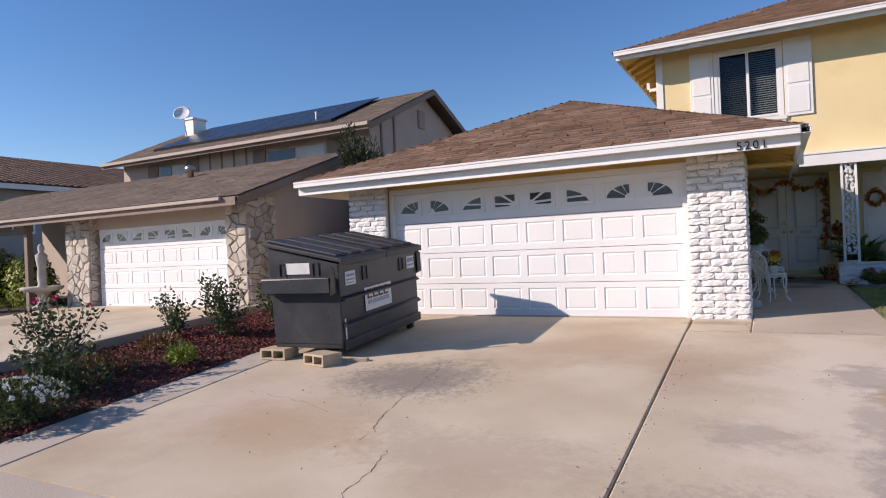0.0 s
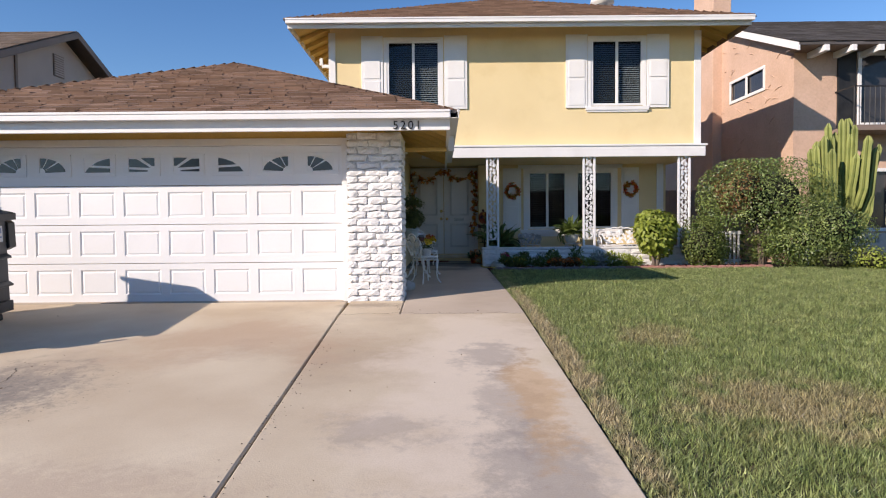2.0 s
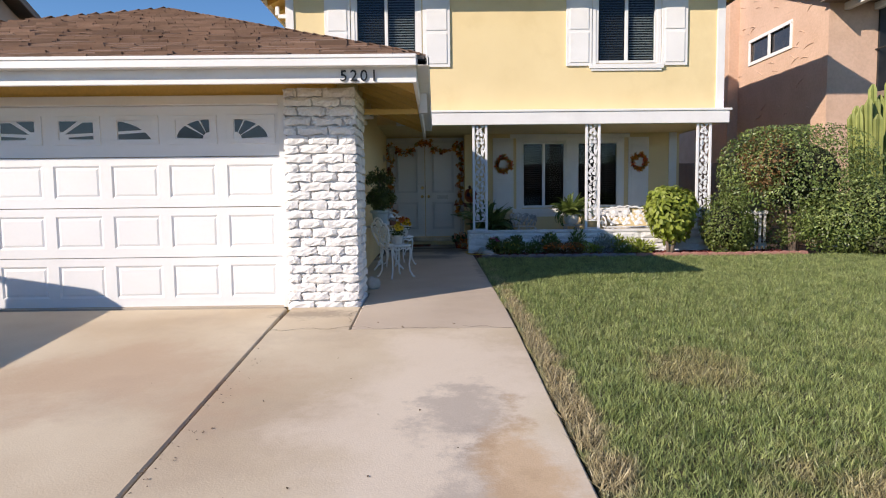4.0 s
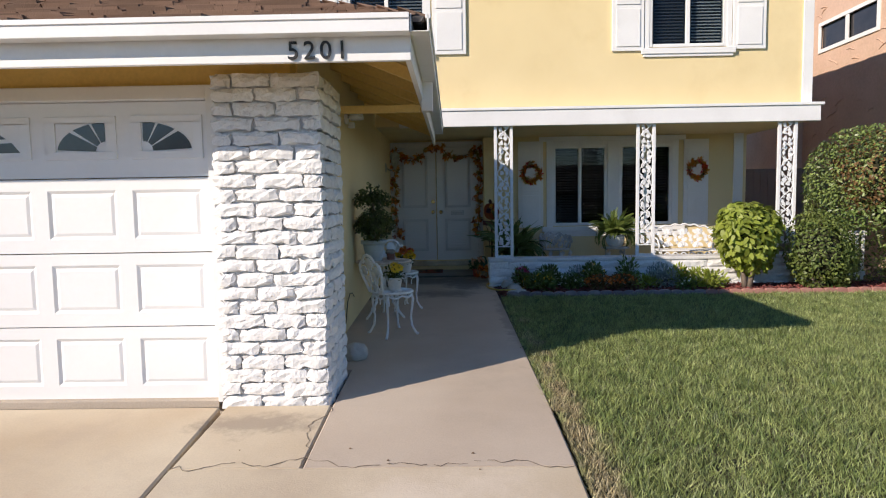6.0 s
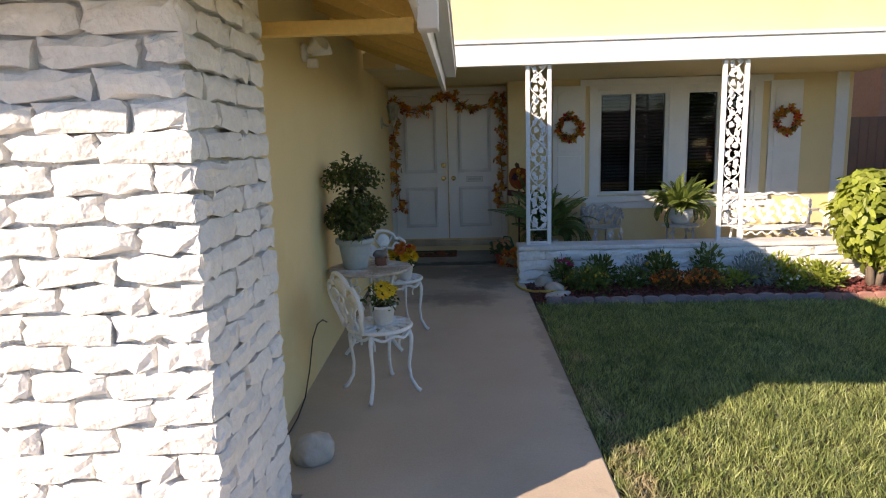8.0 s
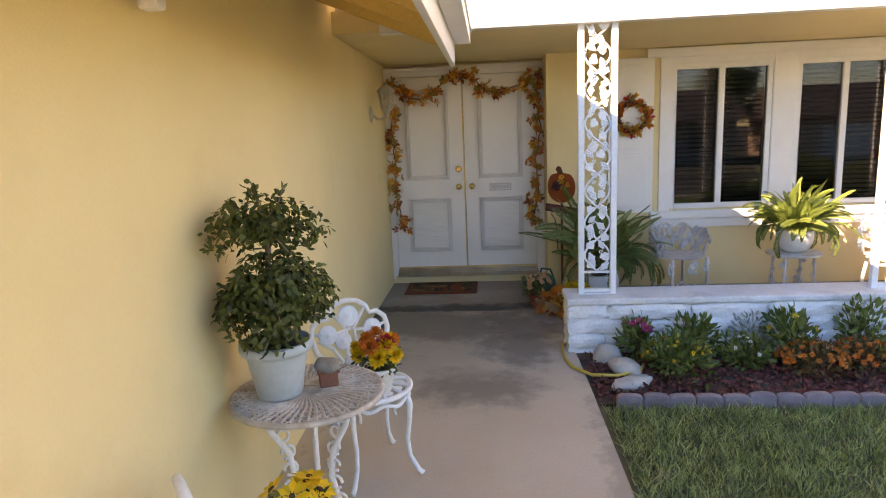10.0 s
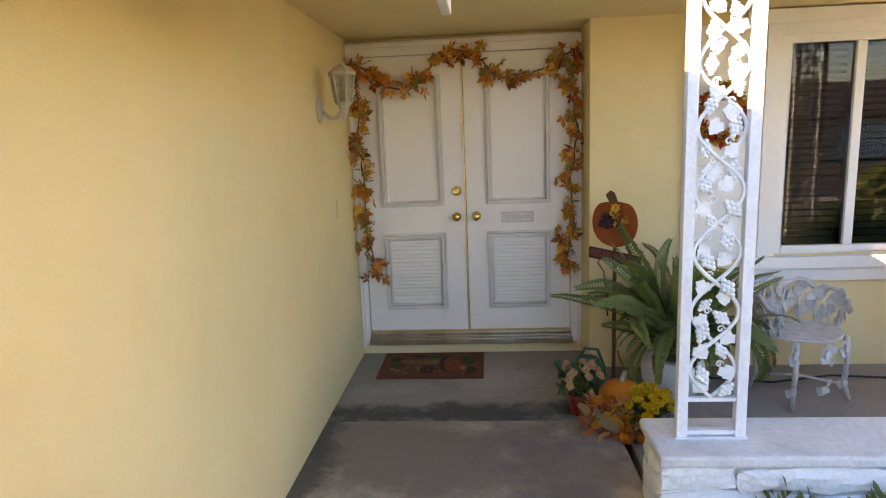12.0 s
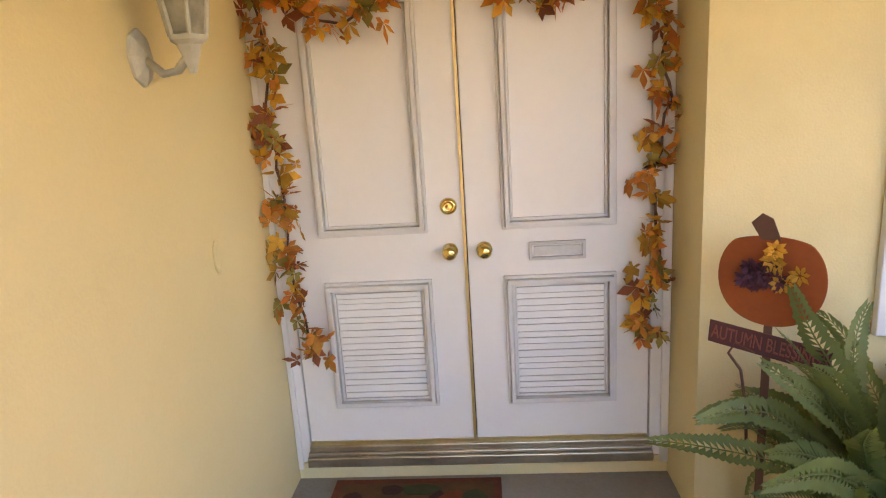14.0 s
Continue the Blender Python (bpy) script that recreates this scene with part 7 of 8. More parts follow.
def bed_plant(x, y, r, h, n, material, label, seed, flowers=None, leaf=0.07, bloom=0.02, count=0, z=None):
    p = thing("bed_plant", label, "plant", pose(x, y, gz(y) - 0.02 if z is None else z))
    r2 = np.random.default_rng(seed)
    n = int(n * 1.4)
    pts, d = cloud((0, 0, h * 0.5), (r, r, h * 0.5), n, r2, 0.35, 16, 0.9)
    d = d + (0, 0, 0.5)
    part("foliage", quads("foliage", leaves(pts, d, leaf, leaf * 0.36, r2, jitter=0.5), material, 6), material, p)
    st = Shape()
    for k in range(max(5, n // 60)):
        e = pts[r2.integers(0, n)]
        st.tube([(0, 0, 0), tuple(e * 0.6), tuple(e)], 0.003, 4)
    part("stems", st, FOLIAGE, p)
    if flowers:
        pet = []
        for k in range(count):
            v = r2.normal(0, 1, 3)
            v[2] = abs(v[2]) * 0.9 + 0.25
            v /= np.linalg.norm(v)
            petals(pet, v * (r * 1.02, r * 1.02, h * 0.55) + (0, 0, h * 0.5), v, bloom, 7, r2, 2)
        tagged(part("blossom", quads("blossom", np.array(pet), flowers), flowers, p), kind="stuff")
    return p


for args in ((1.92, 14.26, 0.10, 0.30, 260, FOLIAGE_BED, "magenta-flowered bedding plant by the porch wall", 31, PETAL_PINK, 0.06, 0.03, 9),
             (2.12, 14.02, 0.22, 0.22, 500, FOLIAGE_BED, "green clump with small yellow flowers in the bed", 32, PETAL_YELLOW, 0.06, 0.014, 40),
             (2.30, 14.22, 0.13, 0.34, 240, FOLIAGE_BED, "upright leafy green plant in the bed", 33, None, 0.07, 0, 0),
             (2.58, 14.10, 0.16, 0.20, 260, FOLIAGE_BED, "low green plant with white flowers", 34, PETAL_WHITE, 0.06, 0.016, 14),
             (2.92, 14.20, 0.15, 0.34, 300, FOLIAGE_BED, "leafy plant with yellow flowers by the wall", 35, PETAL_YELLOW, 0.07, 0.025, 5),
             (2.95, 13.96, 0.20, 0.20, 300, FOLIAGE_RED, "clump of rust-orange chrysanthemums", 36, PETAL_ORANGE, 0.05, 0.02, 60),
             (3.28, 14.0, 0.18, 0.20, 280, FOLIAGE_RED, "clump of rust-orange chrysanthemums", 37, PETAL_ORANGE, 0.05, 0.02, 50),
             (3.40, 14.25, 0.11, 0.36, 220, FOLIAGE_BED, "tall green leafy plant by the wall", 38, None, 0.07, 0, 0),
             (3.62, 14.08, 0.14, 0.18, 200, FOLIAGE_LIME, "low lime-green plant in the bed", 39, None, 0.06, 0, 0),
             (3.85, 14.15, 0.20, 0.28, 420, GREY_LEAF, "silvery grey-leaved plant in the bed", 40, None, 0.06, 0, 0),
             (4.12, 14.2, 0.15, 0.27, 260, FOLIAGE_LIME, "light green plant with a yellow flower", 41, PETAL_YELLOW, 0.07, 0.025, 4),
             (4.10, 13.85, 0.13, 0.16, 160, FOLIAGE_BED, "low green plant with white flowers", 42, PETAL_WHITE, 0.05, 0.016, 8),
             (4.45, 14.05, 0.22, 0.24, 420, FOLIAGE_LIME, "sunlit low lime-green plant by the porch wall", 43, None, 0.07, 0, 0),
             (2.70, 14.30, 0.12, 0.30, 200, GREY_LEAF, "wispy silver plant by the wall", 44, None, 0.05, 0, 0)):
    bed_plant(*args)


def shrub(name, x, y, z, crowns, material, label, seed, leaf, trunk=None, mats=None, category="shrub", bare=None):
    s = thing(name, label, category, pose(x, y, z))
    r = np.random.default_rng(seed)
    if trunk:
        for k in range(trunk[0]):
            a = 6.28 * k / trunk[0] + 0.4
            part("trunk", Shape().tube([(0.03 * math.cos(a), 0.03 * math.sin(a), -0.03), (0.07 * math.cos(a), 0.07 * math.sin(a), trunk[1] * 0.5), (0.16 * math.cos(a), 0.16 * math.sin(a), trunk[1])], 0.03, 8, [0.045, 0.03, 0.018]), BARK, s, smooth=True)
    for k, (c, rad, n) in enumerate(crowns):
        pts, d = cloud(c, rad, n, r, 0.22, 22, 0.4)
        keep = pts[:, 2] > -0.02
        if bare:
            keep &= (pts[:, 0] > bare[0]) | (pts[:, 2] > bare[1] + 0.25 * np.sin(pts[:, 0] * 7))
        m = mats[k] if mats else material
        part("crown", quads("crown", leaves(pts[keep], d[keep] + (0, 0, 0.25), leaf, leaf * 0.5, r, jitter=0.5, facing=True), m, 6), m, s)
        # Dark solid inside each crown: shade between leaves, put into its colour.
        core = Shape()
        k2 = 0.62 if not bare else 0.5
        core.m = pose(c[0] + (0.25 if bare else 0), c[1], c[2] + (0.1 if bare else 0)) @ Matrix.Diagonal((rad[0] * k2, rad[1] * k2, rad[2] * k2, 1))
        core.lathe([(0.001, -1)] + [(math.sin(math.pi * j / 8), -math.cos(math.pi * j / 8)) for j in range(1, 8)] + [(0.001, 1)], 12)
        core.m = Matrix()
        part("shade_core", core, FOLIAGE_CORE, s, smooth=True)
    return s


# Near-black for the shade deep within a crown.
FOLIAGE_CORE = mat("inner_crown_shade", (0.02, 0.022, 0.01), (0.035, 0.035, 0.016), 8, 0.95, 0.5, 40)
shrub("lime_shrub", 4.98, 14.02, 0.12, [((0, 0, 0.72), (0.44, 0.38, 0.50), 1500), ((-0.18, -0.05, 0.95), (0.24, 0.24, 0.28), 420), ((0.2, 0.0, 0.9), (0.24, 0.24, 0.28), 420)], FOLIAGE_LIME, "rounded lime-green broad-leaved shrub by the porch wall", 51, 0.115, (4, 0.4))
shrub("dark_shrub", 5.92, 13.95, 0.12, [((0, 0, 0.48), (0.46, 0.42, 0.55), 3600), ((0.28, 0.1, 0.36), (0.34, 0.36, 0.40), 1600)], FOLIAGE_BED, "dense dark green shrub at the end of the porch", 52, 0.05, (3, 0.3))
shrub("big_hedge", 7.28, 14.25, 0.1, [((-0.05, 0.2, 1.25), (1.28, 1.15, 1.20), 17000), ((-0.75, -0.35, 1.55), (0.5, 0.55, 0.5), 1300), ((1.0, -0.3, 0.75), (0.95, 0.8, 0.80), 7500), ((0.45, -0.55, 0.55), (0.75, 0.5, 0.55), 4000)], FOLIAGE_DARK, "large rounded clipped hedge bush with reddish dry patches", 53, 0.055, (6, 0.9), [FOLIAGE_DARK, FOLIAGE_RED, FOLIAGE_DARK, FOLIAGE_DARK], "hedge", (-0.28, 0.72))
for k in range(5):
    shrub("low_shrub", 8.2 + 0.62 * k, 13.3 - 0.10 * k, 0.08, [((0, 0, 0.20), (0.38, 0.32, 0.26), 700)], FOLIAGE_LIME if k % 2 else FOLIAGE, "low green ground-cover shrub at the lawn edge", 60 + k, 0.06)


def cactus(x, y):
    c = thing("candelabra_cactus", "tall yellow-green candelabra euphorbia with many ribbed stems", "cactus", pose(x, y, 0.1))
    r = random.Random(4)
    prof = [(1 + 0.34 * math.cos(5 * a)) for a in [2 * math.pi * k / 20 for k in range(20)]]
    for k in range(52):
        a = r.uniform(0, 2 * math.pi)
        rad = r.uniform(0.05, 0.75) ** 0.8 * 0.85
        h = 3.1 - rad * 0.9 + r.uniform(-0.4, 0.15)
        z0 = r.uniform(0.5, 1.4) if rad > 0.2 else 0.0
        w = 0.060 * r.uniform(0.85, 1.15)
        pts = [(rad * 0.25 * math.cos(a), rad * 0.25 * math.sin(a), z0), (rad * 0.66 * math.cos(a), rad * 0.66 * math.sin(a), z0 + 0.22), (rad * 0.88 * math.cos(a), rad * 0.88 * math.sin(a), z0 + 0.6), (rad * math.cos(a) * 1.02, rad * math.sin(a) * 1.02, h - 0.1), (rad * math.cos(a) * 1.02, rad * math.sin(a) * 1.02, h)]
        s = Shape()
        v, sides = [], 20
        for i, p in enumerate(pts):
            ww = w * (1.0, 1.0, 1.0, 0.95, 0.3)[i]
            for j in range(sides):
                t = 2 * math.pi * j / sides
                v.append((p[0] + ww * prof[j] * math.cos(t), p[1] + ww * prof[j] * math.sin(t), p[2]))
        f = [(i * sides + j, i * sides + (j + 1) % sides, (i + 1) * sides + (j + 1) % sides, (i + 1) * sides + j) for i in range(len(pts) - 1) for j in range(sides)]
        f.append(tuple((len(pts) - 1) * sides + j for j in range(sides)))
        s.add(v, f)
        part("stem", s, CACTUS, c)


CACTUS = mat("cactus_skin", (0.16, 0.195, 0.05), (0.26, 0.29, 0.085), 4, 0.6, 0.2, 40, vary=0.15)
cactus(9.12, 14.6)

# ---- the bed and roses between the driveways ----
lb = Shape()
rng = np.random.default_rng(6)
for u in np.linspace(0, 1, 30):
    for y in np.linspace(2.95, 10.6, 50):
        x = -8.75 + u * (3.175 - 0.096 * (y - 2.95))
        lb.v.append((x, y, gz(y) - 0.015 + 0.095 * math.sin(u * math.pi) + float(rng.normal(0, 0.012))))
for i in range(29):
    for j in range(49):
        k = i * 50 + j
        lb.f.append((k, k + 50, k + 51, k + 1))
solid("rose_bed", lb, SOIL, "dark soil of the rose bed between the driveways", "flower bed")
chips("bark_mulch_1", -8.74, -5.57, 3.0, 10.4, 40000, 3, "red bark mulch under the roses", 0.008, 0.085, -0.096)
solid("kerb_bed", Shape().prism([(-8.92, 3.0, gz(3) - 0.1), (-8.78, 3.0, gz(3) - 0.1), (-8.78, 3.0, gz(3) + 0.16), (-8.92, 3.0, gz(3) + 0.16)], (0, 7.4, 0.48)), CONCRETE_GREY, "low concrete kerb along the neighbour's driveway", "kerb", bevel=0.012)


def rose(x, y, h, n, seed, blooms, label, spread=0.55):
    p = thing("rose_bush", label, "rose bush", pose(x, y, gz(y) + 0.03), "roses in the bed")
    r = np.random.default_rng(seed)
    st, pts, ds, tops = Shape(), [], [], []
    for k in range(n):
        a = r.uniform(0, 6.28)
        e = np.array((math.cos(a) * spread * r.uniform(0.3, 1), math.sin(a) * spread * r.uniform(0.3, 1), h * r.uniform(0.65, 1.05)))
        m = e * (0.45, 0.45, 0.5) + r.normal(0, 0.04, 3)
        st.tube([(0, 0, 0), tuple(m), tuple(e)], 0.006, 5, [0.010, 0.006, 0.003])
        tops.append(e)
        for j in range(60):
            t = r.uniform(0.22, 1.0)
            q = m * (t / 0.5) if t < 0.5 else m + (e - m) * (t - 0.5) * 2
            v = r.normal(0, 1, 3)
            pts.append(q + v * 0.045)
            ds.append(v + (0, 0, 0.2))
    tagged(part("cane_growth", st, BARK, p), kind="stuff")
    part("foliage", quads("foliage", leaves(pts, ds, 0.062, 0.036, r, jitter=0.4), ROSE_LEAF, 6), ROSE_LEAF, p)
    for k in range(blooms[1]):
        pet = []
        petals(pet, tops[k] + (0, -0.02, 0.02), (0.2, -0.5, 0.7), 0.045, 8, r, 4)
        part("flower", quads("flower", np.array(pet), blooms[0]), blooms[0], p)


rose(-7.15, 4.75, 0.95, 15, 71, (PETAL_PINK, 3), "leggy rose bush with a pink bloom in the mulch bed", 0.5)
rose(-6.55, 4.3, 0.60, 16, 72, (PETAL_WHITE, 2), "rose bush with pale blooms in the mulch bed", 0.55)
rose(-7.95, 7.05, 0.75, 10, 73, (PETAL_WHITE, 0), "bare rose bush in the mulch bed", 0.45)
rose(-7.0, 7.2, 0.95, 18, 74, (PETAL_WHITE, 0), "dense rose bush in the mulch bed", 0.55)
rose(-6.9, 8.2, 0.85, 16, 75, (PETAL_WHITE, 0), "leafy rose bush near the dumpster", 0.5)
rose(-8.1, 4.0, 0.85, 14, 76, (PETAL_WHITE, 1), "leggy rose bush in the mulch bed", 0.5)
bed_plant(-5.92, 3.62, 0.42, 0.40, 1700, ROSE_LEAF, "white-flowering groundcover rose by the driveway", 77, PETAL_WHITE, 0.055, 0.030, 110, gz(3.6) + 0.03)
bed_plant(-7.5, 3.45, 0.5, 0.5, 900, GREY_LEAF, "grey lavender clump in the mulch bed", 78, None, 0.08, 0, 0, gz(3.6) + 0.03)
bed_plant(-6.25, 5.72, 0.20, 0.22, 260, FOLIAGE_LIME, "low lime-green plant in the mulch", 79, None, 0.07, 0, 0, gz(6) + 0.05)
bed_plant(-7.3, 6.2, 0.30, 0.20, 240, FOLIAGE_RED, "dry reddish plant in the mulch", 80, None, 0.07, 0, 0, gz(6.8) + 0.05)
bed_plant(-6.75, 5.0, 0.42, 0.30, 420, FOLIAGE_RED, "dry brown-green undergrowth among the roses", 82, None, 0.06, 0, 0, gz(5) + 0.05)
bed_plant(-6.35, 4.45, 0.40, 0.32, 520, ROSE_LEAF, "dark leafy undergrowth among the roses", 83, None, 0.05, 0, 0, gz(4.4) + 0.04)
bed_plant(-7.0, 9.3, 0.55, 0.5, 900, FOLIAGE_RED, "dry brushy shrub beside the garage", 81, None, 0.08, 0, 0, gz(9.3) + 0.03)


# ---- lawn blades ----
def grass(name, x0, x1, y0, y1, per, seed, label, material, hgt=0.054):
    r = np.random.default_rng(seed)
    n = int((x1 - x0) * (y1 - y0) * per)
    x, y = r.uniform(x0, x1, n), r.uniform(y0, y1, n)
    z = np.where(y < 9.66, 0.065 * (y - 9.66), np.minimum(0.0345 * (y - 9.66), 0.15)) - 0.022
    a = r.uniform(0, 2 * np.pi, n)
    h = hgt * r.uniform(0.45, 1.25, n) * (1 + 0.3 * np.sin(x * 11 + np.sin(y * 9) * 2) * np.sin(y * 10 + np.sin(x * 7)))
    w = 0.0040 * r.uniform(0.7, 1.4, n)
    lean = r.normal(0, 0.55, (n, 2)) * h[:, None]
    b = np.stack([x, y, z], 1)
    s = np.stack([np.cos(a) * w, np.sin(a) * w, np.zeros(n)], 1)
    t = b + np.stack([lean[:, 0], lean[:, 1], h], 1)
    v = np.stack([b - s, b + s, t], 1)
    ob = new(name, quads(name, v, material, 3))
    return tagged(ob, label, "grass", "", "stuff")


GRASS = mat("grass_blade", (0.16, 0.22, 0.07), (0.36, 0.41, 0.16), 7.0, 0.45, 0.0, 40, spec=0.6, island=0.7, sheer=0.35, dirt=(0.42, 0.38, 0.2), dirt_scale=1.5, dirt_amount=0.22, stains=[(1.7, 7.5, 0.16, 4.5, (0.50, 0.40, 0.26), 0.8, 4.0), (3.0, 5.6, 0.9, 0.7, (0.46, 0.36, 0.22), 0.7, 3.5), (2.7, 7.6, 0.5, 0.6, (0.44, 0.35, 0.2), 0.6, 4.0)])
grass("lawn_grass", 1.615, 9.3, 3.0, 13.5, 7600, 1, "short green lawn grass with dry blades", GRASS)
grass("lawn_grass_2", 1.575, 1.63, 9.5, 13.5, 5000, 3, "grass at the path's edge", GRASS)
grass("lawn_grass_1", 9.3, 22, 3.0, 14.0, 500, 2, "neighbour's short green grass", GRASS)

# ---- neighbouring house with the stone piers ----
STONE = mat("tan_field_stone", (0.42, 0.37, 0.31), (0.60, 0.55, 0.48), 7, 0.9, 0.7, 40, vary=0.22)
STONE_MORTAR = mat("dark_stone_mortar", (0.17, 0.14, 0.11), (0.23, 0.19, 0.15), 9, 0.95, 0.5, 60)
SOLAR = mat("dark_solar_glass", (0.018, 0.020, 0.030), (0.03, 0.033, 0.045), 2, 0.3, 0.0, 30, spec=0.2)
TILE_BROWN = mat("brown_clay_tile", (0.095, 0.055, 0.04), (0.14, 0.085, 0.062), 3, 0.85, 0.3, 60, island=0.3)
GREY_PAINT = mat("grey_siding", (0.30, 0.285, 0.27), (0.35, 0.335, 0.315), 2, 0.8, 0.2, 40)


def clip_cell(poly, p, q, joint):
    """The part of a flat outline that lies nearer to p than to q, less half a joint."""
    d = q - p
    lim = d.length / 2 - joint
    d = d.normalized()
    out = []
    for a, b in zip(poly, poly[1:] + poly[:1]):
        da, db = (a - p).dot(d) - lim, (b - p).dot(d) - lim
        if da <= 0:
            out.append(a)
        if da * db < 0:
            out.append(a.lerp(b, da / (da - db)))
    return out


def stones(parent, length, height, m, seed):
    """Broken flat stones fitted together on a face along the local x, facing -y."""
    r = random.Random(seed)
    nx, nz = max(2, round(length / 0.24)), round(height / 0.21)
    seeds = [Vector(((i + r.uniform(-0.1, 1.1)) * length / nx, (j + r.uniform(0.0, 1.0)) * height / nz)) for i in range(nx) for j in range(nz)]
    for p in seeds:
        poly = [Vector(c) for c in ((0, 0), (length, 0), (length, height), (0, height))]
        for q in seeds:
            if q is not p and (q - p).length < 0.9:
                poly = clip_cell(poly, p, q, r.uniform(0.004, 0.011))
        if len(poly) < 3:
            continue
        n, d = len(poly), r.uniform(0.025, 0.06)
        c = sum(poly, Vector((0, 0))) / n
        v = [(k.x, 0, k.y) for k in poly] + [(k.x, -d * 0.75, k.y) for k in poly]
        v += [(c.x + (k.x - c.x) * 0.84, -d - r.uniform(0, 0.014), c.y + (k.y - c.y) * 0.84) for k in poly]
        f = [(i + g, (i + 1) % n + g, (i + 1) % n + n + g, i + n + g) for g in (0, n) for i in range(n)] + [tuple(range(2 * n, 3 * n))]
        ob = part("stone", Shape().add(v, f), STONE, parent)
        ob.matrix_basis = m


def stone_pier(name, x0, x1, y0, y1, z0, z1, label, side):
    p = thing(name, label, "stone pier", kind="structure")
    part("core", Shape().box(x0, x1, y0, y1, z0, z1), STONE_MORTAR, p)
    stones(p, x1 - x0, z1 - z0, pose(x0, y0, z0), int(-x0 * 7))
    if side:
        stones(p, y1 - y0, z1 - z0, pose(x1, y0, z0, 0, 0, 90), int(-x0 * 5))


slab("neighbour_driveway", -16.6, -8.93, 2.95, 10.6, -0.02, CONCRETE, "pale beige concrete driveway of the next house", "driveway")
nh = thing("neighbour_house", "taupe two-storey house with brown shingle roofs and stone piers", "house")
for wall_box in ((-15.45, -9.86, 10.62, 10.8, 2.02, 2.55), (-10.05, -9.86, 10.8, 16.9, -0.1, 2.7), (-23.0, -10.9, 16.9, 17.1, 0.0, 5.3), (-11.1, -10.9, 17.1, 24.0, 0.0, 5.198), (-23.2, -23.0, 16.9, 24.0, 0.0, 5.4), (-23.0, -10.9, 24.0, 24.2, 0.0, 5.198)):
    part("wall", Shape().box(*wall_box), TAUPE, nh)
part("wall", Shape().box(-24, -16.5, 14.0, 14.2, 0.0, 2.8), TAUPE, nh)
part("gable", Shape().prism([(-9.87, 10.62, 2.5), (-9.87, 14.05, 3.72), (-9.87, 16.9, 2.75), (-9.87, 16.9, 2.5)], (-0.15, 0, 0)), TAUPE, nh)
part("gable", Shape().prism([(-10.9, 16.9, 5.2), (-10.9, 20.5, 6.85), (-10.9, 24.1, 5.2)], (-0.15, 0, 0)), TAUPE, nh)
for y in (17.5, 18.3):
    part("batten", Shape().box(-10.9, -10.86, y, y + 0.09, 3.0, 5.5 + 0.45 * (y - 17.4)), TAUPE_TRIM, nh)
vent = part("gable_vent", Shape().box(-10.9, -10.87, 20.0, 20.5, 5.6, 6.25), TAUPE_TRIM, nh, "slatted gable vent")
for k in range(9):
    part("slat", Shape().box(-10.87, -10.85, 20.03, 20.47, 5.63 + 0.068 * k, 5.67 + 0.068 * k), TAUPE, vent)
lower = part("roof", Shape().prism([(-9.55, 9.9, 2.44), (-9.55, 14.05, 3.89), (-9.55, 18.2, 2.44), (-9.55, 18.2, 2.38), (-9.55, 14.05, 3.82), (-9.55, 9.9, 2.38)], (-16.0, 0, 0)), SHINGLE_GREY, nh, "brown shingle garage roof")
upper = part("roof", Shape().prism([(-10.45, 16.3, 5.18), (-10.45, 20.5, 7.05), (-10.45, 24.7, 5.18), (-10.45, 24.7, 5.12), (-10.45, 20.5, 6.98), (-10.45, 16.3, 5.12)], (-13.2, 0, 0)), SHINGLE_GREY, nh, "brown shingle house roof")
for roof, x0, x1, a, b in ((lower, -25.5, -9.5, (9.88, 2.45), (14.05, 3.90)), (upper, -23.65, -10.42, (16.28, 5.19), (20.5, 7.06))):
    t = Shape()
    for p in roof_tiles((x0, a[0], a[1]), (x1, a[0], a[1]), (x1, b[0], b[1]), (x0, b[0], b[1]), 0.16, 0.32, 0.012, random.Random(9)):
        t.add([tuple(q) for q in p], BOX_F)
    tagged(part("shingles", t, SHINGLE_GREY, roof), kind="stuff")
part("fascia", Shape().box(-25.5, -9.56, 9.86, 9.90, 2.24, 2.42), TAUPE_TRIM, nh)
part("gutter", Shape().box(-25.5, -9.95, 9.78, 9.86, 2.36, 2.43), TAUPE, nh, "pale gutter", bevel=0.01)
part("fascia", Shape().box(-23.65, -10.46, 16.24, 16.28, 4.96, 5.16), TAUPE_TRIM, nh)
part("gutter", Shape().box(-23.65, -10.46, 16.14, 16.24, 5.06, 5.17), TAUPE, nh, bevel=0.01)
for x, y0, z0, y1, z1 in ((-9.54, 9.9, 2.42, 14.05, 3.87), (-10.44, 16.3, 5.16, 20.5, 7.03), (-10.44, 24.7, 5.16, 20.5, 7.03)):
    part("rake_board", Shape().prism([(x, y0, z0 - 0.2), (x, y0, z0), (x, y1, z1), (x, y1, z1 - 0.2)], (0.035, 0, 0)), TAUPE_TRIM, nh)
part("soffit", Shape().prism([(-9.6, 9.92, 2.36), (-9.6, 10.62, 2.6), (-25, 10.62, 2.6), (-25, 9.92, 2.36)], (0, 0, -0.02)), TAUPE_TRIM, nh)
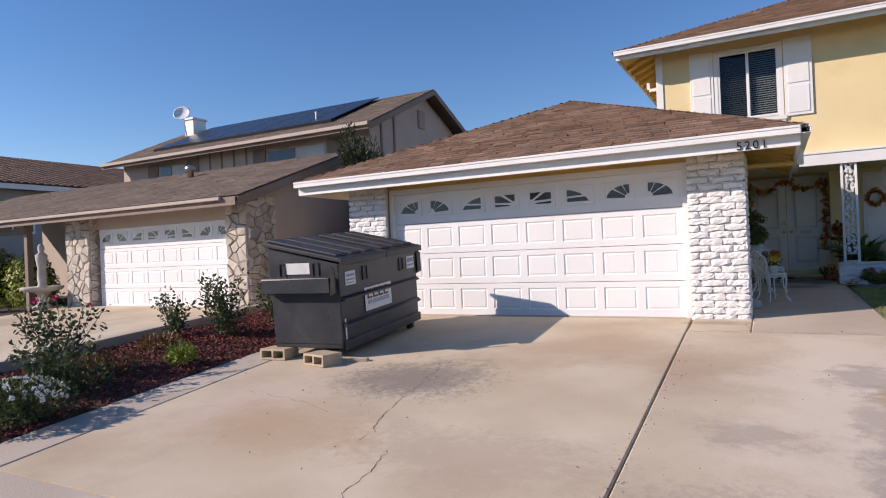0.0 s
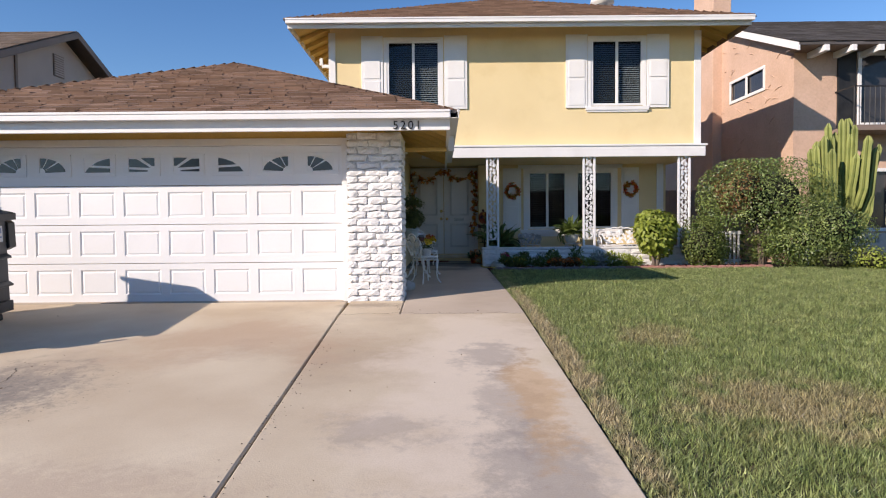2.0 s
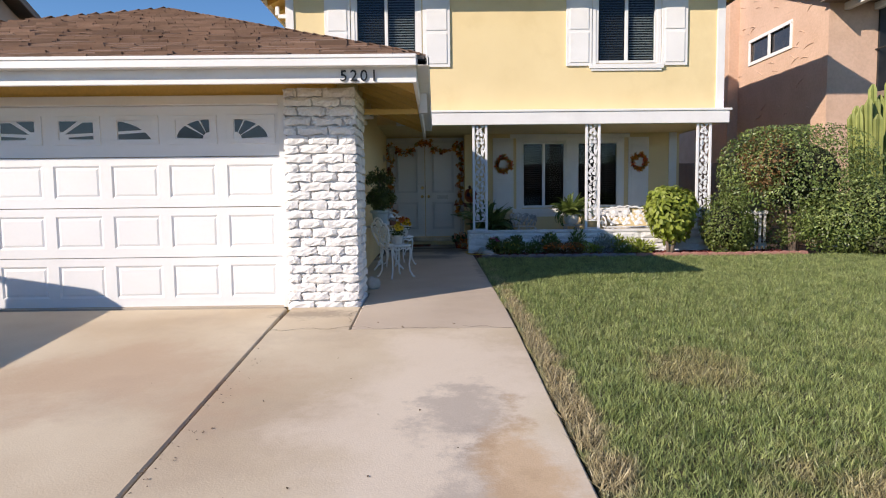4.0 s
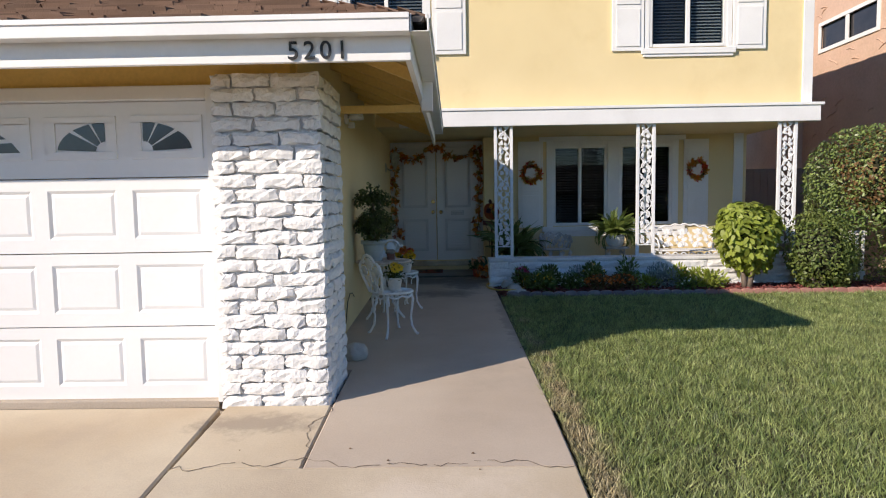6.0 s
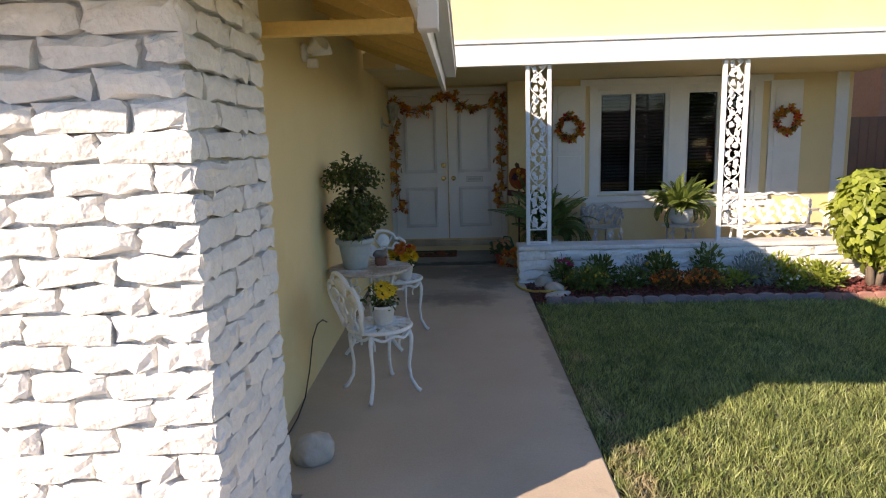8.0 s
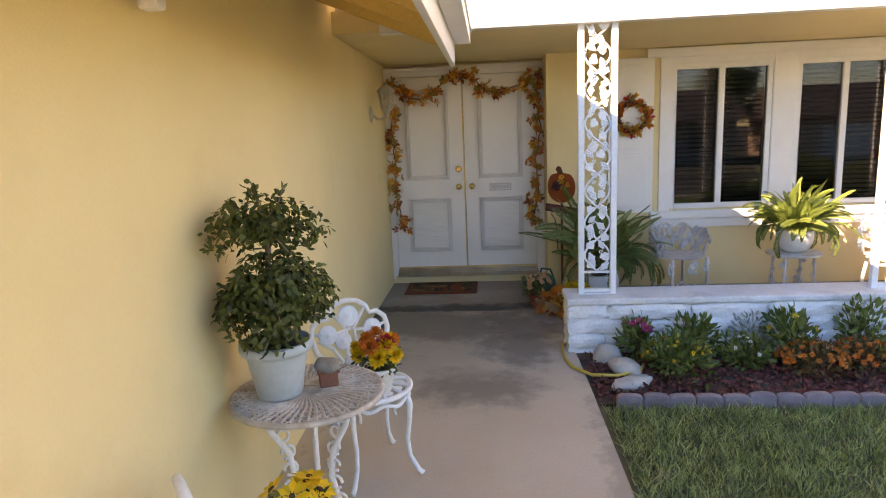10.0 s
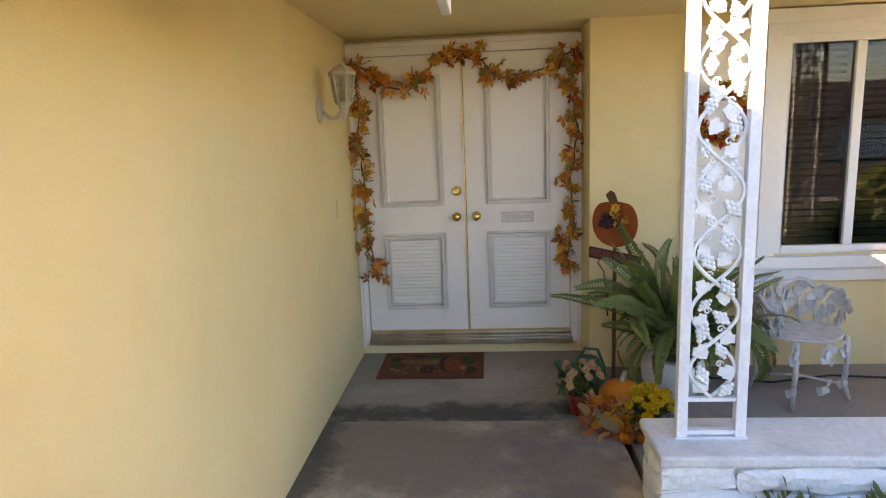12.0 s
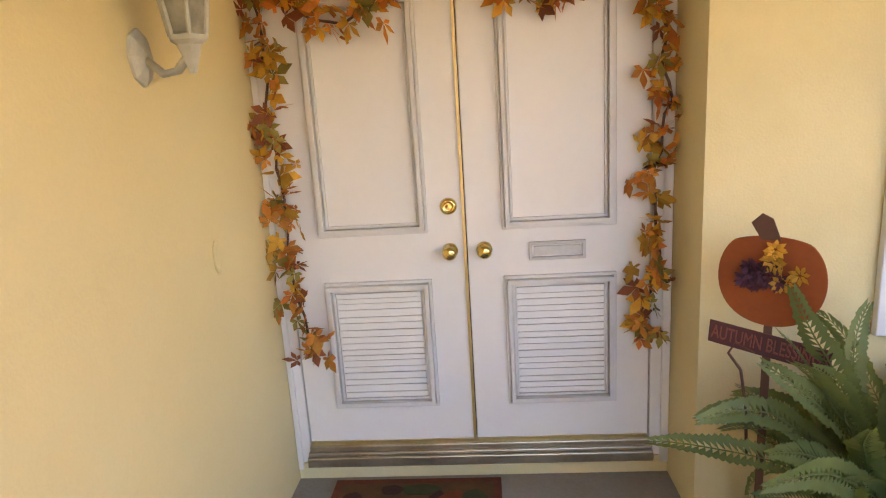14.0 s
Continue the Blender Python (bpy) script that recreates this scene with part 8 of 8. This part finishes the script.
for x0, x1, n in ((-20.9, -19.5, 2), (-15.2, -12.7, 2)):
    wob = part("window", Shape().box(x0 - 0.08, x1 + 0.08, 16.86, 16.9, 3.85, 4.9), TAUPE, nh, "taupe-framed upper window")
    mid = (x0 + x1) / 2
    for a, b, m in ((x0, mid - 0.03, PANE_DARK), (mid + 0.03, x1, BLIND_LIGHT)):
        part("pane", Shape().box(a, b, 16.845, 16.858, 3.92, 4.83), m, wob)
    for a in (x0 - 0.75, x1 + 0.12):
        part("shutter", Shape().box(a, a + 0.6, 16.86, 16.9, 3.8, 4.95), TAUPE_TRIM, nh, bevel=0.01)
for x in np.arange(-18.8, -16.0, 0.62):
    part("batten", Shape().box(float(x), float(x) + 0.06, 16.87, 16.9, 3.2, 5.2), TAUPE_TRIM, nh)
ch = part("chimney", Shape().box(-22.80, -22.25, 19.7, 20.4, 5.5, 7.42).box(-22.85, -22.20, 19.65, 20.45, 7.42, 7.52), WHITE, nh, "white stucco chimney", bevel=0.02)
part("vent_pipe", Shape().tube([(-13.6, 17.6, 5.6), (-13.6, 17.6, 6.15)], 0.04, 10), PLASTIC_WHITE, nh)
roofvent = Shape()
roofvent.m = pose(-14.6, 13.0, 3.5)
roofvent.lathe([(0.09, 0), (0.09, 0.22), (0.16, 0.25), (0.15, 0.35), (0.05, 0.40), (0.001, 0.41)], 16)
part("roof_vent", roofvent, ALUMINIUM, nh, "grey metal roof vent", smooth=True)
dish = thing("satellite_dish", "grey satellite dish mounted by the chimney", "satellite dish", pose(-22.45, 19.3, 7.15) @ Matrix.Scale(0.8, 4))
ds = Shape()
ds.m = pose(0, 0, 0.55, 62, 0, 30)
ds.lathe([(0.001, 0.0), (0.2, 0.02), (0.38, 0.08), (0.46, 0.13), (0.46, 0.145), (0.38, 0.095), (0.2, 0.035), (0.001, 0.015)], 24)
part("reflector", ds, PLASTIC_WHITE, dish, smooth=True)
part("mast", Shape().tube([(0, 0.3, -0.9), (0, 0.1, 0.1), (0, 0.05, 0.55)], 0.03, 8), ALUMINIUM, dish)
solar = thing("solar_panels", "dark solar panels mounted on the shingle roof", "solar panel")
for i in range(8):
    for j in range(2):
        x0 = -21.5 + i * 1.12
        v0, v1 = 0.9 + j * 1.65, 0.9 + j * 1.65 + 1.62
        k = Vector((0, 4.2, 1.87)).normalized()
        nrm = Vector((0, -k.z, k.y))
        o = Vector((0, 16.3, 5.19)) + nrm * 0.12
        p = [Vector((x, 0, 0)) + o + k * v for x, v in ((x0, v0), (x0 + 1.09, v0), (x0 + 1.09, v1), (x0, v1))]
        part("panel", Shape().prism([tuple(q) for q in p], -nrm * 0.035), SOLAR, solar, bevel=0.004)
part("rail", Shape().prism([tuple(Vector((-21.5, 16.3, 5.19)) + Vector((0, 4.2, 1.87)).normalized() * v + Vector((0, -0.4, 0.9)) * q) for v, q in ((0.85, 0.0), (0.92, 0.0), (0.92, 0.11), (0.85, 0.11))], (8.95, 0, 0)), BLACK_METAL, solar)
garage_door("neighbour_garage_door", -15.37, -10.45, 10.64, -0.05, 2.02, "closed cream-white garage door with fan lights in the next house", DOOR_WHITE)
stone_pier("stone_pier", -10.45, -9.84, 10.45, 11.3, -0.1, 2.5, "tan field-stone pier beside the neighbour's garage door", True)
stone_pier("stone_pier_1", -16.5, -15.5, 10.45, 10.8, -0.1, 2.4, "tan field-stone pier beside the neighbour's garage door", True)
for x in (-18.1, -21.0):
    part("post", Shape().box(x, x + 0.16, 10.2, 10.36, -0.2, 2.4), TAUPE_TRIM, nh, "wooden carport post", bevel=0.008)


def fountain():
    f = thing("garden_fountain", "pale stone bowl on a pedestal with a plain standing figure", "fountain", pose(-17.1, 10.1, -0.02))
    s = Shape()
    s.lathe([(0.24, 0), (0.26, 0.06), (0.14, 0.12), (0.12, 0.35), (0.18, 0.44), (0.46, 0.50), (0.52, 0.58), (0.50, 0.60), (0.40, 0.55), (0.001, 0.52)], 28)
    part("bowl", s, ROCK, f, smooth=True)


fountain()
fig = Shape()
fig.m = pose(-17.1, 10.1, 0.5)
fig.lathe([(0.14, 0), (0.13, 0.08), (0.10, 0.14), (0.12, 0.35), (0.10, 0.55), (0.13, 0.75), (0.15, 0.92), (0.06, 1.0), (0.085, 1.10), (0.07, 1.2), (0.001, 1.24)], 18)
solid("garden_statue", fig, ROCK, "pale stone garden statue standing in the fountain bowl", "statue", "", smooth=True)

# shrubs and the tiled house beyond the neighbour's garage
for k, (x, y, r) in enumerate(((-19.5, 11.2, 0.9), (-21.2, 11.0, 1.0), (-23.0, 11.4, 1.1), (-19.6, 9.4, 0.4))):
    shrub("garden_shrub", x, y, -0.05, [((0, 0, r * 0.8), (r, r * 0.8, r), 2200)], FOLIAGE_LIME if k < 2 else FOLIAGE, "sunlit green garden shrub by the neighbour's path", 90 + k, 0.11)
th = thing("tiled_house", "house with a brown clay tile roof and dark windows", "house")
part("wall", Shape().box(-49, -34.2, 12.6, 30.0, -0.2, 5.3), GREY_PAINT, th)
part("trim", Shape().box(-33.62, -33.5, 12.0, 30.5, 5.15, 5.42), WHITE, th)
part("roof", Shape().prism([(-33.5, 12.0, 5.4), (-41.8, 12.0, 8.0), (-50.0, 12.0, 5.4)], (0, 18.5, 0)), TILE_BROWN, th)
tt = Shape()
for j in range(24):
    for i in range(46):
        tt.m = pose(-33.4 - j * 0.345, 12.2 + i * 0.395, 5.45 + j * 0.108, 0, 0, 90) @ pose(0, 0, 0, 17.4, 0, 0)
        tt.prism([(-0.18, 0, 0), (-0.09, 0, 0.085), (0.09, 0, 0.085), (0.18, 0, 0)], (0, 0.42, -0.03))
tt.m = Matrix()
tagged(part("tiles", tt, TILE_BROWN, th), kind="stuff")
for y in (14.0, 17.2, 20.4, 23.6):
    wn2 = part("window", Shape().box(-34.2, -34.12, y - 0.1, y + 2.1, 2.9, 4.4), PLASTIC_WHITE, th, "pale-framed window")
    for k in range(2):
        part("pane", Shape().box(-34.12, -34.10, y + k * 1.05, y + 0.95 + k * 1.05, 3.0, 4.3), PANE_DARK, wn2)
part("pergola_beam", Shape().box(-26, -18.0, 10.15, 10.3, 2.05, 2.2), TAUPE_TRIM, nh)


JUNIPER = mat("dark_juniper", (0.022, 0.036, 0.014), (0.045, 0.06, 0.022), 3, 0.7, 0.1, 40, island=0.4, sheer=0.1)


def juniper(x, y, h, seed, label):
    t = thing("juniper_tree", label, "tree", pose(x, y, -0.1))
    r = np.random.default_rng(seed)
    part("trunk", Shape().tube([(0, 0, 0), (0.1, 0.05, h * 0.4), (-0.05, 0, h * 0.85)], 0.1, 8, [0.13, 0.09, 0.03]), BARK, t, smooth=True)
    for k in range(13):
        a, z = r.uniform(0, 6.28), h * (0.12 + 0.8 * k / 12)
        rad = 0.65 * (1 - 0.6 * k / 12)
        c = (math.cos(a) * rad, math.sin(a) * rad * 0.8, z)
        pts, d = cloud(c, (0.34, 0.34, 0.62), 750, r, 0.4, 12, 0.6)
        pts[:, 0] += 0.12 * np.sin(pts[:, 2] * 3 + k)
        part("crown", quads("crown", leaves(pts, d + (0, 0, 1.1), 0.10, 0.03, r, jitter=0.4), JUNIPER, 6), JUNIPER, t)


juniper(-8.35, 12.9, 4.0, 5, "twisted dark green juniper between the two garages")
juniper(-9.0, 14.6, 4.0, 6, "tall dark green juniper behind the garage")

# ---- peach stucco house on the other side ----
ph = thing("peach_house", "peach stucco two-storey house with a dark shingle roof", "house")
for y0, y1, z0, z1 in ((16.2, 17.55, 0, 5.28), (17.55, 19.4, 0, 4.5), (17.55, 19.4, 5.05, 5.28), (19.4, 26, 0, 5.28)):
    part("wall", Shape().box(9.0, 9.2, y0, y1, z0, z1), PEACH, ph)
part("gable", Shape().prism([(9.0, 16.2, 5.282), (9.0, 21.0, 7.18), (9.0, 26, 5.282)], (0.2, 0, 0)), PEACH, ph)
for x0, x1, z0, z1 in ((9.2, 10.55, 0, 5.25), (12.1, 22, 0, 5.25), (10.55, 12.1, 5.05, 5.25), (10.55, 12.1, 2.3, 3.3), (10.55, 12.1, 0, 0.8)):
    part("wall", Shape().box(x0, x1, 16.2, 16.4, z0, z1), PEACH, ph)
part("roof", Shape().prism([(8.75, 15.55, 5.12), (8.75, 21.0, 7.32), (8.75, 26.6, 5.12), (8.75, 26.6, 5.05), (8.75, 21.0, 7.24), (8.75, 15.55, 5.05)], (14, 0, 0)), SHINGLE_DARK, ph, "dark grey shingle roof")
t = Shape()
for p in roof_tiles((8.72, 15.53, 5.13), (22.7, 15.53, 5.13), (22.7, 21.0, 7.33), (8.72, 21.0, 7.33), 0.16, 0.32, 0.012, random.Random(12)):
    t.add([tuple(q) for q in p], BOX_F)
tagged(part("shingles", t, SHINGLE_DARK, ph), kind="stuff")
part("rake_board", Shape().prism([(8.73, 15.55, 4.93), (8.73, 15.55, 5.11), (8.73, 21.0, 7.31), (8.73, 21.0, 7.13)], (0.04, 0, 0)), WHITE, ph, "white painted rake board")
for k in range(11):
    part("beam_end", Shape().box(9.3 + 0.62 * k, 9.42 + 0.62 * k, 15.5, 16.2, 4.90, 5.04), WHITE, ph, bevel=0.01)
part("soffit", Shape().box(8.8, 22, 15.6, 16.2, 5.05, 5.07), TAUPE_TRIM, ph)
part("chimney", Shape().box(8.72, 9.27, 20.0, 21.4, 0, 8.5).box(8.65, 9.34, 19.93, 21.47, 8.5, 8.65), PEACH, ph, "peach stucco chimney", bevel=0.02)
sw = part("window", Shape().box(8.97, 9.0, 17.5, 19.45, 4.45, 4.53).box(8.97, 9.0, 17.5, 19.45, 5.02, 5.10).box(8.97, 9.0, 17.5, 17.58, 4.53, 5.02).box(8.97, 9.0, 19.37, 19.45, 4.53, 5.02).box(8.97, 9.0, 18.42, 18.52, 4.53, 5.02), WHITE, ph, "white-framed high sliding window", bevel=0.006)
for a, b in ((17.58, 18.42), (18.52, 19.37)):
    part("pane", Shape().box(9.03, 9.04, a, b, 4.53, 5.02), PANE_DARK, sw)
for z0, z1 in ((3.3, 5.05), (0.8, 2.3)):
    w = part("window", Shape().box(10.5, 10.58, 16.15, 16.22, z0, z1).box(12.07, 12.15, 16.15, 16.22, z0, z1).box(10.58, 12.07, 16.15, 16.22, z1 - 0.08, z1).box(10.58, 12.07, 16.15, 16.22, z0, z0 + 0.08).box(11.28, 11.36, 16.17, 16.22, z0 + 0.08, z1 - 0.08), WHITE, ph, "white-framed window", bevel=0.006)
    for a, b in ((10.58, 11.28), (11.36, 12.07)):
        part("pane", Shape().box(a, b, 16.25, 16.26, z0 + 0.08, z1 - 0.08), PANE_DARK, w)
    part("shutter", Shape().box(10.02, 10.46, 16.15, 16.2, z0 - 0.05, z1 + 0.05), BLACK_METAL, ph, "black shutter", bevel=0.01)
    part("shutter", Shape().box(12.2, 12.64, 16.15, 16.2, z0 - 0.05, z1 + 0.05), BLACK_METAL, ph, "black shutter", bevel=0.01)
bal = part("balcony", Shape().box(9.95, 13.0, 15.45, 16.2, 3.10, 3.22), TAUPE_TRIM, ph, "shallow balcony with black iron rails")
part("rail", Shape().tube([(9.98, 16.18, 4.10), (9.98, 15.5, 4.10), (12.97, 15.5, 4.10), (12.97, 16.18, 4.10)], 0.018, 6), BLACK_METAL, bal)
for k in range(26):
    part("baluster", Shape().tube([(9.98 + 0.12 * k, 15.5, 3.22), (9.98 + 0.12 * k, 15.5, 4.10)], 0.009, 5), BLACK_METAL, bal)
part("plinth", Shape().box(9.1, 13.5, 16.0, 16.2, 0.0, 0.75), STONE, ph, "pale stone plinth", bevel=0.01)
# stucco trowel marks
rg = random.Random(77)
for k in range(70):
    y, z = rg.uniform(16.4, 20.8), rg.uniform(2.4, 6.0)
    if 17.3 < y < 19.6 and 4.3 < z < 5.2 or z > 5.3 + (y - 16.2) * 0.35:
        continue
    L = rg.uniform(0.12, 0.34)
    a = rg.uniform(-0.6, 0.6)
    part("trowel_mark", Shape().tube([(8.998, y, z), (8.988, y + L * 0.5 * math.cos(a), z + L * 0.5 * math.sin(a) + 0.02), (8.998, y + L * math.cos(a), z + L * math.sin(a))], 0.012, 5), PEACH, ph)

# boards standing in for the neighbour's shadowed wall, and white lattice, between the houses
fence = thing("side_fence", "brown boards standing in for the shadowed wall between the two houses", "fence")
for k in range(20):
    # The wall's shade is put into their dark brown colour.
    part("board", Shape().box(6.05 + 0.148 * k, 6.19 + 0.148 * k, 18.6, 18.63, 0.1, 1.95), TAUPE_TRIM, fence)
gate = thing("lattice_gate", "small white lattice panel beside the hedge", "lattice")
for k in range(9):
    part("slat", Shape().box(6.3 + 0.09 * k, 6.34 + 0.09 * k, 14.78, 14.80, 0.12, 0.85), WHITE, gate)
for z in (0.18, 0.78):
    part("rail", Shape().box(6.28, 7.1, 14.80, 14.82, z, z + 0.06), WHITE, gate)

# chimney of the house itself, behind the ridge
hc = thing("roof_vent", "white metal vent on the house roof", "roof vent", pose(4.7, 17.2, 6.45))
hs = Shape()
hs.lathe([(0.16, -0.2), (0.16, 0.10), (0.30, 0.13), (0.28, 0.22), (0.14, 0.28), (0.001, 0.29)], 18)
part("cowl", hs, PLASTIC_WHITE, hc, smooth=True)

# ---- houses and trees across the street, out of view, added to block low sky ----
for k, x in enumerate((-26, -8, 10, 28)):
    oh = thing("street_house", "single-storey house across the street with a low roof", "house", pose(x, -24, -0.75))
    part("wall", Shape().box(-7, 7, -4, 4, 0, 2.9), (TAUPE, STUCCO, GREY_PAINT, PEACH)[k], oh)
    part("roof", Shape().prism([(-7.8, 4.8, 2.7), (-7.8, 0, 4.9), (-7.8, -4.8, 2.7)], (15.6, 0, 0)), SHINGLE_GREY, oh)
    part("garage_door", Shape().box(-5.5, -0.8, 4.0, 4.06, 0.05, 2.1), DOOR_WHITE, oh, bevel=0.02)
    for a in (1.2, 4.0):
        part("window", Shape().box(a, a + 1.6, 4.0, 4.05, 0.9, 2.2), PANE_DARK, oh)
for k, (x, y) in enumerate(((-17, -27), (1, -30), (19, -28), (36, -27))):
    shrub("street_tree", x, y, -0.8, [((0, 0, 4.6), (2.3, 2.2, 2.2), 1800), ((1.0, 0.4, 5.8), (1.3, 1.3, 1.2), 800)], FOLIAGE_DARK, "round leafy tree added out of view across the street", 120 + k, 0.32, (3, 3.2), None, "tree")
slab("lawn_2", -60, 60, -36, -9.0, -0.02, LAWN_SOIL, "lawns across the street", "lawn")


# ---- cracks, grit and fallen leaves on the driveway ----
CRACK = mat("crack_dirt", (0.10, 0.08, 0.065), (0.15, 0.12, 0.095), 20, 1.0, 0.3, 80)
GRIT = mat("grey_grit", (0.22, 0.195, 0.17), (0.34, 0.30, 0.26), 20, 0.95, 0.3, 80, island=0.4)
DRY_LEAF = mat("dry_fallen_leaf", (0.10, 0.065, 0.04), (0.17, 0.11, 0.06), 20, 0.9, 0.2, 60, island=0.4)


def crack(a, b, steps, seed, width):
    """A jagged hairline between two places on the concrete."""
    r = np.random.default_rng(seed)
    a, b = np.array(a), np.array(b)
    along = (b - a) / np.linalg.norm(b - a)
    side = np.array((-along[1], along[0]))
    off = np.cumsum(r.normal(0, 0.02 if width < 0.0055 else 0.0012, steps + 1))
    off -= np.linspace(off[0], off[-1], steps + 1)
    q, old = [], None
    for k in range(steps + 1):
        p = a + (b - a) * k / steps + side * off[k]
        w = width * r.uniform(0.3, 1.2)
        l, m = p + side * w, p - side * w
        row = [(l[0], l[1], gz(l[1]) + 0.0025), (m[0], m[1], gz(m[1]) + 0.0025)]
        if old and r.random() > 0.12:
            q.append([old[0], old[1], row[1], row[0]])
        old = row
    return part("crack", quads("crack", np.array(q), CRACK), CRACK, driveway)


crack((-2.17, 4.18), (-2.02, 3.2), 30, 1, 0.003)
crack((-2.5, 4.3), (-2.83, 5.57), 22, 2, 0.003)
crack((-2.83, 5.57), (-3.05, 6.63), 22, 3, 0.003)
crack((-0.62, 8.765), (1.60, 8.765), 60, 6, 0.004)
crack((0.0995, 8.78), (0.0995, 9.62), 24, 7, 0.003)
crack((-4.6, 5.2), (-3.2, 4.8), 20, 5, 0.002)


def grit(name, c, spread, n, size, material, label, category, seed):
    """Small loose pieces lying on the concrete."""
    r = np.random.default_rng(seed)
    p = r.normal(0, 1, (n, 2)) * spread + c
    p[:, 1] = np.maximum(p[:, 1], 3.0)
    z = np.array([gz(y) for y in p[:, 1]]) + 0.004
    pts = np.stack([p[:, 0], p[:, 1], z], 1)
    q = leaves(pts, r.normal(0, 1, (n, 3)) * (1, 1, 0.12) + (0, 0, 0.12), size, size * 0.6, r, 0.35, 0.05)
    q[:, :, 2] = np.maximum(q[:, :, 2], z[:, None] - 0.001)
    tagged(new(name, quads(name, q, material, 6)), label, category, "", "stuff")


grit("grit", (-3.0, 6.05), (0.45, 0.40), 420, 0.012, GRIT, "loose grey grit on a worn patch of the driveway", "grit", 5)
grit("grit_1", (-0.52, 5.0), (0.05, 1.6), 160, 0.014, CRACK, "dark grit along the driveway joint", "grit", 6)
grit("fallen_leaves", (-2.8, 5.6), (1.9, 1.6), 44, 0.022, DRY_LEAF, "small dry leaves scattered on the driveway", "leaves", 7)
grit("fallen_leaves_1", (0.6, 6.5), (0.5, 1.6), 18, 0.02, DRY_LEAF, "small dry leaves scattered on the driveway", "leaves", 8)

# ---- blocks of the piers and the low wall ----
pier("garage_pier", -0.665, 0.075, 9.66, 10.42, -0.03, 2.25, ("front", "right"), "white painted slump-block pier beside the garage door")
pier("garage_pier_1", -6.48, -5.68, 9.66, 9.83, -0.03, 2.25, ("front",), "white painted slump-block pier beside the garage door")
porch_wall()
